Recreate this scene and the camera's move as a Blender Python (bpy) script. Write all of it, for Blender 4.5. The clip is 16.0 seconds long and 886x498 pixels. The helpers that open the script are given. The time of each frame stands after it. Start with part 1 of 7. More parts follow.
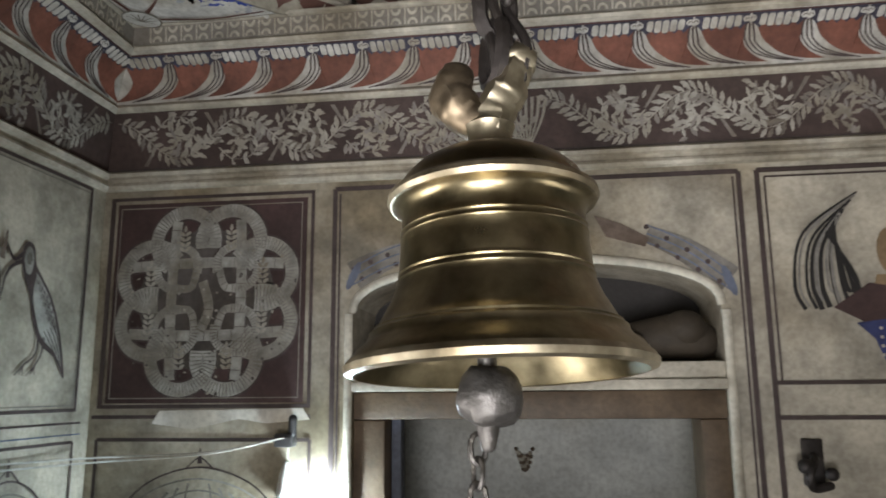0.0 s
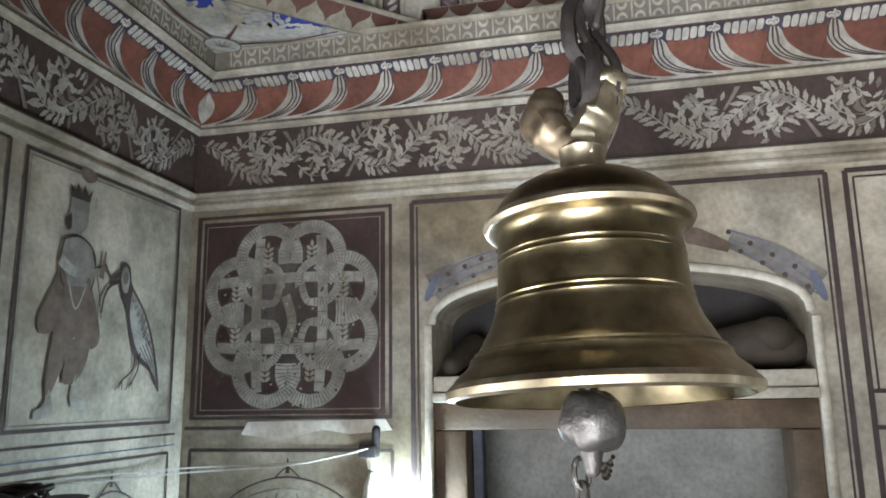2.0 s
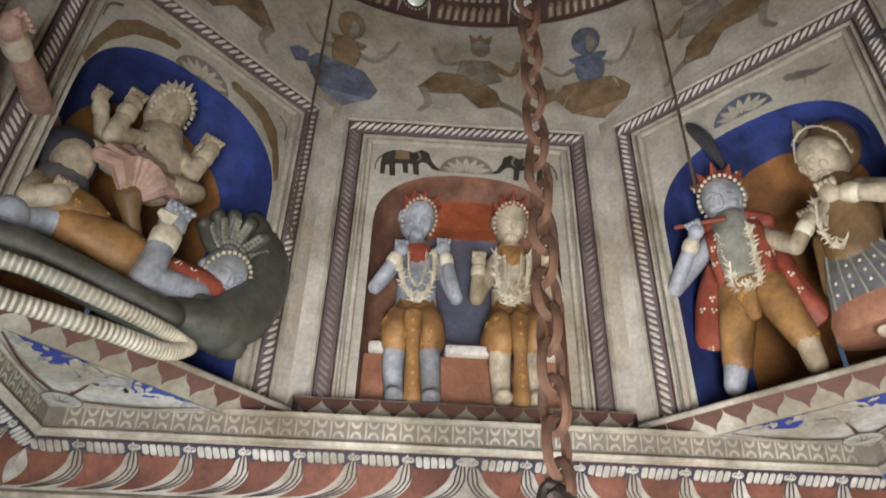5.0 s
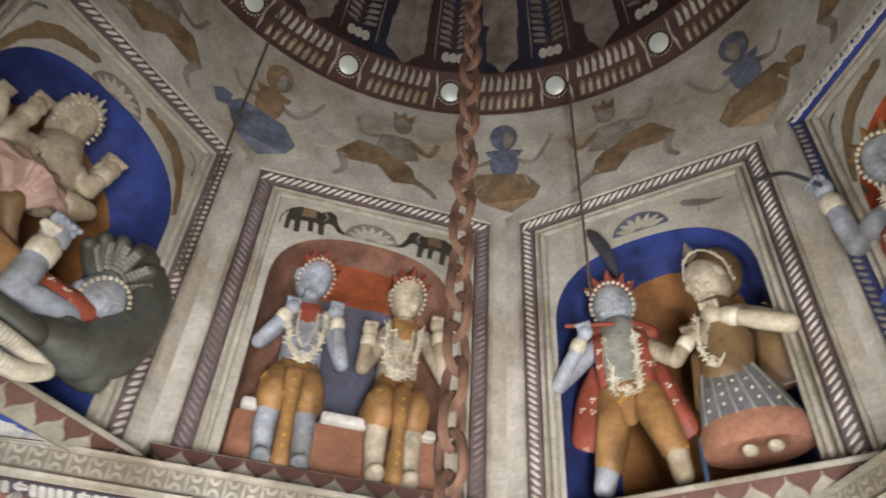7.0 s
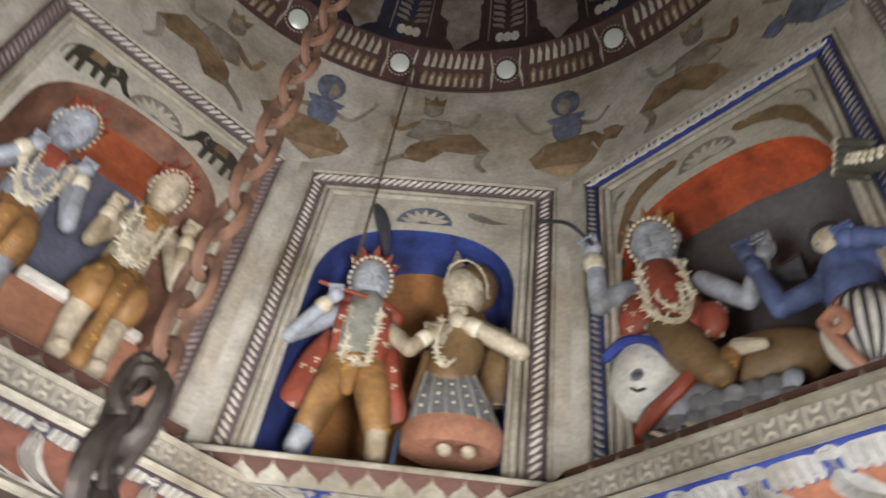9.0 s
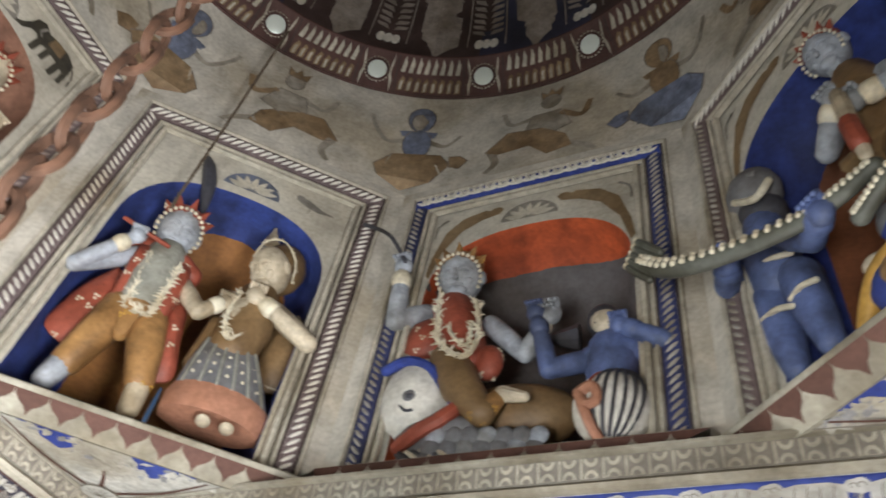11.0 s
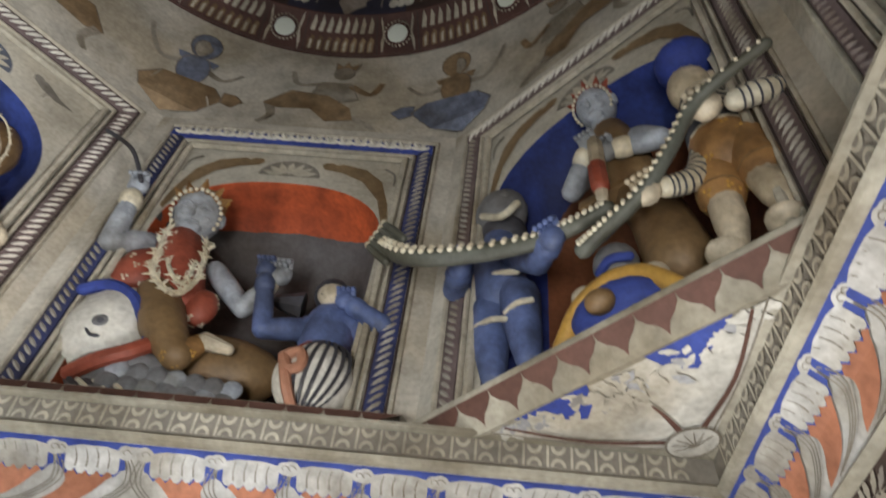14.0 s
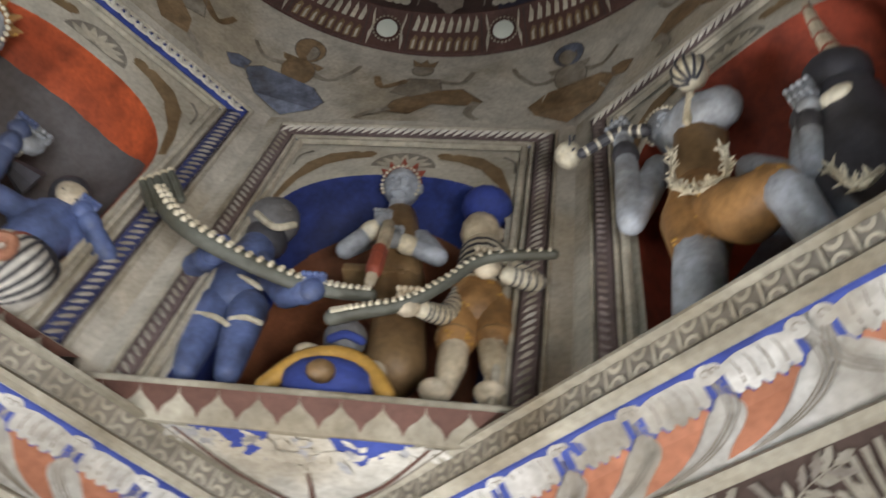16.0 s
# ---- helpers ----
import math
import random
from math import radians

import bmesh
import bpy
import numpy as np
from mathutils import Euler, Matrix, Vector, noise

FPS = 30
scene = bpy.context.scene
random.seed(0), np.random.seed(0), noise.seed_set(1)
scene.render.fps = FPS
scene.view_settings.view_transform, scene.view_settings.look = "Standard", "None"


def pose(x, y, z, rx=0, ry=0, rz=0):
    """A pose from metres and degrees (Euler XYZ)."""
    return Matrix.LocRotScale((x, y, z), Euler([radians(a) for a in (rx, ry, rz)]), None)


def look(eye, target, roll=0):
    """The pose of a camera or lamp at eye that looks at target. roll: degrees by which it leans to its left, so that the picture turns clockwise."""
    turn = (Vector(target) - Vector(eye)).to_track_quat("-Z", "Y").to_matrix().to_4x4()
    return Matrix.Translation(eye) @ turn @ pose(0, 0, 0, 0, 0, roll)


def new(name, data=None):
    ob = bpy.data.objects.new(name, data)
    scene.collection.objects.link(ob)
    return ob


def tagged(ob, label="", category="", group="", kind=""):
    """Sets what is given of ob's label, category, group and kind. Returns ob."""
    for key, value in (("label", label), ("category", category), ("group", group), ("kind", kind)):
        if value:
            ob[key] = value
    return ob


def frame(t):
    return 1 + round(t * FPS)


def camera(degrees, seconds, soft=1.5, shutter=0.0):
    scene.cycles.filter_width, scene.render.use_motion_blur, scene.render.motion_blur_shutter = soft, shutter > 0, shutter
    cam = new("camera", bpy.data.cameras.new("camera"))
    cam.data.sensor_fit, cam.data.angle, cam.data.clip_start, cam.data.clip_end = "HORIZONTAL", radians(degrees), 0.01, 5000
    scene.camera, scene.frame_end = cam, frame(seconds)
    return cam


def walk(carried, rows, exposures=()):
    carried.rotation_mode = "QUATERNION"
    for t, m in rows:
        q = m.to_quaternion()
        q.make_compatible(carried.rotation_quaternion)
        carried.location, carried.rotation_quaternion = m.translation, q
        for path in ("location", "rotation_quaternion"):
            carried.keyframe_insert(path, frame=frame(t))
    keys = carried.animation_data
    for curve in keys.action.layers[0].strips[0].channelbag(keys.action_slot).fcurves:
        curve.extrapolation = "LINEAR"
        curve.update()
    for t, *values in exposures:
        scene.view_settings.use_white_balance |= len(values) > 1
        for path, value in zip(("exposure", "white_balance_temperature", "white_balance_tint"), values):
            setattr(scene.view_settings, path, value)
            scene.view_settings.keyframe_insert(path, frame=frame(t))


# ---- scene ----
cam = camera(61.23, 16.0, soft=1.7, shutter=0.8)
# t, x, y, z, and the turn about x, y, z
ROWS = [
    (0.0, 0.0341, -0.7491, 1.6433, 100.700, 0.478, 7.845),
    (0.5, 0.0369, -0.7374, 1.6580, 100.496, 0.807, 10.267),
    (1.0, 0.0276, -0.7514, 1.6637, 100.642, 0.928, 12.317),
    (1.5, 0.0209, -0.7704, 1.6652, 100.665, 0.837, 13.069),
    (2.0, 0.0079, -0.7710, 1.6637, 100.981, 0.900, 13.052),
    (2.5, -0.0036, -0.7804, 1.6680, 104.084, 0.817, 10.214),
    (3.0, -0.0537, -0.7779, 1.7092, 110.181, 0.718, 5.557),
    (3.5, -0.1246, -0.7860, 1.8134, 116.643, 0.053, 1.054),
    (4.0, -0.1668, -0.7799, 1.8579, 120.934, -0.786, -1.404),
    (4.5, -0.1830, -0.7823, 1.8715, 123.879, -1.276, -2.947),
    (5.0, -0.1646, -0.7895, 1.8695, 126.160, -1.449, -3.532),
    (7.5, -0.1965, -0.6924, 1.8213, 134.596, -3.454, -21.156),
    (8.0, -0.1810, -0.6381, 1.8011, 135.213, -3.854, -27.288),
    (8.5, -0.1628, -0.6061, 1.7945, 135.122, -4.239, -35.369),
    (9.0, -0.1619, -0.5859, 1.7844, 135.669, -6.952, -45.095),
    (11.5, -0.2128, -0.6249, 1.7818, 138.409, -8.227, -72.918),
    (12.0, -0.1807, -0.6077, 1.7772, 139.518, -8.066, -80.615),
    (12.5, -0.1647, -0.5917, 1.7790, 141.293, -7.138, -89.123),
    (13.0, -0.1708, -0.5914, 1.7784, 142.980, -5.504, -94.708),
    (13.5, -0.1614, -0.6137, 1.7785, 142.837, -5.150, -93.618),
    (14.0, -0.1111, -0.6301, 1.7821, 140.282, -5.164, -91.657),
    (14.5, -0.0908, -0.5832, 1.7726, 138.585, -4.322, -98.369),
    (15.0, -0.1965, -0.4822, 1.7668, 139.210, -5.793, -111.406),
    (15.5, -0.2463, -0.3932, 1.7818, 140.540, -6.672, -123.099),
    (16.0, -0.2379, -0.4155, 1.7845, 143.508, -8.526, -132.519),
]
EXPOSURES = [(0.0, -1.45, 6350, 10), (1.0, -1.3, 6000, 9), (2.0, -0.98, 6000, 9), (2.5, -0.95, 6300, 11), (3.5, -0.5, 6450, 10), (5.2, -0.42, 6550, 11), (7.5, -0.22, 6550, 11), (8.5, -0.22, 6550, 11), (9.3, -0.25, 6500, 11), (11.3, -0.15, 6450, 8), (12.4, -0.12, 6500, 8), (13.5, -0.15, 6550, 8), (14.5, -0.25, 6450, 8), (15.2, -0.15, 6350, 9), (16.0, 0.08, 6450, 10)]
walk(cam, [(t, pose(x, y, z, rx, ry, rz)) for t, x, y, z, rx, ry, rz in ROWS], EXPOSURES)

# ---- light: daylight through the south doorway and west window, a lamp on the north wall, and an added east fill ----
world = bpy.data.worlds.new("sky")
scene.world = world
world.use_nodes = True
_sky = world.node_tree.nodes.new("ShaderNodeTexSky")
_sky.sky_type = "NISHITA"
_sky.sun_disc = False
_sky.sun_elevation = radians(40)
_sky.sun_rotation = radians(200)
world.node_tree.links.new(_sky.outputs[0], world.node_tree.nodes["Background"].inputs[0])
world.node_tree.nodes["Background"].inputs[1].default_value = 0.05


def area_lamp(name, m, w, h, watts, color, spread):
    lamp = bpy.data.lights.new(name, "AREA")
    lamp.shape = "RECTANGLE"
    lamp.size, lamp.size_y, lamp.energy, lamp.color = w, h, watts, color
    lamp.spread = radians(spread)  # beams narrowed by choice, so walls off their axis fall darker
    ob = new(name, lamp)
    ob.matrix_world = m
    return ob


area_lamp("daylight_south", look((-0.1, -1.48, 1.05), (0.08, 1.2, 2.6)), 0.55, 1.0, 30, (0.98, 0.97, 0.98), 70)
area_lamp("daylight_west", look((-1.48, -0.35, 0.8), (1.2, 0.2, 3.0)), 0.5, 1.0, 25, (1.0, 0.97, 0.95), 92)
# unseen fill lamp, added to brighten the south niche
area_lamp("fill_east", look((1.48, -0.2, 0.9), (0.1, -1.2, 3.2)), 0.6, 1.0, 15, (1.0, 0.97, 0.94), 100)

# ---- materials ----
MATS = {}


def mat(name, col, rough=0.75, var=0.25, scale=9.0, bump=0.25, metal=0.0, tint=None, fine=70.0, stain=0.35):
    """Painted plaster and the like: two scales of variation, stains and a fine relief."""
    if name in MATS:
        return MATS[name]
    m = bpy.data.materials.new(name)
    m.use_nodes = True
    nt = m.node_tree
    bs = nt.nodes["Principled BSDF"]
    co = nt.nodes.new("ShaderNodeTexCoord")
    n1 = nt.nodes.new("ShaderNodeTexNoise")
    n1.inputs["Scale"].default_value, n1.inputs["Detail"].default_value, n1.inputs["Roughness"].default_value = scale, 8, 0.62
    n2 = nt.nodes.new("ShaderNodeTexNoise")
    n2.inputs["Scale"].default_value, n2.inputs["Detail"].default_value = fine, 5
    n3 = nt.nodes.new("ShaderNodeTexNoise")
    n3.inputs["Scale"].default_value, n3.inputs["Detail"].default_value = scale * 0.3, 6
    for n in (n1, n2, n3):
        nt.links.new(co.outputs["Object"], n.inputs["Vector"])
    dark = [c * (1 - var) for c in col]
    lite = [min(1, c * (1 + var * 0.7)) for c in col]
    r1 = nt.nodes.new("ShaderNodeValToRGB")
    r1.color_ramp.elements[0].position, r1.color_ramp.elements[1].position = 0.33, 0.68
    r1.color_ramp.elements[0].color, r1.color_ramp.elements[1].color = (*dark, 1), (*lite, 1)
    nt.links.new(n1.outputs["Fac"], r1.inputs["Fac"])
    mx = nt.nodes.new("ShaderNodeMixRGB")
    mx.blend_type = "MULTIPLY"
    st = nt.nodes.new("ShaderNodeValToRGB")
    st.color_ramp.elements[0].position, st.color_ramp.elements[1].position = 0.36, 0.56
    k = 1 - stain
    t = tint or (k, k * 0.93, k * 0.82)
    st.color_ramp.elements[0].color, st.color_ramp.elements[1].color = (*t, 1), (1, 1, 1, 1)
    nt.links.new(n3.outputs["Fac"], st.inputs["Fac"])
    mx.inputs[0].default_value = 1
    nt.links.new(r1.outputs[0], mx.inputs[1])
    nt.links.new(st.outputs[0], mx.inputs[2])
    m2 = nt.nodes.new("ShaderNodeMixRGB")
    m2.blend_type = "MULTIPLY"
    m2.inputs[0].default_value = 0.55
    r2 = nt.nodes.new("ShaderNodeValToRGB")
    r2.color_ramp.elements[0].position, r2.color_ramp.elements[1].position = 0.3, 0.62
    r2.color_ramp.elements[0].color = (0.62, 0.6, 0.57, 1)
    nt.links.new(n2.outputs["Fac"], r2.inputs["Fac"])
    nt.links.new(mx.outputs[0], m2.inputs[1])
    nt.links.new(r2.outputs[0], m2.inputs[2])
    nt.links.new(m2.outputs[0], bs.inputs["Base Color"])
    bs.inputs["Roughness"].default_value, bs.inputs["Metallic"].default_value = rough, metal
    if bump:
        add = nt.nodes.new("ShaderNodeMath")
        add.operation = "ADD"
        nt.links.new(n1.outputs["Fac"], add.inputs[0])
        nt.links.new(n2.outputs["Fac"], add.inputs[1])
        bp = nt.nodes.new("ShaderNodeBump")
        bp.inputs["Strength"].default_value, bp.inputs["Distance"].default_value = bump, 0.006
        nt.links.new(add.outputs[0], bp.inputs["Height"])
        nt.links.new(bp.outputs[0], bs.inputs["Normal"])
    MATS[name] = m
    return m


PLASTER = mat("aged_plaster", (0.58, 0.545, 0.475), stain=0.25)
WALL = mat("wall_plaster", (0.45, 0.405, 0.32), scale=7, stain=0.5, var=0.45, tint=(0.52, 0.46, 0.36))
PANEL = mat("panel_plaster", (0.56, 0.525, 0.445), scale=6, stain=0.3)
CREAM = mat("cream_paint", (0.56, 0.515, 0.42), var=0.35, stain=0.45)
WHITE = mat("white_paint", (0.78, 0.75, 0.68), stain=0.25)
LEAF = mat("pale_leaf_paint", (0.39, 0.36, 0.305), scale=14, stain=0.3)
LEAF2 = mat("worn_leaf_paint", (0.27, 0.24, 0.21), scale=18, stain=0.4)
MAROON = mat("maroon_paint", (0.105, 0.05, 0.042), stain=0.4)
SCROLL = mat("dark_brown_paint", (0.085, 0.055, 0.047), stain=0.4)
BRICK = mat("brick_red_paint", (0.215, 0.080, 0.050), var=0.4, stain=0.5)
SCALLOP = mat("red_brown_paint", (0.13, 0.06, 0.045), stain=0.35)
LINE = mat("dark_line_paint", (0.075, 0.052, 0.048), stain=0.3)
PURPLE = mat("purple_brown_paint", (0.17, 0.125, 0.125), stain=0.35)
GREYLINE = mat("grey_paint", (0.27, 0.245, 0.21), stain=0.3)
BLUE = mat("ultramarine_paint", (0.045, 0.075, 0.33), scale=14, stain=0.3, tint=(0.6, 0.65, 0.8))
DEEPBLUE = mat("dark_blue_paint", (0.04, 0.05, 0.15), scale=14)
OCHRE = mat("faded_ochre_paint", (0.27, 0.185, 0.10), scale=16, stain=0.4)
SLATE = mat("slate_blue_paint", (0.15, 0.17, 0.235), scale=14)
FADED = mat("faded_grey_paint", (0.25, 0.23, 0.20), scale=20, stain=0.5)
SHELFSHADE = mat("shaded_shelf_plaster", (0.035, 0.030, 0.027), stain=0.4)
ELEPHANT = mat("dark_olive_paint", (0.055, 0.048, 0.034), scale=24, var=0.4, stain=0.3)
BLACK = mat("soot_black", (0.02, 0.017, 0.016), stain=0.2)
KNOTDARK = mat("knot_ground_paint", (0.10, 0.085, 0.075), scale=20, stain=0.4)
KNOT = mat("grey_knot_paint", (0.38, 0.365, 0.325), scale=22, var=0.35, stain=0.4)
WOOD = mat("old_dark_wood", (0.135, 0.092, 0.055), rough=0.6, scale=18, stain=0.4)
BEAKW = mat("gadroon_white_paint", (0.58, 0.57, 0.55), scale=16, stain=0.4)
BEAKC = mat("gadroon_cream_paint", (0.58, 0.55, 0.49), scale=16, stain=0.4)
LEDGE = mat("dirty_ledge_plaster", (0.40, 0.37, 0.30), scale=12, stain=0.4)
SOFFIT = mat("soffit_white_paint", (0.60, 0.58, 0.53), scale=14, stain=0.3)
SOFFIT2 = mat("soffit_worn_paint", (0.40, 0.40, 0.42), scale=18, stain=0.4)
DARKRED = mat("panel_maroon_paint", (0.075, 0.04, 0.036), scale=8, stain=0.45)
DRUM_O = mat("faded_drum_ochre", (0.30, 0.205, 0.115), scale=20, var=0.35, stain=0.35)
DRUM_F = mat("faded_drum_grey", (0.35, 0.315, 0.26), scale=20, var=0.3, stain=0.35)
DRUM_S = mat("faded_drum_blue", (0.17, 0.195, 0.275), scale=24, var=0.4, stain=0.35)
DRUM_L = mat("faded_drum_outline", (0.20, 0.165, 0.14), scale=26, var=0.4, stain=0.4)
UMBER = mat("umber_paint", (0.17, 0.125, 0.095), scale=20, stain=0.4)
STONE = mat("floor_stone", (0.20, 0.18, 0.155), rough=0.5, scale=6)
DOMEDARK = mat("dome_dark_paint", (0.075, 0.045, 0.04), scale=10, stain=0.4)
DOMEBLUE = mat("dome_indigo_paint", (0.04, 0.04, 0.075), scale=10, stain=0.4)
DOMELEAF = mat("dome_leaf_paint", (0.34, 0.29, 0.25), scale=18, stain=0.4)
BACKWALL = mat("pale_far_wall", (0.74, 0.74, 0.68), scale=4, stain=0.2)

# ---- mesh helpers ----


def finish(bm, name, mats, smooth=True, angle=40):
    me = bpy.data.meshes.new(name)
    bmesh.ops.recalc_face_normals(bm, faces=bm.faces)
    for f in bm.faces:
        f.smooth = smooth
    if smooth:
        for e in bm.edges:
            if len(e.link_faces) == 2 and e.calc_face_angle(0) > radians(angle):
                e.smooth = False
    bm.to_mesh(me)
    bm.free()
    for m in (mats if isinstance(mats, (list, tuple)) else [mats]):
        me.materials.append(m)
    return me


def thing(name, bm, mats, label, category, group="", kind="", m=None, smooth=True):
    ob = new(name, finish(bm, name, mats, smooth))
    if m is not None:
        ob.matrix_world = m
    return tagged(ob, label, category, group, kind)


def part(name, bm, mats, parent, label="", smooth=True, m=None):
    ob = new(name, finish(bm, name, mats, smooth) if isinstance(bm, bmesh.types.BMesh) else bm)
    ob.parent = parent
    if m is not None:
        ob.matrix_basis = m
    if label:
        ob["label"] = label
    return ob


def holder(name, label, category, group="", kind="", m=None):
    ob = new(name)
    ob.empty_display_size = 0.05
    if m is not None:
        ob.matrix_world = m
    return tagged(ob, label, category, group, kind)


def quad(bm, pts, mi=0):
    f = bm.faces.new([bm.verts.new(p) for p in pts])
    f.material_index = mi
    return f


def box(bm, x0, x1, y0, y1, z0, z1, mi=0, bevel=0.0):
    r = bmesh.ops.create_cube(bm, size=1, matrix=Matrix.LocRotScale(((x0 + x1) / 2, (y0 + y1) / 2, (z0 + z1) / 2), None, (x1 - x0, y1 - y0, z1 - z0)))
    fs = set(f for v in r["verts"] for f in v.link_faces)
    for f in fs:
        f.material_index = mi
    if bevel:
        es = list(set(e for v in r["verts"] for e in v.link_edges))
        b = bmesh.ops.bevel(bm, geom=es, offset=bevel, segments=2, affect="EDGES", profile=0.5)
        for f in b["faces"]:
            f.material_index = mi


def sweep(bm, rings, mi=0, closed=True, cap=False):
    """Joins rings of points (lists of equal length) into a skin."""
    vs = [[bm.verts.new(p) for p in r] for r in rings]
    n = len(vs[0])
    for a, b in zip(vs, vs[1:]):
        for i in range(n if closed else n - 1):
            j = (i + 1) % n
            bm.faces.new((a[i], a[j], b[j], b[i])).material_index = mi
    if cap:
        for r in (vs[0], vs[-1]):
            bm.faces.new(r).material_index = mi
    return vs


def lathe(bm, profile, seg=32, mi=0, m=None, cap=False):
    rings = [[(r * math.cos(2 * math.pi * i / seg), r * math.sin(2 * math.pi * i / seg), z) for i in range(seg)] for r, z in profile]
    if m is not None:
        rings = [[m @ Vector(p) for p in r] for r in rings]
    sweep(bm, rings, mi, True, cap)


def tube(bm, pts, radii, mi=0, seg=10, caps=True):
    """A tapered round limb along pts with rounded ends."""
    pts = [Vector(p) for p in pts]
    if not isinstance(radii, (list, tuple)):
        radii = [radii] * len(pts)
    rings = []
    n = len(pts)
    d0 = (pts[1] - pts[0]).normalized()
    ref = Vector((0, 0, 1)) if abs(d0.z) < 0.9 else Vector((0, 1, 0))
    side = d0.cross(ref).normalized()
    for i, p in enumerate(pts):
        d = (pts[min(i + 1, n - 1)] - pts[max(i - 1, 0)]).normalized()
        side = (side - d * side.dot(d)).normalized()
        up = side.cross(d)
        stations = [(0.0, 1.0)]
        if caps and i == 0:
            stations = [(-0.94, 0.34), (-0.7, 0.71), (-0.34, 0.94), (0, 1)]
        if caps and i == n - 1:
            stations = [(0, 1), (0.34, 0.94), (0.7, 0.71), (0.94, 0.34)]
        for o, k in stations:
            r = radii[i]
            rings.append([p + d * o * r + (side * math.cos(2 * math.pi * j / seg) + up * math.sin(2 * math.pi * j / seg)) * r * k for j in range(seg)])
    sweep(bm, rings, mi, True, True)


def ell(bm, c, r, mi=0, rot=None, u=14, v=9):
    """An ellipsoid."""
    r = r if isinstance(r, (list, tuple)) else (r, r, r)
    m = Matrix.LocRotScale(Vector(c), Euler([radians(a) for a in rot]) if rot else None, Vector(r))
    lo, hi = bm.verts.new(m @ Vector((0, 0, -1))), bm.verts.new(m @ Vector((0, 0, 1)))
    rows = []
    for i in range(1, v):
        a = math.pi * i / v
        s, z = math.sin(a), -math.cos(a)
        rows.append([bm.verts.new(m @ Vector((s * math.cos(2 * math.pi * k / u), s * math.sin(2 * math.pi * k / u), z))) for k in range(u)])
    for k in range(u):
        n = (k + 1) % u
        bm.faces.new((lo, rows[0][n], rows[0][k])).material_index = mi
        bm.faces.new((hi, rows[-1][k], rows[-1][n])).material_index = mi
        for a, b in zip(rows, rows[1:]):
            bm.faces.new((a[k], a[n], b[n], b[k])).material_index = mi


def cone(bm, a, b, r0, r1=0.0, mi=0, seg=6):
    a, b = Vector(a), Vector(b)
    q = (b - a).to_track_quat("Z", "Y")
    ring = [q @ Vector((math.cos(2 * math.pi * k / seg), math.sin(2 * math.pi * k / seg), 0)) for k in range(seg)]
    sweep(bm, [[a + p * r0 for p in ring], [b + p * max(r1, 0.0004) for p in ring]], mi, True, True)


def bez(pts, n=12):
    """Points along a smooth line through pts."""
    pts = [Vector(p) for p in pts]
    out = []
    for i in range(len(pts) - 1):
        p0, p1, p2, p3 = pts[max(i - 1, 0)], pts[i], pts[i + 1], pts[min(i + 2, len(pts) - 1)]
        for k in range(n):
            t = k / n
            out.append(0.5 * ((2 * p1) + (p2 - p0) * t + (2 * p0 - 5 * p1 + 4 * p2 - p3) * t * t + (3 * p1 - p0 - 3 * p2 + p3) * t ** 3))
    out.append(pts[-1])
    return out


LAYER = [0.0]


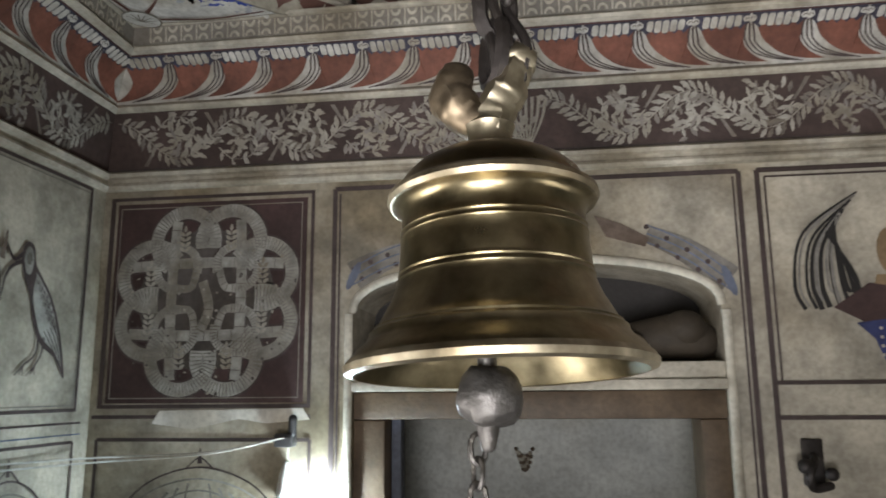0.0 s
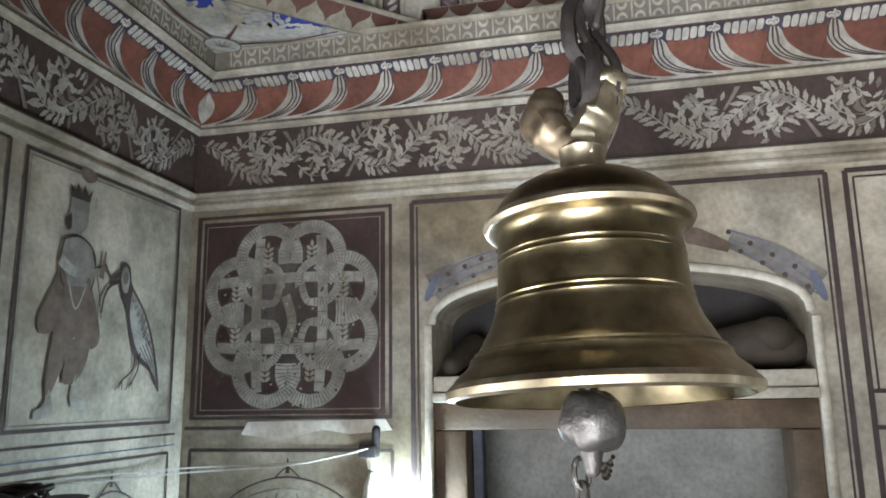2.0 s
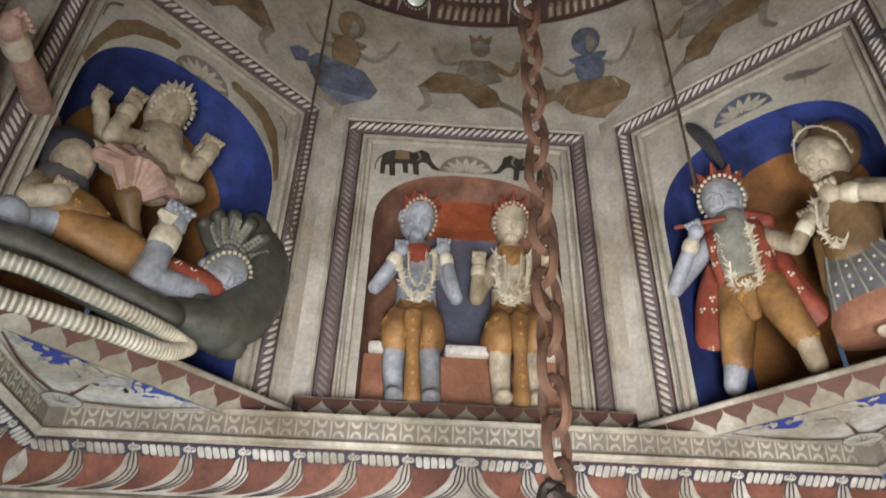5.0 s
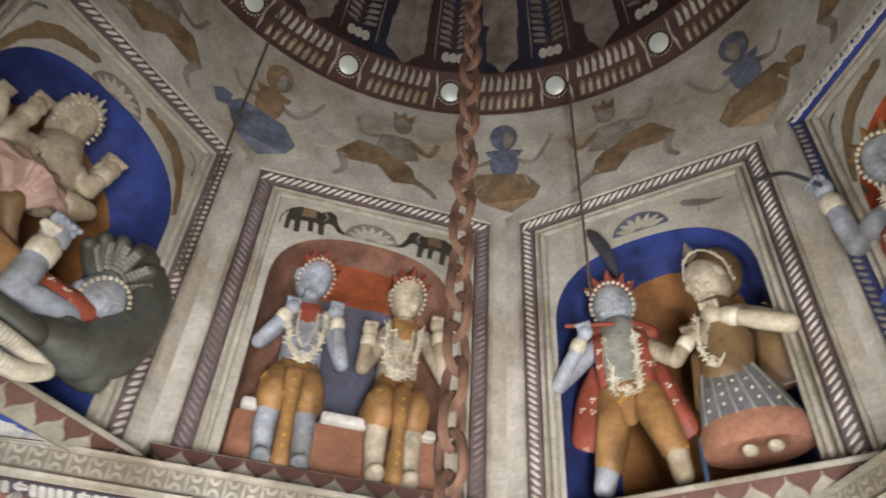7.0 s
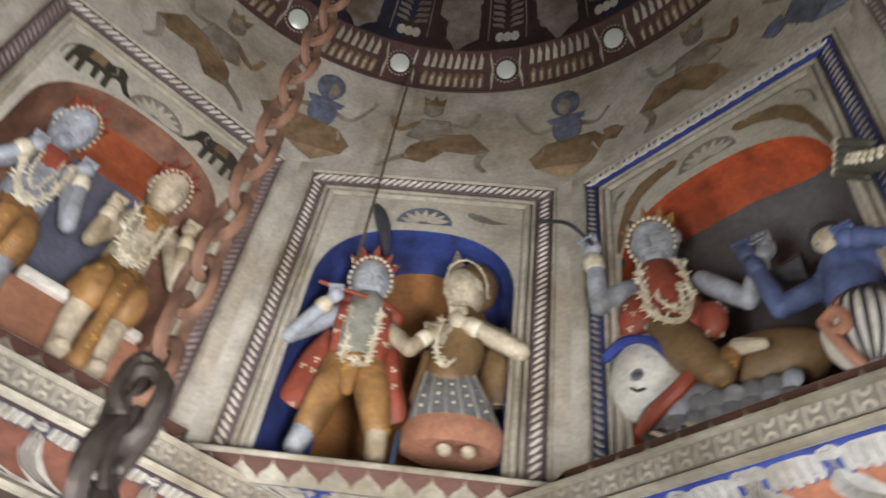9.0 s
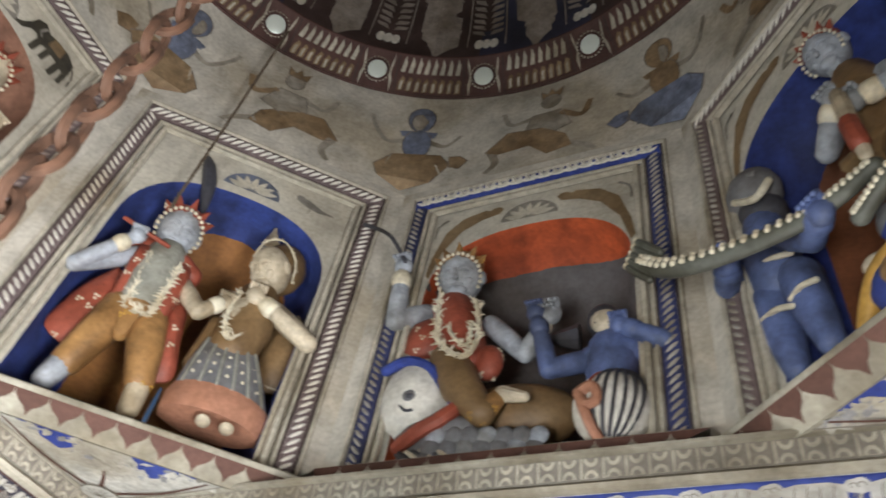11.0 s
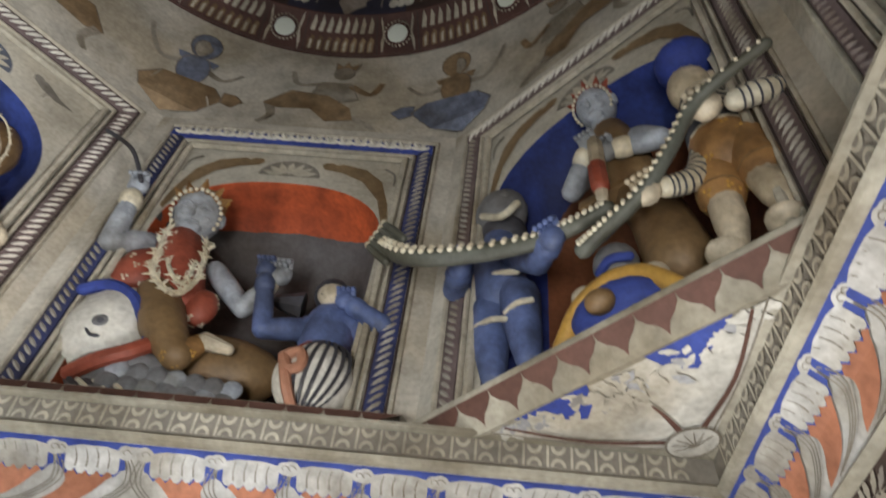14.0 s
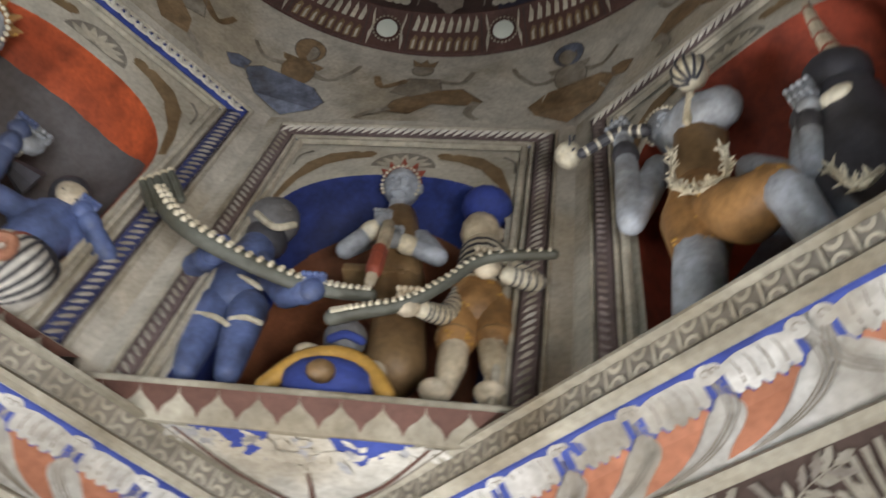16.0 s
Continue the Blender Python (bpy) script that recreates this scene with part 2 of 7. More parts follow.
class Paint:
    """Flat painted shapes on a surface given by at(u, v) -> point."""

    def __init__(self, at):
        self.bm, self.at, self.mats, self.d = bmesh.new(), at, [], 0.0
        self.n = 0
        LAYER[0] = 0.0

    def lay(self, n):
        self.d = LAYER[0] = 0.0012 * n

    def mi(self, m):
        if m not in self.mats:
            self.mats.append(m)
        return self.mats.index(m)

    def poly(self, pts, m):
        self.n += 1
        LAYER[0] = self.d + (self.n % 30) * 3e-5
        f = self.bm.faces.new([self.bm.verts.new(self.at(u, v)) for u, v in pts])
        f.material_index = self.mi(m)

    def rect(self, u0, u1, v0, v1, m):
        self.poly([(u0, v0), (u1, v0), (u1, v1), (u0, v1)], m)

    def border(self, u0, u1, v0, v1, w, m):
        self.rect(u0, u1, v0, v0 + w, m)
        self.rect(u0, u1, v1 - w, v1, m)
        self.rect(u0, u0 + w, v0 + w, v1 - w, m)
        self.rect(u1 - w, u1, v0 + w, v1 - w, m)

    def oval(self, u, v, a, b, m, rot=0.0, n=14, start=0.0, stop=360.0):
        c, s = math.cos(radians(rot)), math.sin(radians(rot))
        pts = []
        for i in range(n):
            t = radians(start + (stop - start) * i / (n if stop - start == 360 else n - 1))
            x, y = a * math.cos(t), b * math.sin(t)
            pts.append((u + c * x - s * y, v + s * x + c * y))
        self.poly(pts, m)

    def leaf(self, u, v, length, width, rot, m):
        c, s = math.cos(radians(rot)), math.sin(radians(rot))
        out = [(0, 0), (0.25, 0.42), (0.55, 0.5), (0.8, 0.3), (1, 0), (0.8, -0.24), (0.55, -0.38), (0.25, -0.3)]
        self.poly([(u + c * x * length - s * y * width, v + s * x * length + c * y * width) for x, y in out], m)

    def stroke(self, pts, w0, w1, m, n=6):
        line = bez([(p[0], p[1], 0) for p in pts], n)
        mi = self.mi(m)
        self.n += 1
        LAYER[0] = self.d + (self.n % 30) * 3e-5
        prev = None
        k = len(line)
        for i, p in enumerate(line):
            d = (line[min(i + 1, k - 1)] - line[max(i - 1, 0)]).normalized()
            w = (w0 + (w1 - w0) * i / (k - 1)) / 2
            a = self.bm.verts.new(self.at(p.x - d.y * w, p.y + d.x * w))
            b = self.bm.verts.new(self.at(p.x + d.y * w, p.y - d.x * w))
            if prev:
                self.bm.faces.new((prev[0], prev[1], b, a)).material_index = mi
            prev = (a, b)

    def done(self, name, parent, label=""):
        return part(name, self.bm, self.mats, parent, label, smooth=False)


def turned(deg):
    """Pose of a side of the room whose outward direction lies deg clockwise from north."""
    return pose(0, 0, 0, 0, 0, -deg)


SIDES = {"north": 0, "northeast": 45, "east": 90, "southeast": 135, "south": 180, "southwest": 225, "west": 270, "northwest": 315}
A = 1.241      # half width of the square room
OCT = 1.245    # apothem of the octagon above

# ---- the square room ----
bm = bmesh.new()
box(bm, -3.2, 3.2, -3.6, 3.6, -0.1, 0.0)
thing("floor", bm, STONE, "worn pale stone floor of the shrine", "floor", kind="structure")


def wall_with_opening(name, deg, o0, o1, z1, label):
    bm = bmesh.new()
    t = 0.26
    box(bm, -A - t, o0, A, A + t, 0, 2.745)
    box(bm, o1, A, A, A + t, 0, 2.745)
    box(bm, o0, o1, A, A + t, z1, 2.745)
    return thing(name, bm, WALL, label, "wall", kind="structure", m=turned(deg))


def arch_points(w, z0, zs, zt, n=24, power=2.4, skew=0.0):
    """From bottom left, over a flattened arch, to bottom right."""
    pts = [(-w, z0)]
    for i in range(n + 1):
        a = math.pi * (1 - i / n)
        c, s = math.cos(a), math.sin(a)
        pts.append((math.copysign(abs(c) ** (2 / power), c) * w, zs + (zt - zs) * abs(s) ** (2 / power)))
    pts.append((w, z0))
    return pts


# north wall with its door and the arched shelf above it
DL, DR = -0.487, 0.482
bm = bmesh.new()
T = 0.26
box(bm, -A - T, DL, A, A + T, 0, 2.745)
box(bm, DR, A, A, A + T, 0, 2.745)
shelf_arch = [(DL, 1.60)] + [(DL + (DR - DL) * (0.5 - 0.5 * math.cos(math.pi * i / 24)), 1.845 + 0.135 * math.sin(math.pi * i / 24) ** 0.8) for i in range(25)] + [(DR, 1.60)]
for (u0, v0), (u1, v1) in zip(shelf_arch[1:-1], shelf_arch[2:-1]):
    quad(bm, [(u0, A, v0), (u1, A, v1), (u1, A, 2.745), (u0, A, 2.745)])
    quad(bm, [(u0, A, v0), (u1, A, v1), (u1, A + T, v1), (u0, A + T, v0)])
# near-black shelf back: the recess's shade is put into its colour
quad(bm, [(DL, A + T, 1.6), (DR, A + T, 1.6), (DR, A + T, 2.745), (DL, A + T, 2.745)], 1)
wall_north = thing("wall_north", bm, [WALL, SHELFSHADE], "painted plaster wall with a doorway and an arched shelf", "wall", kind="structure", smooth=False)
wall_south = wall_with_opening("wall_south", 180, -0.7, 0.85, 2.05, "plain plaster wall with the daylit entrance")
wall_east = wall_with_opening("wall_east", 90, -0.7, 0.75, 2.05, "plain plaster wall with a wide opening")
wall_west = wall_with_opening("wall_west", 270, -0.7, 0.0, 1.45, "painted plaster wall with a low window opening")
# room behind the north door
bm = bmesh.new()
quad(bm, [(-1.6, 2.15, 0), (1.6, 2.15, 0), (1.6, 2.15, 2.4), (-1.6, 2.15, 2.4)])
quad(bm, [(-1.6, A + T, 2.4), (1.6, A + T, 2.4), (1.6, 2.15, 2.4), (-1.6, 2.15, 2.4)])
for s in (-1.6, 1.6):
    quad(bm, [(s, A + T, 0), (s, 2.15, 0), (s, 2.15, 2.4), (s, A + T, 2.4)])
thing("inner_wall", bm, BACKWALL, "pale whitewashed wall seen through the doorway", "wall", kind="structure", smooth=False)

# ---- cornice round the square ----
PROFILE = [(1.244, 2.225), (1.226, 2.229), (1.222, 2.238), (1.226, 2.247), (1.236, 2.251), (1.236, 2.262), (1.222, 2.266), (1.219, 2.276), (1.228, 2.284), (1.240, 2.288),
           (1.212, 2.458), (1.200, 2.461), (1.194, 2.470), (1.200, 2.480), (1.208, 2.483),
           (1.196, 2.510), (1.180, 2.540), (1.155, 2.570), (1.122, 2.598), (1.106, 2.601), (1.100, 2.609), (1.106, 2.617), (1.112, 2.619), (1.106, 2.671), (1.090, 2.674), (1.090, 2.682), (1.30, 2.684)]


def on_profile(i0, i1):
    """Maps v in 0..1 along a run of the cornice profile to (distance, height)."""
    pts = [Vector(p) for p in PROFILE[i0:i1 + 1]]
    lens = [(b - a).length for a, b in zip(pts, pts[1:])]
    total = sum(lens)

    def f(v):
        s = min(max(v, 0), 1) * total
        for k, l in enumerate(lens):
            if s <= l or k == len(lens) - 1:
                return pts[k] + (pts[k + 1] - pts[k]) * (s / l)
            s -= l
    return f


SCROLL_RUN, BEAK_RUN, EGG_RUN = on_profile(9, 10), on_profile(14, 18), on_profile(22, 23)


def band(run, proud, p=None):
    def at(u, v):
        r, z = run(v)
        e = 0.01
        r2, z2 = run(min(v + e, 1)) if v < 0.99 else run(v)
        r1, z1 = run(max(v - e, 0))
        d = Vector((r2 - r1, z2 - z1)).normalized()
        k = proud + LAYER[0]
        return (min(max(u, -r), r), r - d.y * k, z + d.x * k)
    return at


def acanthus_scroll(p, u0, u1, flip, rng):
    """A winding vine between u0 and u1 with a curling branch in each hollow and jagged leaves along both."""
    H = 0.172
    L = u1 - u0
    n = max(2, round(L / 0.19))
    step = L / n
    mid = H / 2

    def vine(x):
        return mid + 0.056 * math.cos(math.pi * (x - u0) / step)

    def spray(pts, size, every):
        line = bez([(a, b, 0) for a, b in pts], 6)
        side = 1
        for i in range(2, len(line) - 1, every):
            d = line[i + 1] - line[i - 1]
            a = math.degrees(math.atan2(d.y, d.x))
            for q in (side, -side):
                leaf_scaled(p, line[i].x, line[i].y, size * rng.uniform(0.75, 1.25), size * rng.uniform(0.36, 0.5), a + q * rng.uniform(35, 62), H, LEAF if rng.random() < 0.75 else LEAF2)
            side = -side
        leaf_scaled(p, line[-1].x, line[-1].y, size * 0.9, size * 0.5, a, H, LEAF)

    main = [(u0 + step * 0.25 * k, vine(u0 + step * 0.25 * k)) for k in range(4 * n + 1)]
    if flip < 0:
        main = main[::-1]
    p.stroke([(a, b / H) for a, b in main], 0.006, 0.006, LEAF, 4)
    spray(main, 0.037, 2)
    for i in range(n):
        c = u0 + (i + 0.5) * step
        up = -1 if i % 2 == 0 else 1
        cx = c + 0.5 * step * flip
        if not u0 < cx < u1:
            continue
        cy = mid + (0.020 if i % 2 == 0 else -0.020) * flip
        for k in range(16):
            a, r = rng.uniform(0, 360), rng.uniform(0.022, 0.070)
            x, y = cx + r * 1.15 * math.cos(radians(a)), cy + r * 0.85 * math.sin(radians(a))
            if 0.014 < y < H - 0.014:
                leaf_scaled(p, x, y, rng.uniform(0.022, 0.036), rng.uniform(0.011, 0.017), a + rng.uniform(20, 80) * up, H, LEAF if rng.random() < 0.6 else LEAF2)
        curl = []
        for k in range(9):
            t = k / 8
            ang = radians(190 + 400 * t) * up
            r = 0.058 * (1 - t) + 0.012
            curl.append((cx + r * math.cos(ang) * flip, min(max(cy + r * 0.8 * math.sin(ang), 0.01), H - 0.01)))
        p.stroke([(a, b / H) for a, b in curl], 0.006, 0.003, LEAF, 4)
        spray(curl, 0.032, 4)
        p.oval(cx, cy / H, 0.011, 0.011 / H, LEAF, n=9)
        # slanted bud stem
        p.stroke([(c - 0.012 * flip, (mid + 0.075 * up) / H), (c + 0.006 * flip, (mid + 0.045 * up) / H), (c + 0.026 * flip, (mid + 0.015 * up) / H)], 0.013, 0.007, LEAF2, 3)


def leaf_scaled(p, x, y, length, width, rot, H, m):
    c, s = math.cos(radians(rot)), math.sin(radians(rot))
    out = [(0, 0), (0.18, 0.3), (0.3, 0.24), (0.45, 0.55), (0.6, 0.36), (0.75, 0.42), (1, 0.05), (0.75, -0.2), (0.5, -0.4), (0.25, -0.26)]
    pts = []
    for a, b in out:
        px, py = x + c * a * length - s * b * width, y + s * a * length + c * b * width
        pts.append((px, min(max(py, 0.004), H - 0.004) / H if H < 0.9 else py))
    p.poly(pts, m)


BEAK_H = 0.122


def beak(p, u, w, flip, blue, rng):
    """One curling gadroon of the cove: a striped stem sweeping down under a claw of red, and a row of hanging white teeth."""
    def at(x, f):
        return (u - flip * x * w, -0.020 + f * 0.140)
    ink = BLUE if blue else INK
    white = BEAKW if blue else BEAKC
    n = 5
    bulge = 0.10 if blue else 0.02
    low = 0.58 if blue else 0.73
    wide = 0.14 if blue else 0.11
    # red claw between two stems
    p.lay(1)
    left = [(0.17, low), (0.22 + wide * 0.6, 0.48), (0.33 + wide, 0.31), (0.55 + wide, 0.16), (0.84 + wide * 0.7, 0.075), (1.16, 0.04)]
    right = [(1.40 if not blue else 1.25, 0.03), (1.18 - bulge * 0.4, 0.15), (1.02 - bulge, 0.32), (0.97 - bulge, 0.47), (1.0 - bulge * 0.4, low + 0.03)]
    claw = bez([(a, b, 0) for a, b in left], 3) + bez([(a, b, 0) for a, b in right], 3)
    p.poly([at(q.x, q.y) for q in claw], ORANGE if blue else BRICK)
    # dark ground of the teeth, scalloped below
    p.lay(2)
    edge = []
    for k in range(2 * n + 1):
        x = 0.12 + 0.84 * k / (2 * n)
        edge.append(at(x, low - 0.03 + (0.055 if k % 2 == 0 else -0.035) + 0.03 * abs(x - 0.54)))
    p.poly([at(0.06, 0.985), at(0.06, low + 0.06)] + edge + [at(1.02, low + 0.06), at(1.02, 0.985)], ink)
    p.lay(3)
    tw = 0.70 * w / n
    if blue:
        # one ribbed white block with a rounded tip under each rib
        block = [at(0.14, 0.90)]
        for k in range(n):
            x = 0.14 + 0.76 * k / n
            d = 0.05 * math.sin(math.pi * (k + 0.5) / n) + rng.uniform(-0.012, 0.012)
            block += [at(x + 0.004, 0.635 - d), at(x + 0.045, 0.585 - d), at(x + 0.105, 0.585 - d), at(x + 0.148, 0.635 - d)]
        block += [at(0.90, 0.90), at(0.70, 0.945), at(0.34, 0.945)]
        p.poly(block, white)
        p.lay(4)
        for k in range(1, n):
            x = 0.14 + 0.76 * k / n
            p.stroke([at(x + 0.02, 0.91), at(x - 0.012, 0.78), at(x, 0.64)], 0.0016, 0.0040, GREYLINE, 3)
        p.lay(3)
    for k in range(0 if blue else n):
        x = 0.19 + 0.70 * (k + 0.5) / n
        d = 0.19 + 0.04 * math.sin(math.pi * (k + 0.5) / n) + rng.uniform(-0.015, 0.015)
        a, b = at(x, 0.95 - d / 2)
        hw, hh, lean = tw * 0.43, d * 0.075, -flip * 0.10 + rng.uniform(-0.04, 0.04)
        tooth = []
        for g in range(16):
            c, q = math.cos(g * math.pi / 8), math.sin(g * math.pi / 8)
            tooth.append((math.copysign(abs(c) ** 0.55, c) * hw, math.copysign(abs(q) ** 0.55, q) * hh))
        p.poly([(a + x1 + lean * y1, b + y1) for x1, y1 in tooth], white)
    # stripes on the stem
    for o in ((0.02, 0.09, 0.15) if blue else (0.0, 0.085, 0.17)):
        q = [at(o * 0.6 - 0.02, 0.80), at(o - bulge - 0.02, 0.58), at(o + 0.02 - bulge * 0.8, 0.40), at(o * 1.2 + 0.15, 0.22), at(o * 1.3 + 0.42, 0.10), at(o * 1.4 + 0.78, 0.03 - 0.12 * o)]
        p.stroke(q, 0.0028 if blue else 0.0052, 0.0026, GREYLINE if blue else LINE, 5)
    # volutes on both ends of the teeth
    for x, r in ((0.06, 0.0175 if blue else 0.0115), (0.97, 0.0145 if blue else 0.0095)):
        p.lay(3)
        a, b = at(x, 0.88)
        p.oval(a, b, r, r * 0.85, white, n=14)
        p.lay(4)
        p.stroke([(a + r * 0.62 * (1 - 0.18 * k) * math.cos(1.1 * k), b + r * 0.52 * (1 - 0.18 * k) * math.sin(1.1 * k)) for k in range(5)], 0.0022, 0.0016, GREYLINE if blue else LINE, 3)


INK = mat("dark_slate_ground", (0.055, 0.05, 0.075), scale=14, stain=0.4)
ORANGE = mat("orange_paint", (0.46, 0.185, 0.105), stain=0.3)
CORNICES = {}


def cornice(name, deg, blue, rng):
    bm = bmesh.new()
    rings = []
    for s in (-1, 1):
        rings.append([(s * r, r, z) for r, z in PROFILE])
    vs = sweep(bm, rings, 0, closed=False)
    for f in bm.faces:
        mz = sum(v.co.z for v in f.verts) / 4
        my = sum(v.co.y for v in f.verts) / 4
        if 2.29 < mz < 2.455:
            f.material_index = 1
        elif 2.485 < mz < 2.59:
            f.material_index = 4
        elif 2.622 < mz < 2.668:
            f.material_index = 3
    ob = thing(name, bm, [LEDGE if blue else CREAM, SCROLL, BLUE if blue else MAROON, GREYLINE, BEAKW if blue else BEAKC], "moulded plaster cornice with painted friezes", "cornice", kind="structure", m=turned(deg))
    p = Paint(band(SCROLL_RUN, 0.003))
    acanthus_scroll(p, -1.2, -0.06, 1, rng)
    acanthus_scroll(p, 0.06, 1.2, -1, rng)
    p.rect(-1.2, 1.2, 0.0, 0.03, LINE)
    # central vase
    for k in range(-3, 4):
        p.stroke([(0.004 * k, 0.12), (0.014 * k, 0.5), (0.018 * k, 0.9 - 0.03 * abs(k))], 0.004, 0.010, LEAF)
    p.done("scroll_frieze", ob, "pale leafy scrolls painted on a dark brown band")
    cove = band(BEAK_RUN, 0.0025)
    p = Paint(lambda u, v: cove(u, min(max(0.17 + v / 0.147, 0.0), 1.0)))
    w = 0.1425
    p.rect(-1.12, 1.12, 0.945 * BEAK_H, 0.995 * BEAK_H, BLUE if blue else MAROON)
    for i in range(8):
        u = 0.01 + i * w
        if u + w * 0.8 < 1.17:
            beak(p, -u, w, 1, blue, rng)
            beak(p, u, w, -1, blue, rng)
    p.done("gadroon_frieze", ob, "curling white striped leaves on brick red")
    # egg and dart
    p = Paint(band(EGG_RUN, 0.003))
    n = 46
    for i in range(n):
        u = -1.06 + 2.12 * (i + 0.5) / n
        p.rect(u - 0.0205, u - 0.0155, 0.08, 0.95, CREAM)
        p.oval(u + 0.0025, 0.93, 0.0150, 0.36, CREAM, n=10, start=180, stop=360)
        p.oval(u + 0.0025, 0.10, 0.0150, 0.36, CREAM, n=10, start=0, stop=180)
        p.lay(1)
        p.oval(u + 0.0025, 0.93, 0.0085, 0.20, GREYLINE, n=8, start=180, stop=360)
        p.oval(u + 0.0025, 0.10, 0.0085, 0.20, GREYLINE, n=8, start=0, stop=180)
        p.lay(0)
    p.done("egg_band", ob, "small cream egg and dart band")
    CORNICES[name] = ob
    return ob


_rng = random.Random(4)
cornice("cornice_north", 0, False, _rng)
cornice("cornice_east", 90, True, _rng)
cornice("cornice_south", 180, True, _rng)
cornice("cornice_west", 270, False, _rng)

# ---- octagon: ledge, corner soffits and niche walls ----
LIP = 1.18


def ledge(name, deg, diagonal):
    half = LIP * math.tan(radians(22.5))
    back = OCT + 0.03
    bm = bmesh.new()
    t = math.tan(radians(22.5))
    if diagonal:
        prof = [(back, 2.737), (LIP + 0.006, 2.737), (LIP, 2.731), (LIP, 2.724), (1.184, 2.718), (1.236, 2.671), (1.26, 2.676)]
    else:
        prof = [(back, 2.772), (LIP + 0.006, 2.772), (LIP, 2.768), (LIP, 2.766), (LIP - 0.001, 2.764), (LIP - 0.005, 2.702), (1.09, 2.681)]
    sweep(bm, [[(s * r * t, r, z) for r, z in prof] for s in (-1, 1)], 0, closed=False, cap=True)
    ob = thing(name, bm, LEDGE, "plaster ledge with a red scalloped edge under the niche", "ledge", kind="structure", m=turned(deg))
    a, b = Vector(prof[4]), Vector(prof[5])
    d = (b - a).normalized()
    nrm = Vector((d.y, -d.x))
    if nrm.x > 0:
        nrm = -nrm
    ln = (b - a).length

    def at(u, v):
        q = a + d * v + nrm * 0.003
        return (u, q.x, q.y)
    p = Paint(at)
    n = 12
    w = 2 * a.x * t / n
    hgt = min(ln * 0.9, 0.061)
    for i in range(n):
        u = -a.x * t + (i + 0.5) * w
        p.poly([(u - w / 2, 0.0), (u + w / 2, 0.0), (u + w * 0.47, hgt * 0.24), (u + w * 0.33, hgt * 0.46), (u + w * 0.14, hgt * 0.64), (u + w * 0.05, hgt * 0.82), (u, hgt), (u - w * 0.05, hgt * 0.82), (u - w * 0.14, hgt * 0.64), (u - w * 0.33, hgt * 0.46), (u - w * 0.47, hgt * 0.24)], SCALLOP)
    p.done("scallop_edge", ob, "row of red-brown painted scallops")
    return ob


def soffit(name, deg):
    """Triangular painted underside between a corner of the square and the octagon."""
    bm = bmesh.new()
    c = 1.09 * math.sqrt(2)
    base = 1.236
    h = c - base
    vs = [bm.verts.new(q) for q in ((-h - 0.03, base, 2.674), (h + 0.03, base, 2.674), (0, c + 0.06, 2.674))]
    bm.faces.new(vs)
    top = [bm.verts.new((v.co.x, v.co.y, 2.72)) for v in vs]
    bm.faces.new(top)
    for i in range(3):
        bm.faces.new((vs[i], vs[(i + 1) % 3], top[(i + 1) % 3], top[i]))
    ob = thing(name, bm, SOFFIT, "white triangular soffit painted with blue leaves", "soffit", kind="structure", m=turned(deg), smooth=False)
    p = Paint(lambda u, v: (u, v, 2.6715 - LAYER[0]))
    rng = random.Random(name)
    # two ragged patches of blue ground, the rest white acanthus
    for s in (-1, 1):
        p.poly([(s * h * 0.74, base + 0.006), (s * 0.06, base + 0.006), (s * 0.075, base + 0.050), (s * 0.115, base + 0.085), (s * h * 0.46, base + 0.068), (s * h * 0.62, base + 0.034)], BLUE)
    p.lay(1)
    for k in range(120):
        x = rng.uniform(-h * 0.86, h * 0.86)
        y = base + rng.uniform(0.0, 0.105) * (1 - abs(x) / h) + 0.003
        if 0.10 < abs(x) < 0.17 and rng.random() < 0.72:
            continue
        leaf_scaled(p, x, y, rng.uniform(0.025, 0.05), rng.uniform(0.016, 0.026), rng.uniform(25, 155), 1.0, SOFFIT if rng.random() < 0.85 else SOFFIT2)
    p.lay(2)
    for s in (-1, 1):
        p.stroke([(s * (h - 0.05), base + 0.012), (s * h * 0.5, base + h * 0.46), (s * 0.035, c - 0.075)], 0.006, 0.011, SCALLOP, 4)
        p.stroke([(s * (h - 0.02), base + 0.006), (s * h * 0.5, base + h * 0.5), (s * 0.012, c - 0.03)], 0.004, 0.004, GREYLINE, 4)
    p.stroke([(0.0, base + 0.12), (0.002, base + 0.16), (0, c - 0.09)], 0.004, 0.013, SCALLOP, 4)
    p.oval(0, c - 0.05, 0.055, 0.045, GREYLINE, n=18)
    p.lay(3)
    p.oval(0, c - 0.05, 0.050, 0.040, SOFFIT, n=18)
    p.lay(4)
    for k in range(7):
        p.stroke([(0, c - 0.04), (0.044 * math.sin(radians(-75 + 25 * k)), c - 0.04 - 0.042 * math.cos(radians(-75 + 25 * k)))], 0.004, 0.002, GREYLINE, 2)
    p.done("leaf_painting", ob, "blue leaves and brown ribs on white")


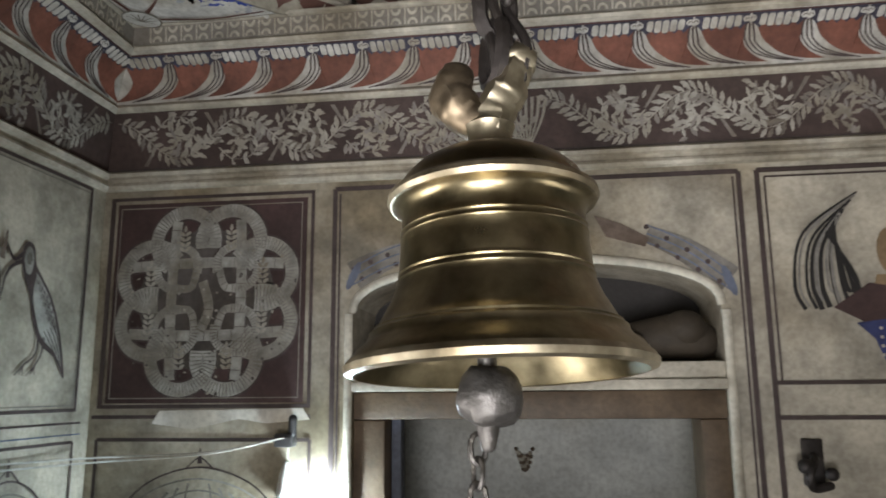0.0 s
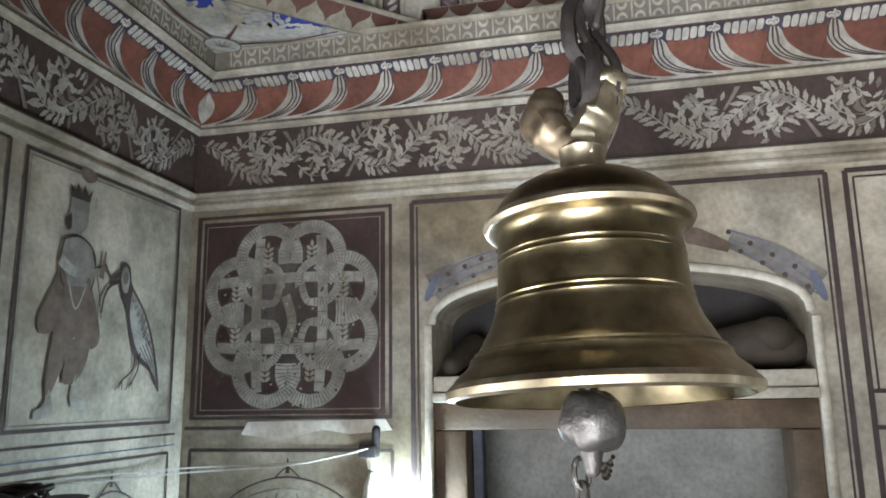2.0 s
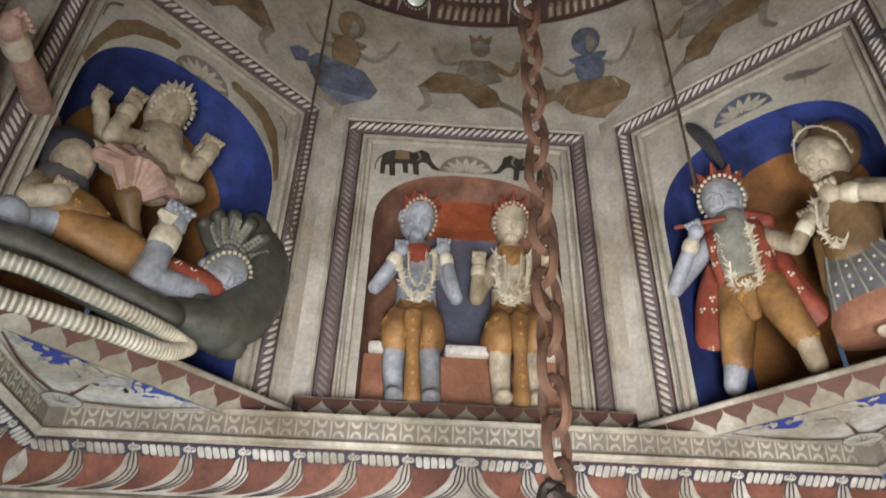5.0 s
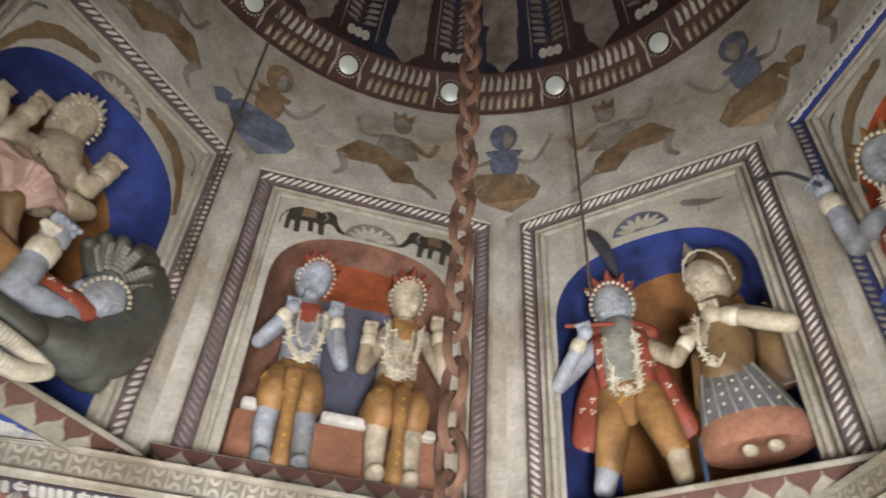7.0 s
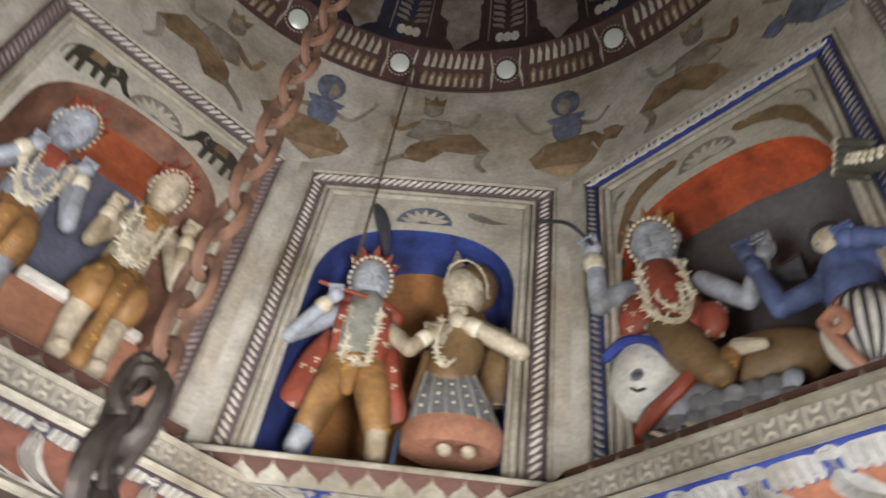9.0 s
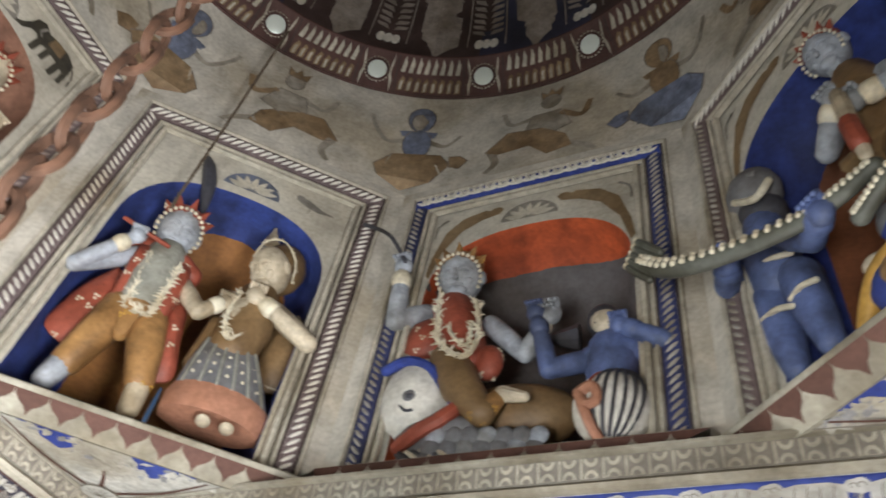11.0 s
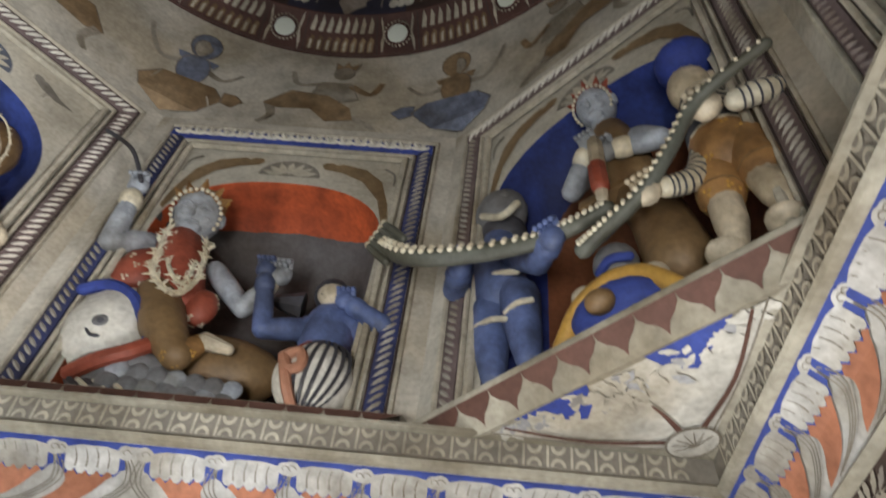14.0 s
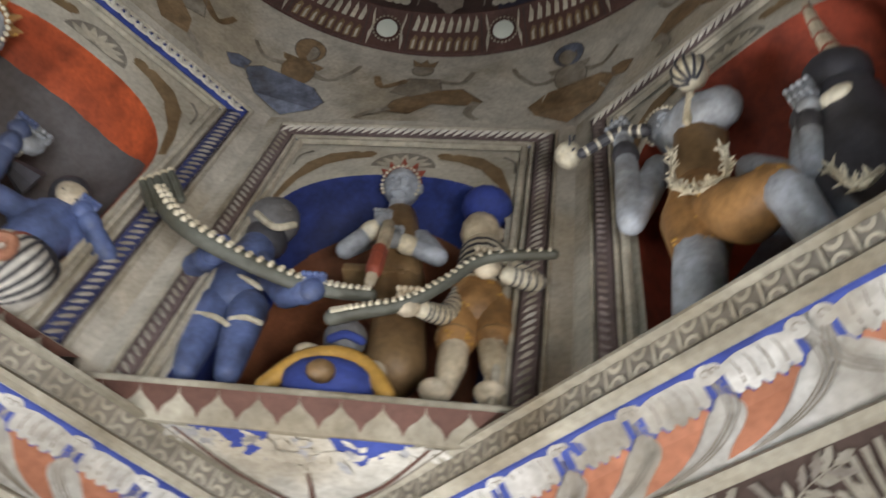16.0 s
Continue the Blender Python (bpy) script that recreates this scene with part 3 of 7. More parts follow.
def rope_unit(bm, c, along, across, size, mi):
    """One leaf of a twisted moulding, lying aslant on a half-round bead."""
    a = (along * 0.8 + across * 0.75).normalized()
    b = Vector((0, -1, 0))
    s = a.cross(b).normalized()
    rows = []
    for t, w, h in ((-1, 0.12, 0.0), (-0.6, 0.5, 0.55), (0, 0.62, 0.9), (0.6, 0.5, 0.6), (1, 0.1, 0.0)):
        o = c + a * t * size
        rows.append([o - s * w * size * 0.5 + b * h * 0.001, o + b * (h * size * 0.45), o + s * w * size * 0.5 + b * h * 0.001])
    sweep(bm, rows, mi, closed=False)


def moulding(bm, pts, w, h, y, mi=0):
    """A rounded bead along an open frame path in the wall plane."""
    prof = [(-w / 2, 0), (-w / 2, h * 0.5), (-w * 0.3, h * 0.9), (0, h), (w * 0.3, h * 0.9), (w / 2, h * 0.5), (w / 2, 0)]
    rings = []
    n = len(pts)
    for i, p in enumerate(pts):
        p = Vector(p)
        d0 = (p - Vector(pts[i - 1])).normalized() if i else None
        d1 = (Vector(pts[i + 1]) - p).normalized() if i < n - 1 else None
        d = d0 if d1 is None else d1 if d0 is None else (d0 + d1).normalized()
        k = 1.0 if d0 is None or d1 is None else 1 / max(0.3, d.dot(d1))
        nrm = Vector((-d.y, d.x))
        rings.append([(p.x + nrm.x * o * k, y - hh, p.y + nrm.y * o * k) for o, hh in prof])
    sweep(bm, rings, mi, closed=False)


def two_tone(name, outer, inner, z0, zc, a, b, third=None, zl=None):
    """Niche paint: an inner colour within an ellipse, an outer colour round it, a third below a line."""
    m = mat(name, outer, scale=10, var=0.42, stain=0.42).copy()
    m.name = name
    nt = m.node_tree
    r1 = next(n for n in nt.nodes if n.type == "VALTORGB" and n.color_ramp.elements[0].position < 0.34 and n.color_ramp.elements[1].position > 0.67)
    co = next(n for n in nt.nodes if n.type == "TEX_COORD")
    sep = nt.nodes.new("ShaderNodeSeparateXYZ")
    nt.links.new(co.outputs["Object"], sep.inputs[0])

    def math_node(op, x, y=None):
        n = nt.nodes.new("ShaderNodeMath")
        n.operation = op
        for i, q in enumerate((x, y)):
            if q is None:
                continue
            if isinstance(q, (int, float)):
                n.inputs[i].default_value = q
            else:
                nt.links.new(q, n.inputs[i])
        return n.outputs[0]
    wob = nt.nodes.new("ShaderNodeTexNoise")
    wob.inputs["Scale"].default_value = 12
    nt.links.new(co.outputs["Object"], wob.inputs["Vector"])
    ux = math_node("DIVIDE", sep.outputs["X"], a)
    uz = math_node("DIVIDE", math_node("SUBTRACT", sep.outputs["Z"], zc), b)
    rr = math_node("ADD", math_node("MULTIPLY", ux, ux), math_node("MULTIPLY", uz, uz))
    rr = math_node("ADD", rr, math_node("MULTIPLY", math_node("SUBTRACT", wob.outputs["Fac"], 0.5), 0.12))
    below = math_node("LESS_THAN", sep.outputs["Z"], zc)
    ins = math_node("MAXIMUM", math_node("LESS_THAN", rr, 1.0), math_node("MULTIPLY", below, math_node("LESS_THAN", math_node("ABSOLUTE", ux), 0.985)))
    mix = nt.nodes.new("ShaderNodeMixRGB")
    nt.links.new(ins, mix.inputs[0])
    old = r1.outputs[0].links[0].to_socket
    nt.links.new(r1.outputs[0], mix.inputs[1])
    gain = nt.nodes.new("ShaderNodeMixRGB")
    gain.blend_type = "MIX"
    n1 = r1.inputs[0].links[0].from_socket
    nt.links.new(n1, gain.inputs[0])
    gain.inputs[1].default_value = (*[c * 0.6 for c in inner], 1)
    gain.inputs[2].default_value = (*[min(1, c * 1.4) for c in inner], 1)
    src = gain.outputs[0]
    if third:
        mix3 = nt.nodes.new("ShaderNodeMixRGB")
        nt.links.new(math_node("LESS_THAN", sep.outputs["Z"], zl), mix3.inputs[0])
        nt.links.new(src, mix3.inputs[1])
        mix3.inputs[2].default_value = (*third, 1)
        src = mix3.outputs[0]
    nt.links.new(src, mix.inputs[2])
    nt.links.new(mix.outputs[0], old)
    return m


NICHES = {}
W_OUT, W_IN, Z_TOP, Z_IN, Z_LOW = 0.462, 0.366, 3.952, 3.835, 2.735


def niche_wall(name, deg, inside, rope_top, rope_side, ground_top, ground_side, opening):
    w, zs, zt, depth = opening
    half = OCT * math.tan(radians(22.5))
    bm = bmesh.new()
    # pilasters and head round the frame
    y = OCT
    for s in (-1, 1):
        quad(bm, [(s * half, y, Z_LOW), (s * (W_IN + 0.02), y, Z_LOW), (s * (W_IN + 0.02), y, 4.0), (s * half, y, 4.0)])
    quad(bm, [(-W_IN - 0.02, y, Z_IN + 0.02), (W_IN + 0.02, y, Z_IN + 0.02), (W_IN + 0.02, y, 4.0), (-W_IN - 0.02, y, 4.0)])
    # inner panel, set back, with the arched opening
    yp = OCT + 0.012
    arch = arch_points(w, Z_LOW, zs, zt)
    bm2 = bmesh.new()
    n = len(arch)
    c = Vector((0, zs))
    outer = []
    for i, (u, v) in enumerate(arch):
        if i == 0 or i == n - 1:
            outer.append((math.copysign(W_IN + 0.03, u), Z_LOW))
            continue
        d = Vector((u, v)) - c
        ks = [((W_IN + 0.03) / abs(d.x)) if abs(d.x) > 1e-6 else 1e9, ((Z_IN + 0.03 - zs) / d.y) if d.y > 1e-6 else 1e9]
        k = min(ks)
        outer.append((c.x + d.x * k, c.y + d.y * k))
    vi = [bm2.verts.new((u, yp, v)) for u, v in arch]
    vo = [bm2.verts.new((u, yp, v)) for u, v in outer]
    cl = [bm2.verts.new((s * (W_IN + 0.03), yp, Z_IN + 0.03)) for s in (-1, 1)]
    for i in range(n - 1):
        pts = [vi[i], vi[i + 1], vo[i + 1], vo[i]]
        a, b = outer[i], outer[i + 1]
        if abs(a[0] - b[0]) > 1e-4 and abs(a[1] - b[1]) > 1e-4:
            pts = [vi[i], vi[i + 1], vo[i + 1], cl[0] if a[0] < 0 else cl[1], vo[i]]
        bm2.faces.new(pts)
    ob = thing(name, bm, PLASTER, "pale plaster wall of the octagon with a framed statue niche", "wall", kind="structure", m=turned(deg), smooth=False)
    part("panel", bm2, PANEL, ob, smooth=False)
    # recess
    bm = bmesh.new()
    rings = []
    for j in range(9):
        t = j / 8
        ang = t * math.pi / 2
        k, yy = math.cos(ang) ** 0.55 if j < 8 else 0.0, yp + depth * math.sin(ang)
        kk = max(k, 0.02)
        rings.append([(u * kk, yy, Z_LOW + (v - Z_LOW) * (0.35 + 0.65 * kk) if v > Z_LOW else Z_LOW) for u, v in arch])
    sweep(bm, rings, 0, closed=False)
    fl = [bm.verts.new((u, yy, Z_LOW + 0.001)) for u, yy in [(-w, yp), (w, yp), (w, yp + depth), (-w, yp + depth)]]
    bm.faces.new(fl).material_index = 1
    part("niche", bm, [inside, MAROON], ob, "painted hollow of the niche")
    # frame: two fillets and a leafy rope between
    bm = bmesh.new()

    def path(o, zo):
        return [(-o, Z_LOW), (-o, zo), (o, zo), (o, Z_LOW)]
    moulding(bm, path(W_OUT - 0.005, Z_TOP - 0.006), 0.012, 0.012, y)
    moulding(bm, path(W_OUT - 0.078, Z_TOP - 0.094), 0.011, 0.012, y)
    moulding(bm, path(W_IN - 0.006, Z_IN + 0.004), 0.02, 0.016, y + 0.004)
    moulding(bm, path(W_OUT - 0.016, Z_TOP - 0.018), 0.006, 0.004, y, 1)
    moulding(bm, path(W_OUT - 0.069, Z_TOP - 0.083), 0.005, 0.004, y, 1)
    part("frame", bm, [CREAM, LINE], ob, "stepped cream frame with dark lines")
    bm = bmesh.new()
    o, zo = W_OUT - 0.043, Z_TOP - 0.050
    moulding(bm, [(-o, Z_LOW), (-o, zo - 0.028)], 0.046, 0.014, y, 1)
    moulding(bm, [(o, zo - 0.028), (o, Z_LOW)], 0.046, 0.014, y, 1)
    moulding(bm, [(-o - 0.024, zo), (o + 0.024, zo)], 0.056, 0.014, y, 0)
    part("frame_ground", bm, [ground_top, ground_side], ob)
    bm = bmesh.new()
    k = 46
    for i in range(k):
        z = Z_LOW + 0.015 + (zo - 0.04 - Z_LOW - 0.015) * i / (k - 1)
        for s in (-1, 1):
            rope_unit(bm, Vector((s * o, y - 0.011, z)), Vector((0, 0, 1)), Vector((s, 0, 0)), 0.0235, 1)
    k = 32 if ground_top is not BLUE else 0
    for i in range(17 if k == 0 else 0):
        x = -o + 0.02 + (2 * o - 0.04) * i / 16
        for a in (-62, -22, 22, 62):
            d = Vector((math.sin(radians(a)), 0, math.cos(radians(a))))
            leaf = 0.024 if abs(a) < 40 else 0.020
            side = d.cross(Vector((0, 1, 0)))
            base = Vector((x, y - 0.015, zo - 0.018))
            sweep(bm, [[base + d * leaf * 2 * t - side * w * leaf, base + d * leaf * 2 * t + Vector((0, -0.004, 0)), base + d * leaf * 2 * t + side * w * leaf] for t, w in ((0, 0.12), (0.35, 0.42), (0.7, 0.36), (1.0, 0.05))], 0, closed=False)
    for i in range(k):
        x = -o + 2 * o * i / (k - 1)
        rope_unit(bm, Vector((x, y - 0.011, zo)), Vector((0, 0, 1)), Vector((1, 0, 0)), 0.028, 0)
    part("rope_moulding", bm, [rope_top, rope_side], ob, "twisted leaf moulding")
    NICHES[name] = ob
    return ob


ROPE_P = mat("rope_grey_violet", (0.30, 0.25, 0.245), scale=20, stain=0.3)
ROPE_G = mat("rope_grey", (0.42, 0.39, 0.34), scale=20, stain=0.3)

blue_orange = two_tone("niche_blue_orange", (0.032, 0.058, 0.25), (0.36, 0.155, 0.04), 0, 3.42, 0.27, 0.22)
grey_blue = two_tone("niche_brown_slate", (0.26, 0.13, 0.085), (0.17, 0.185, 0.28), 0, 3.41, 0.22, 0.13)
blue_ochre = two_tone("niche_blue_ochre", (0.032, 0.058, 0.25), (0.38, 0.165, 0.045), 0, 3.45, 0.25, 0.18)
orange_dark = two_tone("niche_red_grey", (0.58, 0.11, 0.035), (0.13, 0.12, 0.125), 0, 3.47, 0.33, 0.16)
blue_brown = two_tone("niche_blue_brown", (0.028, 0.05, 0.24), (0.24, 0.085, 0.035), 0, 3.36, 0.30, 0.265)
red_slate = two_tone("niche_red_slate", (0.30, 0.05, 0.022), (0.14, 0.16, 0.20), 0, 3.10, 0.28, 0.35)
niche_wall("niche_wall_north", 0, grey_blue, WHITE, ROPE_P, PURPLE, PURPLE, (0.322, 3.46, 3.70, 0.20))
niche_wall("niche_wall_northeast", 45, blue_ochre, WHITE, WHITE, PURPLE, PURPLE, (0.335, 3.40, 3.68, 0.32))
niche_wall("niche_wall_east", 90, orange_dark, WHITE, ROPE_G, BLUE, DEEPBLUE, (0.335, 3.42, 3.68, 0.32))
niche_wall("niche_wall_southeast", 135, blue_brown, WHITE, ROPE_G, PURPLE, PURPLE, (0.335, 3.40, 3.67, 0.32))
niche_wall("niche_wall_south", 180, red_slate, WHITE, ROPE_P, PURPLE, PURPLE, (0.335, 3.42, 3.70, 0.32))
niche_wall("niche_wall_southwest", 225, blue_brown, WHITE, ROPE_P, PURPLE, PURPLE, (0.335, 3.42, 3.70, 0.22))
niche_wall("niche_wall_west", 270, blue_brown, WHITE, ROPE_P, PURPLE, PURPLE, (0.335, 3.42, 3.70, 0.22))
niche_wall("niche_wall_northwest", 315, blue_orange, WHITE, WHITE, PURPLE, PURPLE, (0.335, 3.42, 3.72, 0.28))
for _n, _d in SIDES.items():
    ledge("ledge_" + _n, _d, _d % 90 == 45)
    if _d % 90 == 45:
        soffit("soffit_" + _n, _d)

# ---- drum from octagon to circle, ring of mirrors, dome ----
RING_LOW, RING_HIGH = (1.238, 4.545), (1.130, 4.685)


def drum_point(ang, t):
    """t 0 at the octagon, 1 at the circle."""
    a = (ang + 22.5) % 45 - 22.5
    ro = OCT / math.cos(radians(a))
    r = ro + (RING_LOW[0] - ro) * t ** 1.3
    z = 4.0 + (RING_LOW[1] - 4.0) * t
    return Vector((r * math.sin(radians(ang)), r * math.cos(radians(ang)), z))


bm = bmesh.new()
sweep(bm, [[drum_point(i * 2.5, t / 8) for i in range(144)] for t in range(9)])
drum = thing("drum", bm, PLASTER, "grey plaster drum painted with faded flying figures", "drum", kind="structure")


def on_drum(u, v):
    """u: degrees clockwise from north; v: metres above the foot of the drum."""
    p = drum_point(u, max(0.0, v / (RING_LOW[1] - 4.0)))
    k = 1 - (0.005 + LAYER[0]) / math.hypot(p.x, p.y)
    return (p.x * k, p.y * k, p.z)


def ring_point(ang, t, out=0.0):
    r = RING_LOW[0] + (RING_HIGH[0] - RING_LOW[0]) * t
    z = RING_LOW[1] + (RING_HIGH[1] - RING_LOW[1]) * t
    d = Vector((RING_HIGH[0] - RING_LOW[0], RING_HIGH[1] - RING_LOW[1])).normalized()
    nr, nz = -d.y, d.x
    r += nr * out
    z += nz * out * (1 if nz < 0 else 1)
    return Vector((r * math.sin(radians(ang)), r * math.cos(radians(ang)), z))


# flying figures painted on the drum, as plain shapes
p = Paint(lambda u, v: on_drum(u, v))


def drum_shape(a0, flip, pts, m, outline=True):
    p.poly([(a0 + flip * x * 1.18 / 0.0217, 0.02 + z) for x, z in pts], m)
    if not outline:
        return
    # thin dark drawn edge
    n = len(pts)
    c = Vector((sum(q[0] for q in pts) / n, sum(q[1] for q in pts) / n))
    inner = []
    for q in pts:
        d = Vector(q) - c
        inner.append(c + d * max(0.0, 1 - 0.0035 / max(d.length, 0.004)))
    keep = p.d
    p.d = keep + 0.0006
    for i in range(n):
        j = (i + 1) % n
        p.poly([(a0 + flip * x * 1.18 / 0.0217, 0.02 + z) for x, z in (pts[i], pts[j], inner[j], inner[i])], DRUM_L)
    p.d = keep


def drum_line(a0, flip, pts, w0, w1, m):
    line = bez([(x, z, 0) for x, z in pts], 5)
    k = len(line)
    left, right = [], []
    for i, q in enumerate(line):
        d = (line[min(i + 1, k - 1)] - line[max(i - 1, 0)]).normalized()
        w = (w0 + (w1 - w0) * i / (k - 1)) / 2
        left.append((q.x - d.y * w, q.y + d.x * w))
        right.append((q.x + d.y * w, q.y - d.x * w))
    for i in range(k - 1):
        drum_shape(a0, flip, [left[i], left[i + 1], right[i + 1], right[i]], m, False)


def drum_oval(a0, flip, x, z, a, b, m):
    drum_shape(a0, flip, [(x + a * math.cos(2 * math.pi * i / 14), z + b * math.sin(2 * math.pi * i / 14)) for i in range(14)], m)


def finned(a0, flip, tail, top):
    p.lay(0)
    drum_shape(a0, flip, [(-0.13, 0.10), (-0.09, 0.17), (0.0, 0.20), (0.07, 0.17), (0.12, 0.08), (0.10, 0.03), (0.02, -0.01), (-0.07, 0.02)], tail)
    drum_shape(a0, flip, [(-0.12, 0.09), (-0.16, 0.06), (-0.19, 0.10), (-0.16, 0.14), (-0.12, 0.15)], tail)
    drum_line(a0, flip, [(0.04, 0.26), (0.10, 0.23), (0.15, 0.30), (0.17, 0.36)], 0.022, 0.014, DRUM_F)
    drum_line(a0, flip, [(-0.04, 0.26), (-0.10, 0.22), (-0.15, 0.27)], 0.022, 0.014, DRUM_F)
    p.lay(1)
    drum_oval(a0, flip, 0.0, 0.245, 0.05, 0.085, top)
    drum_line(a0, flip, [(-0.06, 0.29), (0.0, 0.31), (0.06, 0.29)], 0.03, 0.03, top)
    drum_oval(a0, flip, 0.0, 0.385, 0.05, 0.07, DRUM_S if top is not DRUM_O else DRUM_O)
    p.lay(2)
    drum_oval(a0, flip, 0.004, 0.372, 0.030, 0.046, DRUM_F)
    for k in range(5):
        drum_line(a0, flip, [(-0.10 + 0.045 * k, 0.05), (-0.08 + 0.04 * k, 0.11), (-0.05 + 0.03 * k, 0.165)], 0.006, 0.004, CREAM if tail is DRUM_O else SLATE)


def flyer(a0, flip):
    p.lay(0)
    drum_shape(a0, flip, [(-0.17, 0.12), (-0.10, 0.22), (0.02, 0.20), (0.10, 0.12), (0.12, 0.04), (0.04, 0.02), (-0.02, 0.10), (-0.12, 0.09)], DRUM_O)
    drum_shape(a0, flip, [(-0.02, 0.30), (0.08, 0.30), (0.12, 0.18), (0.03, 0.14), (-0.04, 0.20)], DRUM_F)
    drum_line(a0, flip, [(0.08, 0.28), (0.15, 0.22), (0.18, 0.30)], 0.03, 0.02, DRUM_O)
    drum_line(a0, flip, [(-0.02, 0.28), (-0.09, 0.27), (-0.12, 0.36)], 0.026, 0.016, DRUM_F)
    drum_line(a0, flip, [(-0.15, 0.12), (-0.13, 0.04), (-0.16, -0.01)], 0.032, 0.018, DRUM_F)
    drum_line(a0, flip, [(0.10, 0.06), (0.16, 0.02), (0.19, -0.02)], 0.032, 0.016, DRUM_F)
    p.lay(1)
    drum_oval(a0, flip, 0.045, 0.37, 0.036, 0.05, DRUM_F)
    drum_shape(a0, flip, [(0.01, 0.40), (0.08, 0.40), (0.09, 0.46), (0.06, 0.43), (0.045, 0.47), (0.03, 0.43), (0.005, 0.46)], DRUM_O)


for k in range(8):
    flyer(45 * k, 1 if k % 2 == 0 else -1)
    v = 22.5 + 45 * k
    kind = k % 8
    if kind in (0, 4, 6):
        finned(v, 1, DRUM_O, DRUM_S)
    elif kind == 1:
        finned(v, -1, DRUM_O, DRUM_S)
    elif kind == 3:
        finned(v, -1, DRUM_O, DRUM_F)
    else:
        finned(v, 1, DRUM_S, DRUM_O)
p.done("drum_painting", drum, "faded flying figures in ochre and blue grey")

# small paintings on the panels over the niches


def over_niche(name, animal, colour):
    p = Paint(lambda u, v: (u, OCT + 0.008 - LAYER[0], v))
    zt = 3.70
    p.oval(0, zt + 0.012, 0.10, 0.085, GREYLINE if colour is not SLATE else SLATE, n=18, start=0, stop=180)
    p.lay(1)
    for k in range(7):
        a = 15 + 25 * k
        p.leaf(0.02 * math.cos(radians(a)), zt + 0.016, 0.072, 0.026, a, CREAM)
    p.lay(0)
    for s in (-1, 1):
        if animal == "elephant":
            x = lambda q: s * q
            hide = [(0.315, 3.745), (0.310, 3.785), (0.275, 3.806), (0.225, 3.806), (0.195, 3.798), (0.165, 3.815), (0.140, 3.800), (0.130, 3.765), (0.112, 3.735), (0.098, 3.725), (0.100, 3.714), (0.124, 3.720), (0.146, 3.748), (0.165, 3.752), (0.176, 3.742), (0.172, 3.690), (0.192, 3.690), (0.198, 3.738), (0.215, 3.742), (0.212, 3.695), (0.230, 3.695), (0.236, 3.740), (0.262, 3.738), (0.258, 3.680), (0.278, 3.678), (0.284, 3.732), (0.296, 3.728), (0.298, 3.684), (0.314, 3.686)]
            p.poly([(x(a), b) for a, b in hide], ELEPHANT)
            p.stroke([(x(0.314), 3.775), (x(0.330), 3.745), (x(0.334), 3.705)], 0.006, 0.004, ELEPHANT)
            p.lay(1)
            p.poly([(x(0.262), 3.803), (x(0.214), 3.803), (x(0.210), 3.762), (x(0.264), 3.760)], OCHRE)
            p.stroke([(x(0.180), 3.800), (x(0.170), 3.775), (x(0.182), 3.758)], 0.010, 0.006, FADED)
            p.lay(0)
        elif animal == "bird":
            if s > 0:
                p.poly([(0.15, 3.765), (0.19, 3.785), (0.25, 3.755), (0.30, 3.745), (0.24, 3.735), (0.19, 3.745)], FADED)
                p.oval(0.165, 3.778, 0.018, 0.013, FADED, n=8)
                p.stroke([(0.21, 3.74), (0.205, 3.715)], 0.004, 0.004, FADED)
        else:
            x = lambda q: s * q
            p.poly([(x(0.10), 3.765), (x(0.16), 3.80), (x(0.24), 3.78), (x(0.30), 3.72), (x(0.335), 3.60), (x(0.345), 3.52), (x(0.33), 3.50), (x(0.30), 3.62), (x(0.24), 3.71), (x(0.17), 3.75)], OCHRE)
            p.stroke([(x(0.30), 3.79), (x(0.335), 3.76), (x(0.34), 3.70)], 0.012, 0.005, FADED)
            p.oval(x(0.12), 3.785, 0.025, 0.018, OCHRE, n=9)
    p.done("panel_painting", NICHES[name])


over_niche("niche_wall_north", "elephant", CREAM)
over_niche("niche_wall_northeast", "bird", SLATE)
for _n in ("east", "southeast", "south", "southwest", "west", "northwest"):
    over_niche("niche_wall_" + _n, "beast", CREAM)

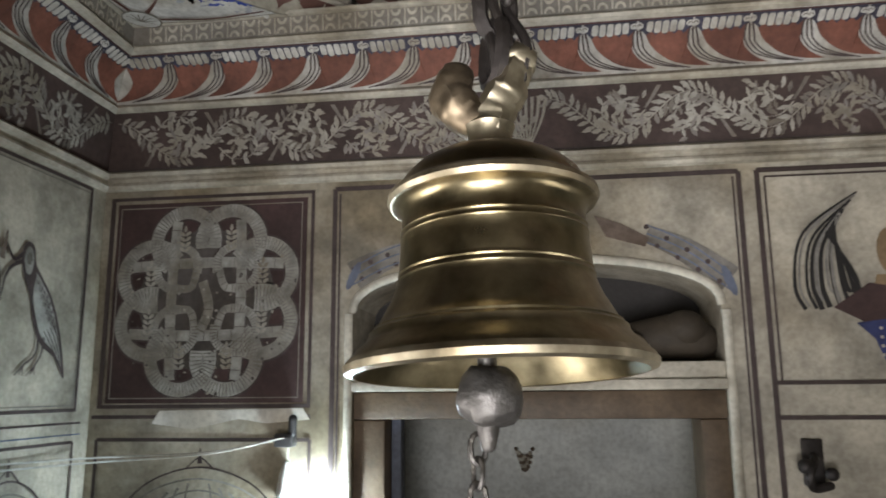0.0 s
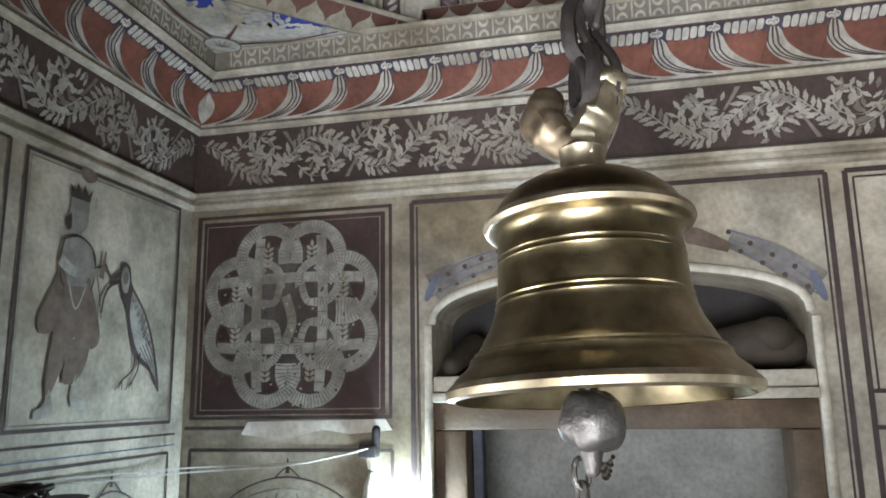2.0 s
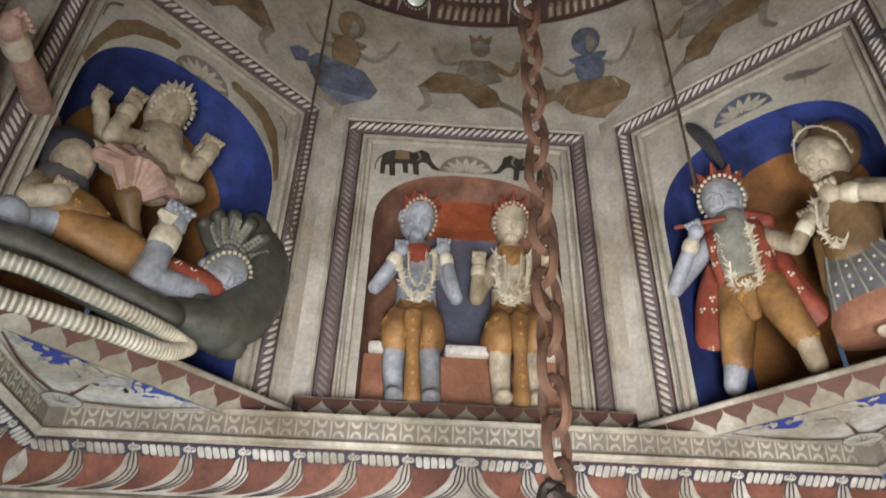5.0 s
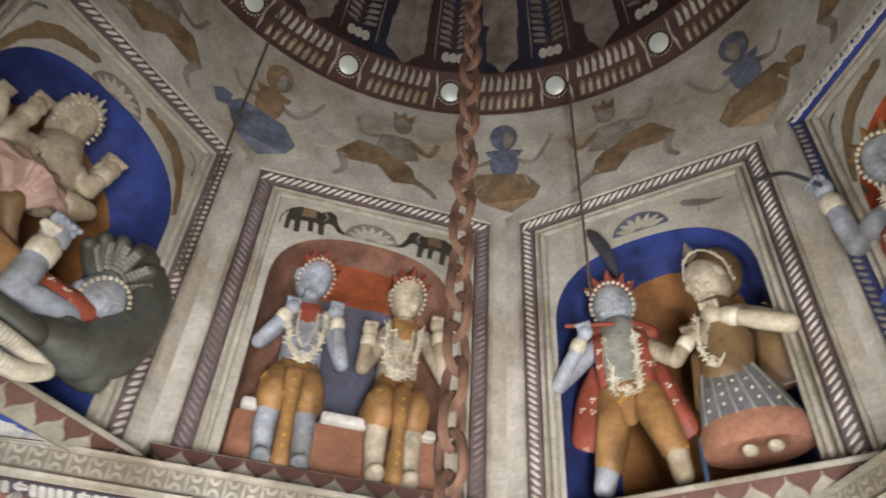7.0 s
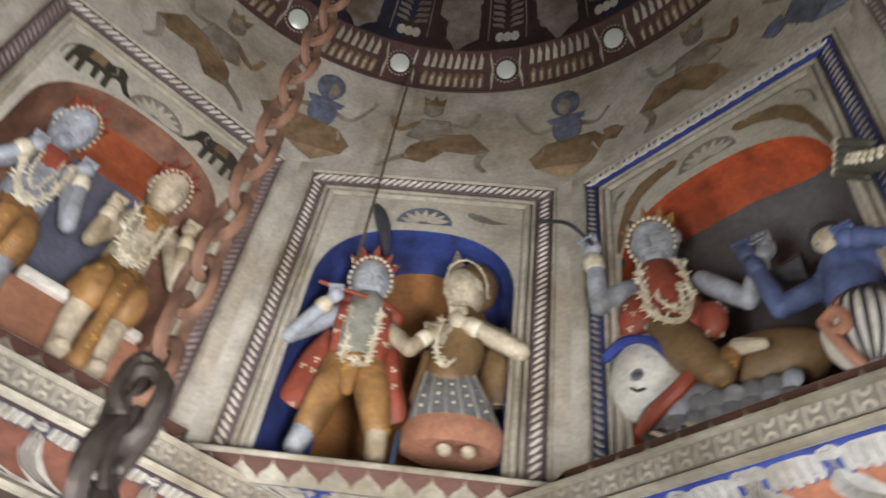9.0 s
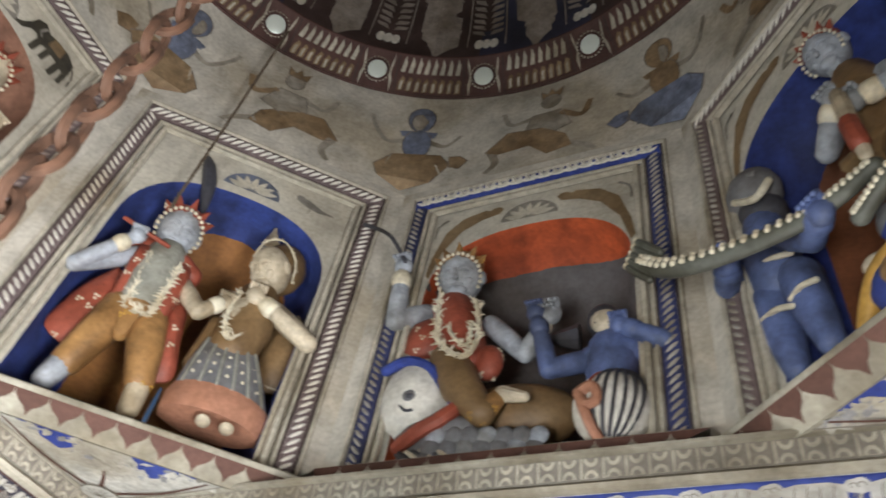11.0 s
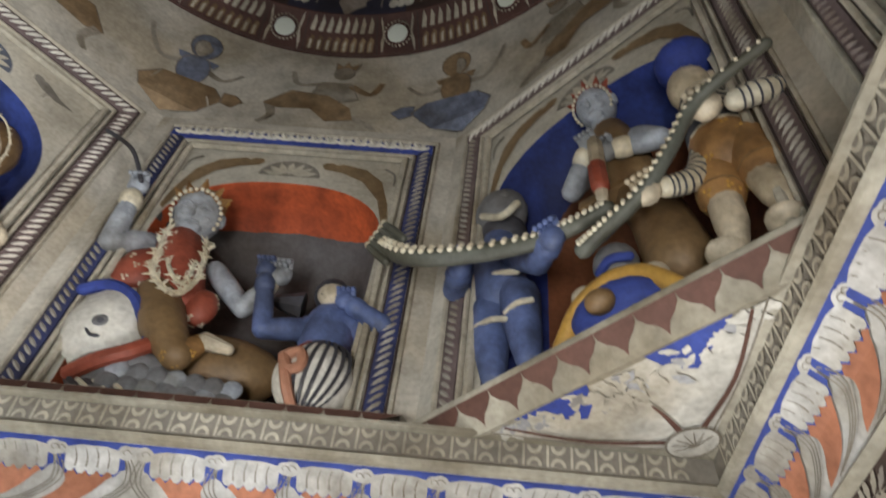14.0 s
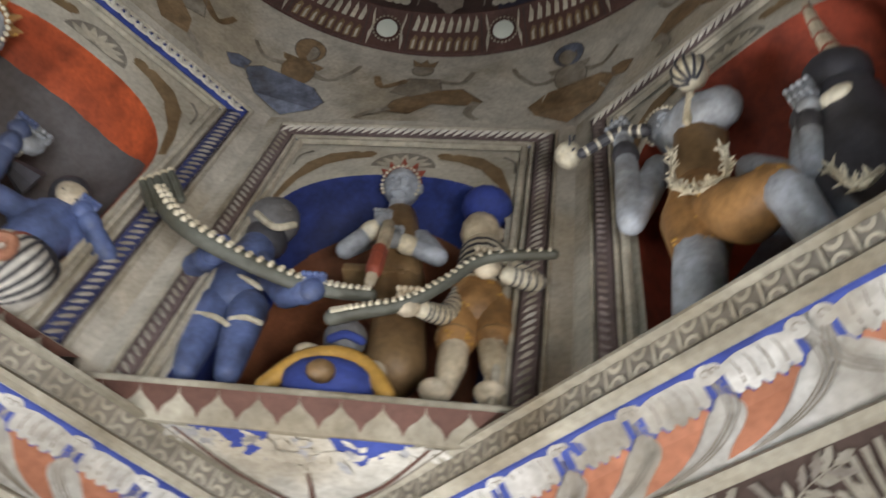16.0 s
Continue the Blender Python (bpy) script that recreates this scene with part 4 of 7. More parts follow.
bm = bmesh.new()
rows = []
for t, o in [(-0.03, -0.01), (-0.03, 0.012), (0.0, 0.016), (0.04, 0.006), (0.5, 0.003), (0.95, 0.006), (1.0, 0.014), (1.04, 0.012), (1.05, -0.03)]:
    rows.append([ring_point(i * 2.5, t, o) for i in range(144)])
sweep(bm, rows)
ring = thing("mirror_ring", bm, MAROON, "dark red ring with painted leaves round the foot of the dome", "cornice", kind="structure")
p = Paint(lambda u, v: ring_point(u, v, 0.010 + LAYER[0]))
for i in range(16):
    a0 = 11.25 + 22.5 * i
    n = 8
    for k in range(n):
        u = a0 + 4.6 + (22.5 - 9.2) * (k + 0.5) / n
        w = 0.62
        p.poly([(u - w, 0.08), (u + w * 0.7, 0.10), (u + w * 1.2, 0.40), (u + w * 0.2, 0.46), (u - w * 0.9, 0.30)], OCHRE)
        p.lay(1)
        p.poly([(u - w * 0.5, 0.10), (u + w * 0.25, 0.12), (u + w * 0.5, 0.36), (u - w * 0.3, 0.30)], CREAM)
        p.lay(0)
        p.poly([(u - w * 0.9, 0.56), (u + w * 0.6, 0.56), (u + w * 1.1, 0.80), (u + w * 0.3, 0.98), (u - w * 0.2, 0.82)], CREAM)
    for s in (-1, 1):
        p.stroke([(a0 + s * 4.1, 0.02), (a0 + s * 4.2, 0.98)], 0.25, 0.25, LINE)
        p.stroke([(a0 + s * 3.3, 0.15), (a0 + s * 2.8, 0.5), (a0 + s * 3.3, 0.9)], 0.35, 0.2, CREAM)
p.done("leaf_border", ring, "two rows of painted leaves")
# round mirrors; the bright reflection is put into their pale green-white base colour
MIRROR = bpy.data.materials.new("pale_reflection_glass")
MIRROR.use_nodes = True
_b = MIRROR.node_tree.nodes["Principled BSDF"]
_b.inputs["Base Color"].default_value = (0.80, 0.86, 0.79, 1)
_b.inputs["Metallic"].default_value, _b.inputs["Roughness"].default_value = 0.25, 0.3
bm = bmesh.new()
lathe(bm, [(0.0005, 0.006), (0.030, 0.005), (0.041, 0.002), (0.042, -0.004)], 24)
mirror_mesh = finish(bm, "mirror", MIRROR)
bm = bmesh.new()
lathe(bm, [(0.041, -0.002), (0.043, 0.008), (0.047, 0.009), (0.050, -0.002)], 24)
for k in range(22):
    a = 2 * math.pi * k / 22
    ell(bm, (0.0545 * math.cos(a), 0.0545 * math.sin(a), 0.002), 0.0048, 1, u=6, v=4)
rim_mesh = finish(bm, "rim", [MAROON, CREAM])
for i in range(16):
    ang = 11.25 + 22.5 * i
    pt = ring_point(ang, 0.5, 0.012)
    d = (ring_point(ang, 0.5, 0.1) - ring_point(ang, 0.5, 0.0)).normalized()
    mob = new("round_mirror", mirror_mesh)
    mob.matrix_world = Matrix.Translation(pt) @ d.to_track_quat("Z", "Y").to_matrix().to_4x4()
    tagged(mob, "small round mirror set in the dark red ring", "mirror", "mirrors of the dome ring")
    part("rim", rim_mesh, None, mob, "red rim with cream dots")

# dome


def dome_point(ang, t, off=0.0):
    r0, z0, h = 1.135, 4.70, 1.05
    a = t * math.pi / 2
    r = (r0 - off) * math.cos(a) + 0.0
    z = z0 + (h - off) * math.sin(a)
    return Vector((r * math.sin(radians(ang)), r * math.cos(radians(ang)), z))


bm = bmesh.new()
sweep(bm, [[dome_point(i * 2.5, 0.985 * t / 16) for i in range(144)] for t in range(17)])
for f in bm.faces:
    c = f.calc_center_median()
    a = math.degrees(math.atan2(c.x, c.y)) % 22.5
    f.material_index = 1 if 5.0 < (a - 11.25) % 22.5 < 0 else (1 if int((math.degrees(math.atan2(c.x, c.y)) % 360 + 11.25) / 22.5) % 3 == 1 else 0)
dome = thing("ceiling_dome", bm, [DOMEDARK, DOMEBLUE], "dark painted dome with leafy ribs", "ceiling", kind="structure")
p = Paint(lambda u, v: dome_point(u, v, 0.006))
_rng = random.Random(9)
for i in range(16):
    a0 = 11.25 + 22.5 * i
    for s in (-1, 1):
        p.stroke([(a0 + s * 4.3, 0.05), (a0 + s * 4.3, 0.7)], 0.3, 0.5, DOMELEAF)
        for k in range(26):
            v = 0.10 + k * 0.024
            p.poly([(a0 + s * 0.5, v), (a0 + s * 3.4, v + 0.012), (a0 + s * 3.7, v + 0.024), (a0 + s * 1.2, v + 0.02)], DOMELEAF)
    for k in (-1, 0, 1):
        p.oval(a0 + k * 1.7, 0.062, 1.0, 0.022, WHITE, n=12)
    a1 = a0 + 11.25
    p.stroke([(a1, 0.05), (a1, 0.75)], 0.4, 0.3, DOMELEAF)
    for k in range(20):
        v = 0.08 + 0.03 * k
        for s in (-1, 1):
            l = _rng.uniform(2.0, 5.2)
            p.stroke([(a1, v), (a1 + s * l * 0.5, v + 0.03), (a1 + s * l, v + 0.025 + 0.02 * _rng.random())], 0.18, 0.12, DOMELEAF, 3)
            for q in range(3):
                uu, vv = a1 + s * l * (0.35 + 0.3 * q), v + 0.03 + _rng.uniform(-0.012, 0.012)
                p.oval(uu, vv, 0.55, 0.008, DOMELEAF, rot=_rng.uniform(-4, 4), n=7)
p.done("leaf_painting", dome, "grey leafy stems")

# ---- paintings on the lower walls ----


p = Paint(lambda u, v: (u, A - 0.003 - LAYER[0], v))
# knot panel
p.rect(-1.195, -0.621, 1.615, 2.185, DARKRED)
p.lay(1)
p.border(-1.217, -0.600, 1.601, 2.205, 0.010, LINE)
for (u0, u1) in ((-0.541, 0.548), (0.594, 1.20)):
    p.stroke([(u0, 2.204), (u1, 2.204)], 0.0135, 0.0135, LINE)
for u in (-0.541, 0.548, 0.594):
    p.stroke([(u, 2.204), (u, 1.2)], 0.0135, 0.0135, LINE)
for u in (-0.526, 0.533):
    p.stroke([(u, 2.19), (u, 1.2)], 0.0055, 0.0055, LINE)
p.stroke([(0.612, 2.186), (1.2, 2.186)], 0.0055, 0.0055, LINE)
p.stroke([(0.612, 2.186), (0.612, 1.66)], 0.0055, 0.0055, LINE)
p.stroke([(0.60, 1.655), (1.2, 1.655)], 0.010, 0.010, LINE)
p.stroke([(0.60, 1.57), (1.2, 1.57)], 0.010, 0.010, LINE)
p.stroke([(-1.23, 1.578), (-0.60, 1.578)], 0.010, 0.010, LINE)
p.stroke([(-1.21, 1.517), (-0.60, 1.517)], 0.010, 0.010, LINE)
p.stroke([(-1.21, 1.517), (-1.21, 1.1)], 0.010, 0.010, LINE)
p.stroke([(-0.60, 1.517), (-0.60, 1.1)], 0.010, 0.010, LINE)
p.stroke([(-1.205, 1.603), (-1.205, 2.2)], 0.0055, 0.0055, LINE)
p.lay(2)
p.border(-1.183, -0.634, 1.627, 2.172, 0.003, GREYLINE)
# interlaced snakes: a ring of eight loops and crossing bars
cx, cz = -0.910, 1.902
def ribbon(pts, w=0.042):
    p.lay(2)
    p.stroke(pts, w + 0.012, w + 0.012, LINE, 5)
    p.lay(3)
    p.stroke(pts, w, w, KNOT, 5)
    line = bez([(a, b, 0) for a, b in pts], 4)
    p.lay(4)
    for i in range(1, len(line) - 1):
        d = (line[i + 1] - line[i - 1]).normalized()
        p.stroke([(line[i].x - d.y * w * 0.45, line[i].y + d.x * w * 0.45), (line[i].x + d.y * w * 0.45, line[i].y - d.x * w * 0.45)], 0.0022, 0.0022, FADED, 1)
p.oval(cx, cz, 0.20, 0.20, KNOTDARK, n=32)
# inner lattice first, then the outer loops over it
for k in range(4):
    a = radians(45 + 90 * k)
    ox, oz = cx + 0.125 * math.cos(a), cz + 0.125 * math.sin(a)
    ribbon([(ox + 0.062 * math.cos(a + radians(g)), oz + 0.062 * math.sin(a + radians(g))) for g in range(-150, 151, 30)], 0.024)
for s in (-1, 1):
    ribbon([(cx - 0.225, cz + s * 0.095), (cx - 0.08, cz + s * 0.102), (cx + 0.08, cz + s * 0.102), (cx + 0.225, cz + s * 0.095)], 0.030)
    ribbon([(cx + s * 0.095, cz - 0.225), (cx + s * 0.102, cz - 0.08), (cx + s * 0.102, cz + 0.08), (cx + s * 0.095, cz + 0.225)], 0.030)
    ribbon([(cx - 0.14, cz + s * 0.045), (cx - 0.05, cz + s * 0.030), (cx - 0.03, cz + s * 0.09)], 0.022)
    ribbon([(cx + 0.14, cz + s * 0.045), (cx + 0.06, cz + s * 0.030), (cx + 0.035, cz + s * 0.09)], 0.022)
for k in range(8):
    a = radians(22.5 + 45 * k)
    r0 = 0.172
    ox, oz = cx + r0 * math.cos(a) * 1.02, cz + r0 * math.sin(a) * 1.03
    ribbon([(ox + 0.088 * math.cos(a + radians(g)), oz + 0.088 * math.sin(a + radians(g))) for g in range(-125, 126, 25)], 0.038)
ribbon([(cx - 0.02, cz - 0.1), (cx + 0.01, cz - 0.03), (cx - 0.012, cz + 0.05)], 0.028)
p.lay(5)
for k in range(8):
    a = radians(22.5 + 45 * k)
    ox, oz = cx + 0.180 * math.cos(a), cz + 0.180 * math.sin(a)
    for q in range(4):
        for s in (-1, 1):
            p.leaf(ox, oz - 0.03 + 0.015 * q, 0.022, 0.012, 90 - s * 50, LEAF)
    p.leaf(ox, oz + 0.025, 0.022, 0.012, 90, LEAF)
# flaked spots where the paint has worn to the ground
_r = random.Random(77)
for k in range(90):
    a, r = _r.uniform(0, 6.283), 0.27 * math.sqrt(_r.random())
    p.oval(cx + r * math.cos(a), cz + r * math.sin(a), _r.uniform(0.002, 0.006), _r.uniform(0.002, 0.005), KNOTDARK if _r.random() < 0.6 else LEAF, rot=_r.uniform(0, 180), n=7)
# tassels beside the arch
p.lay(1)
for s in (-1, 1):
    uc = 0.005
    pts = [(uc + s * 0.30, 2.045), (uc + s * 0.40, 1.995), (uc + s * 0.50, 1.915)] if s > 0 else [(uc + s * 0.30, 2.03), (uc + s * 0.40, 2.0), (uc + s * 0.49, 1.955)]
    p.stroke(pts, 0.045, 0.085, FADED)
    p.lay(2)
    for k in range(3):
        p.stroke([(a, b + (k - 1) * 0.024) for a, b in pts], 0.004, 0.004, SLATE)
    for k in range(9):
        q = k / 8
        x = pts[0][0] + (pts[2][0] - pts[0][0]) * q
        z = pts[0][1] + (pts[2][1] - pts[0][1]) * q
        p.oval(x, z + 0.018 * (-1) ** k, 0.007, 0.007, LINE, n=8)
    p.oval(pts[2][0], pts[2][1], 0.012, 0.043, SLATE, rot=s * 20 if s > 0 else -25, n=12)
    p.lay(1)
p.poly([(0.17, 2.10), (0.24, 2.075), (0.31, 2.035), (0.30, 2.01), (0.20, 2.04)], UMBER)
# right panel: windswept figure in plain shapes
p.lay(1)
_r = random.Random(31)
for k in range(16):
    k = k * 0.56 + _r.uniform(-0.4, 0.4)
    p.stroke([(0.83 - 0.01 * k, 2.13 - 0.012 * k), (0.70 + 0.012 * k, 2.03 - 0.01 * k), (0.67 + 0.018 * k, 1.90), (0.69 + 0.016 * k, 1.83 + _r.uniform(0, 0.05))], _r.uniform(0.003, 0.008), _r.uniform(0.004, 0.014), BLACK if _r.random() < 0.6 else FADED)
p.poly([(0.75, 1.84), (0.84, 1.90), (0.95, 1.88), (0.98, 1.80), (0.86, 1.78)], DARKRED)
p.poly([(0.80, 1.80), (0.97, 1.82), (0.99, 1.70), (0.86, 1.70), (0.84, 1.76)], DEEPBLUE)
p.lay(2)
for k in range(24):
    p.oval(0.855 + 0.02 * (k % 6), 1.72 + 0.022 * (k // 6) + 0.004 * (k % 2), 0.0045, 0.0045, CREAM, n=6)
p.lay(1)
p.oval(0.90, 1.98, 0.035, 0.06, OCHRE, n=14)
p.poly([(0.86, 1.92), (0.95, 1.92), (0.97, 1.84), (0.84, 1.86)], OCHRE)
p.stroke([(0.93, 2.18), (0.94, 2.08), (0.96, 2.0)], 0.03, 0.02, FADED)
# domed arch painting under the knot
def dome_drawing(uc, w, zt):
    p.lay(1)
    for k, (f, m) in enumerate(((1.0, LINE), (0.9, FADED), (0.55, FADED))):
        p.stroke([(uc - w * f, zt - 0.26), (uc - w * f * 0.95, zt - 0.16), (uc - w * f * 0.6, zt - 0.07 - 0.02 * k), (uc, zt - 0.03 - 0.03 * k), (uc + w * f * 0.6, zt - 0.07 - 0.02 * k), (uc + w * f * 0.95, zt - 0.16), (uc + w * f, zt - 0.26)], 0.005, 0.005, m)
    p.stroke([(uc, zt - 0.02), (uc, zt + 0.02)], 0.014, 0.003, LINE)
    p.stroke([(uc - 0.04, zt - 0.035), (uc, zt - 0.005), (uc + 0.04, zt - 0.035)], 0.004, 0.004, LINE)
    for k in range(-5, 6):
        if k:
            p.stroke([(uc + w * 0.17 * k, zt - 0.2), (uc + w * 0.15 * k, zt - 0.10 - 0.008 * abs(k)), (uc + w * 0.12 * k, zt - 0.06 - 0.012 * abs(k))], 0.004, 0.007, FADED)
dome_drawing(-0.905, 0.24, 1.475)
p.lay(1)
p.poly([(-1.03, 1.595), (-0.62, 1.60), (-0.60, 1.57), (-0.72, 1.56), (-0.80, 1.572), (-0.93, 1.545), (-1.05, 1.56)], WHITE)
p.done("wall_painting", wall_north, "maroon panel of knotted snakes, dark ruled borders and faded tassels")

# west wall: ruled panel with a standing figure and a long-legged bird, in plain shapes
p = Paint(lambda u, v: (u, A - 0.003 - LAYER[0], v))
p.border(0.565, 1.175, 1.595, 2.222, 0.009, LINE)
p.border(0.580, 1.16, 1.61, 2.206, 0.003, GREYLINE)
p.stroke([(0.3, 2.222), (0.52, 2.222)], 0.008, 0.008, LINE)
p.stroke([(0.52, 2.222), (0.52, 1.1)], 0.008, 0.008, LINE)
p.stroke([(0.3, 1.565), (1.2, 1.565)], 0.006, 0.006, LINE)
p.stroke([(0.55, 1.515), (1.17, 1.515)], 0.008, 0.008, LINE)
p.stroke([(1.17, 1.515), (1.17, 1.1)], 0.008, 0.008, LINE)
p.stroke([(0.3, 1.535), (1.2, 1.535)], 0.004, 0.004, SLATE)
# figure: crowned head, tunic with wide sleeves, trousers, as plain shapes
def smooth(pts, m):
    line = bez([(a, b, 0) for a, b in list(pts) + [pts[0]]], 4)[:-1]
    p.poly([(q.x, q.y) for q in line], m)


def outlined(pts, m, w=0.004):
    smooth(pts, m)
    keep = p.d
    p.lay(round(keep / 0.0012) + 1)
    p.stroke(list(pts) + [pts[0]], w, w, LINE, 4)
    p.d = keep


p.lay(1)
smooth([(0.718, 2.145), (0.712, 2.10), (0.722, 2.065), (0.748, 2.055), (0.772, 2.075), (0.778, 2.11), (0.770, 2.145)], FADED)
smooth([(0.700, 2.085), (0.718, 2.10), (0.720, 2.065), (0.706, 2.06)], LINE)
p.poly([(0.712, 2.14), (0.778, 2.14), (0.786, 2.175), (0.768, 2.155), (0.758, 2.18), (0.746, 2.157), (0.734, 2.18), (0.724, 2.157), (0.708, 2.172)], LINE)
smooth([(0.735, 2.205), (0.745, 2.222), (0.775, 2.225), (0.797, 2.212), (0.790, 2.196), (0.760, 2.188)], UMBER)
outlined([(0.700, 2.035), (0.735, 2.048), (0.770, 2.045), (0.805, 2.02), (0.812, 1.975), (0.795, 1.92), (0.715, 1.92), (0.690, 1.975)], FADED)
smooth([(0.705, 1.98), (0.672, 1.915), (0.640, 1.850), (0.648, 1.812), (0.690, 1.822), (0.725, 1.90)], UMBER)
smooth([(0.795, 1.96), (0.830, 1.88), (0.848, 1.815), (0.825, 1.785), (0.795, 1.805), (0.775, 1.91)], UMBER)
p.lay(2)
smooth([(0.712, 1.925), (0.800, 1.925), (0.818, 1.84), (0.805, 1.755), (0.775, 1.715), (0.762, 1.80), (0.748, 1.80), (0.726, 1.74), (0.690, 1.675), (0.675, 1.70), (0.690, 1.82)], UMBER)
smooth([(0.742, 1.80), (0.770, 1.80), (0.778, 1.715), (0.752, 1.70), (0.728, 1.712)], UMBER)
smooth([(0.690, 1.690), (0.672, 1.652), (0.650, 1.640), (0.654, 1.622), (0.700, 1.632), (0.704, 1.648)], KNOT)
smooth([(0.772, 1.725), (0.774, 1.672), (0.800, 1.664), (0.822, 1.652), (0.814, 1.640), (0.768, 1.648), (0.758, 1.68)], KNOT)
p.lay(3)
p.stroke([(0.722, 1.94), (0.752, 1.875), (0.785, 1.94)], 0.005, 0.005, KNOT)
p.stroke([(0.690, 1.985), (0.745, 1.962), (0.835, 1.975)], 0.030, 0.020, KNOT)
p.stroke([(0.835, 1.96), (0.842, 2.0), (0.846, 2.03)], 0.018, 0.006, UMBER)
p.stroke([(0.80, 2.02), (0.828, 1.94), (0.846, 1.86)], 0.004, 0.003, LINE)
# bird: curved neck, round head, scaled back and long tail
p.lay(1)
smooth([(0.905, 1.975), (0.912, 2.008), (0.930, 2.018), (0.952, 2.005), (0.962, 1.965), (0.990, 1.935), (1.035, 1.885), (1.078, 1.80), (1.108, 1.682), (1.062, 1.735), (1.005, 1.765), (0.970, 1.815), (0.948, 1.885), (0.922, 1.925)], LINE)
p.lay(2)
smooth([(0.914, 1.972), (0.920, 1.998), (0.932, 2.006), (0.945, 1.996), (0.950, 1.965), (0.942, 1.938), (0.926, 1.940)], KNOT)
smooth([(0.965, 1.945), (0.990, 1.922), (1.028, 1.878), (1.066, 1.80), (1.090, 1.715), (1.055, 1.752), (1.008, 1.780), (0.980, 1.822), (0.958, 1.885)], KNOT)
p.lay(3)
p.oval(0.932, 1.975, 0.011, 0.016, FADED, n=12)
for r in range(6):
    for k in range(4):
        u, v = 0.972 + 0.013 * k + 0.010 * r, 1.922 - 0.018 * r - 0.010 * k
        p.stroke([(u - 0.006, v + 0.004), (u, v - 0.006), (u + 0.006, v + 0.004)], 0.0022, 0.0022, LINE, 3)
for k in range(5):
    p.stroke([(1.008 + 0.012 * k, 1.80 + 0.006 * k), (1.040 + 0.009 * k, 1.765 + 0.006 * k), (1.085 + 0.002 * k, 1.715 + 0.004 * k)], 0.003, 0.002, LINE, 3)
p.stroke([(0.908, 1.985), (0.880, 1.965), (0.858, 1.985), (0.842, 2.012)], 0.012, 0.004, LINE)
p.stroke([(0.908, 1.965), (0.870, 1.945), (0.852, 1.915), (0.845, 1.875)], 0.012, 0.004, LINE)
for a, b in ((0.990, 0.930), (1.012, 0.972)):
    p.stroke([(a, 1.785), (a - 0.008, 1.74), (b + 0.012, 1.712)], 0.007, 0.005, LINE)
    for q in (-0.016, 0.0, 0.014):
        p.stroke([(b + 0.012, 1.712), (b + q, 1.690 - abs(q) * 0.2)], 0.005, 0.003, LINE, 2)
dome_drawing(0.93, 0.17, 1.47)
p.done("wall_painting", wall_west, "ruled panel with a faded figure and long-legged bird")

# ---- north door: wooden frame and moulded sill of the shelf ----
bm = bmesh.new()
box(bm, -0.487, -0.400, A + 0.02, A + 0.16, 0, 1.567, 0, 0.006)
thing_frame = holder("door_frame", "old dark wooden frame of the doorway", "door frame", kind="structure")
part("jamb", bm, WOOD, thing_frame)
bm = bmesh.new()
box(bm, 0.415, 0.482, A + 0.02, A + 0.16, 0, 1.567, 0, 0.006)
part("jamb", bm, WOOD, thing_frame)
bm = bmesh.new()
box(bm, -0.487, 0.482, A + 0.015, A + 0.17, 1.568, 1.640, 0, 0.006)
part("lintel", bm, WOOD, thing_frame)
bm = bmesh.new()
box(bm, -0.487, 0.482, A - 0.012, A + 0.26, 1.641, 1.668, 0, 0.005)
box(bm, -0.487, 0.482, A + 0.004, A + 0.26, 1.668, 1.712, 0, 0.005)
part("sill", bm, CREAM, thing_frame, "moulded pale plaster sill")
bm = bmesh.new()
box(bm, -0.399, -0.372, A + 0.10, A + 0.16, 0, 1.566, 0, 0.004)
part("door_leaf", bm, SLATE, thing_frame, "edge of a grey door leaf")
# raised plaster edge of the arch
bm = bmesh.new()
moulding(bm, [(u, v + 0.008) for u, v in shelf_arch[1:-1]], 0.022, 0.012, A)
moulding(bm, [(DL - 0.01, 1.2), (DL - 0.01, 1.85)], 0.022, 0.012, A)
moulding(bm, [(DR + 0.01, 1.84), (DR + 0.01, 1.2)], 0.022, 0.012, A)
part("arch_moulding", bm, CREAM, wall_north)

# stored things on the arched shelf
CANVAS = mat("grey_brown_cloth", (0.055, 0.041, 0.026), scale=16, stain=0.4)
bm = bmesh.new()
tube(bm, [(0.28, A + 0.12, 1.775), (0.36, A + 0.10, 1.782), (0.44, A + 0.11, 1.77)], [0.05, 0.06, 0.055], 0, 12)
ell(bm, (0.40, A + 0.08, 1.80), (0.06, 0.05, 0.05))
thing("cloth_bundle", bm, CANVAS, "grey-brown cloth bundle lying on the arched shelf", "bundle")
bm = bmesh.new()
ell(bm, (0.245, A + 0.05, 1.752), (0.055, 0.045, 0.04))
thing("round_pot", bm, mat("dull_clay", (0.30, 0.25, 0.19), scale=12), "dull round clay pot lying on the arched shelf", "pot")
bm = bmesh.new()
tube(bm, [(-0.44, A + 0.03, 1.742), (-0.40, A + 0.16, 1.80)], [0.028, 0.036], 0, 14)
ell(bm, (-0.442, A + 0.022, 1.741), (0.022, 0.012, 0.024), 1)
thing("rolled_mat", bm, [CANVAS, CREAM], "rolled mat with pale end on the arched shelf", "mat")
bm = bmesh.new()
tube(bm, [(-0.3, A + 0.15, 1.77), (0.0, A + 0.16, 1.80), (0.2, A + 0.15, 1.775)], [0.05, 0.065, 0.05], 0, 12)
thing("cloth_bundle", bm, CANVAS, "dark cloth bundle lying at the back of the arched shelf", "bundle")
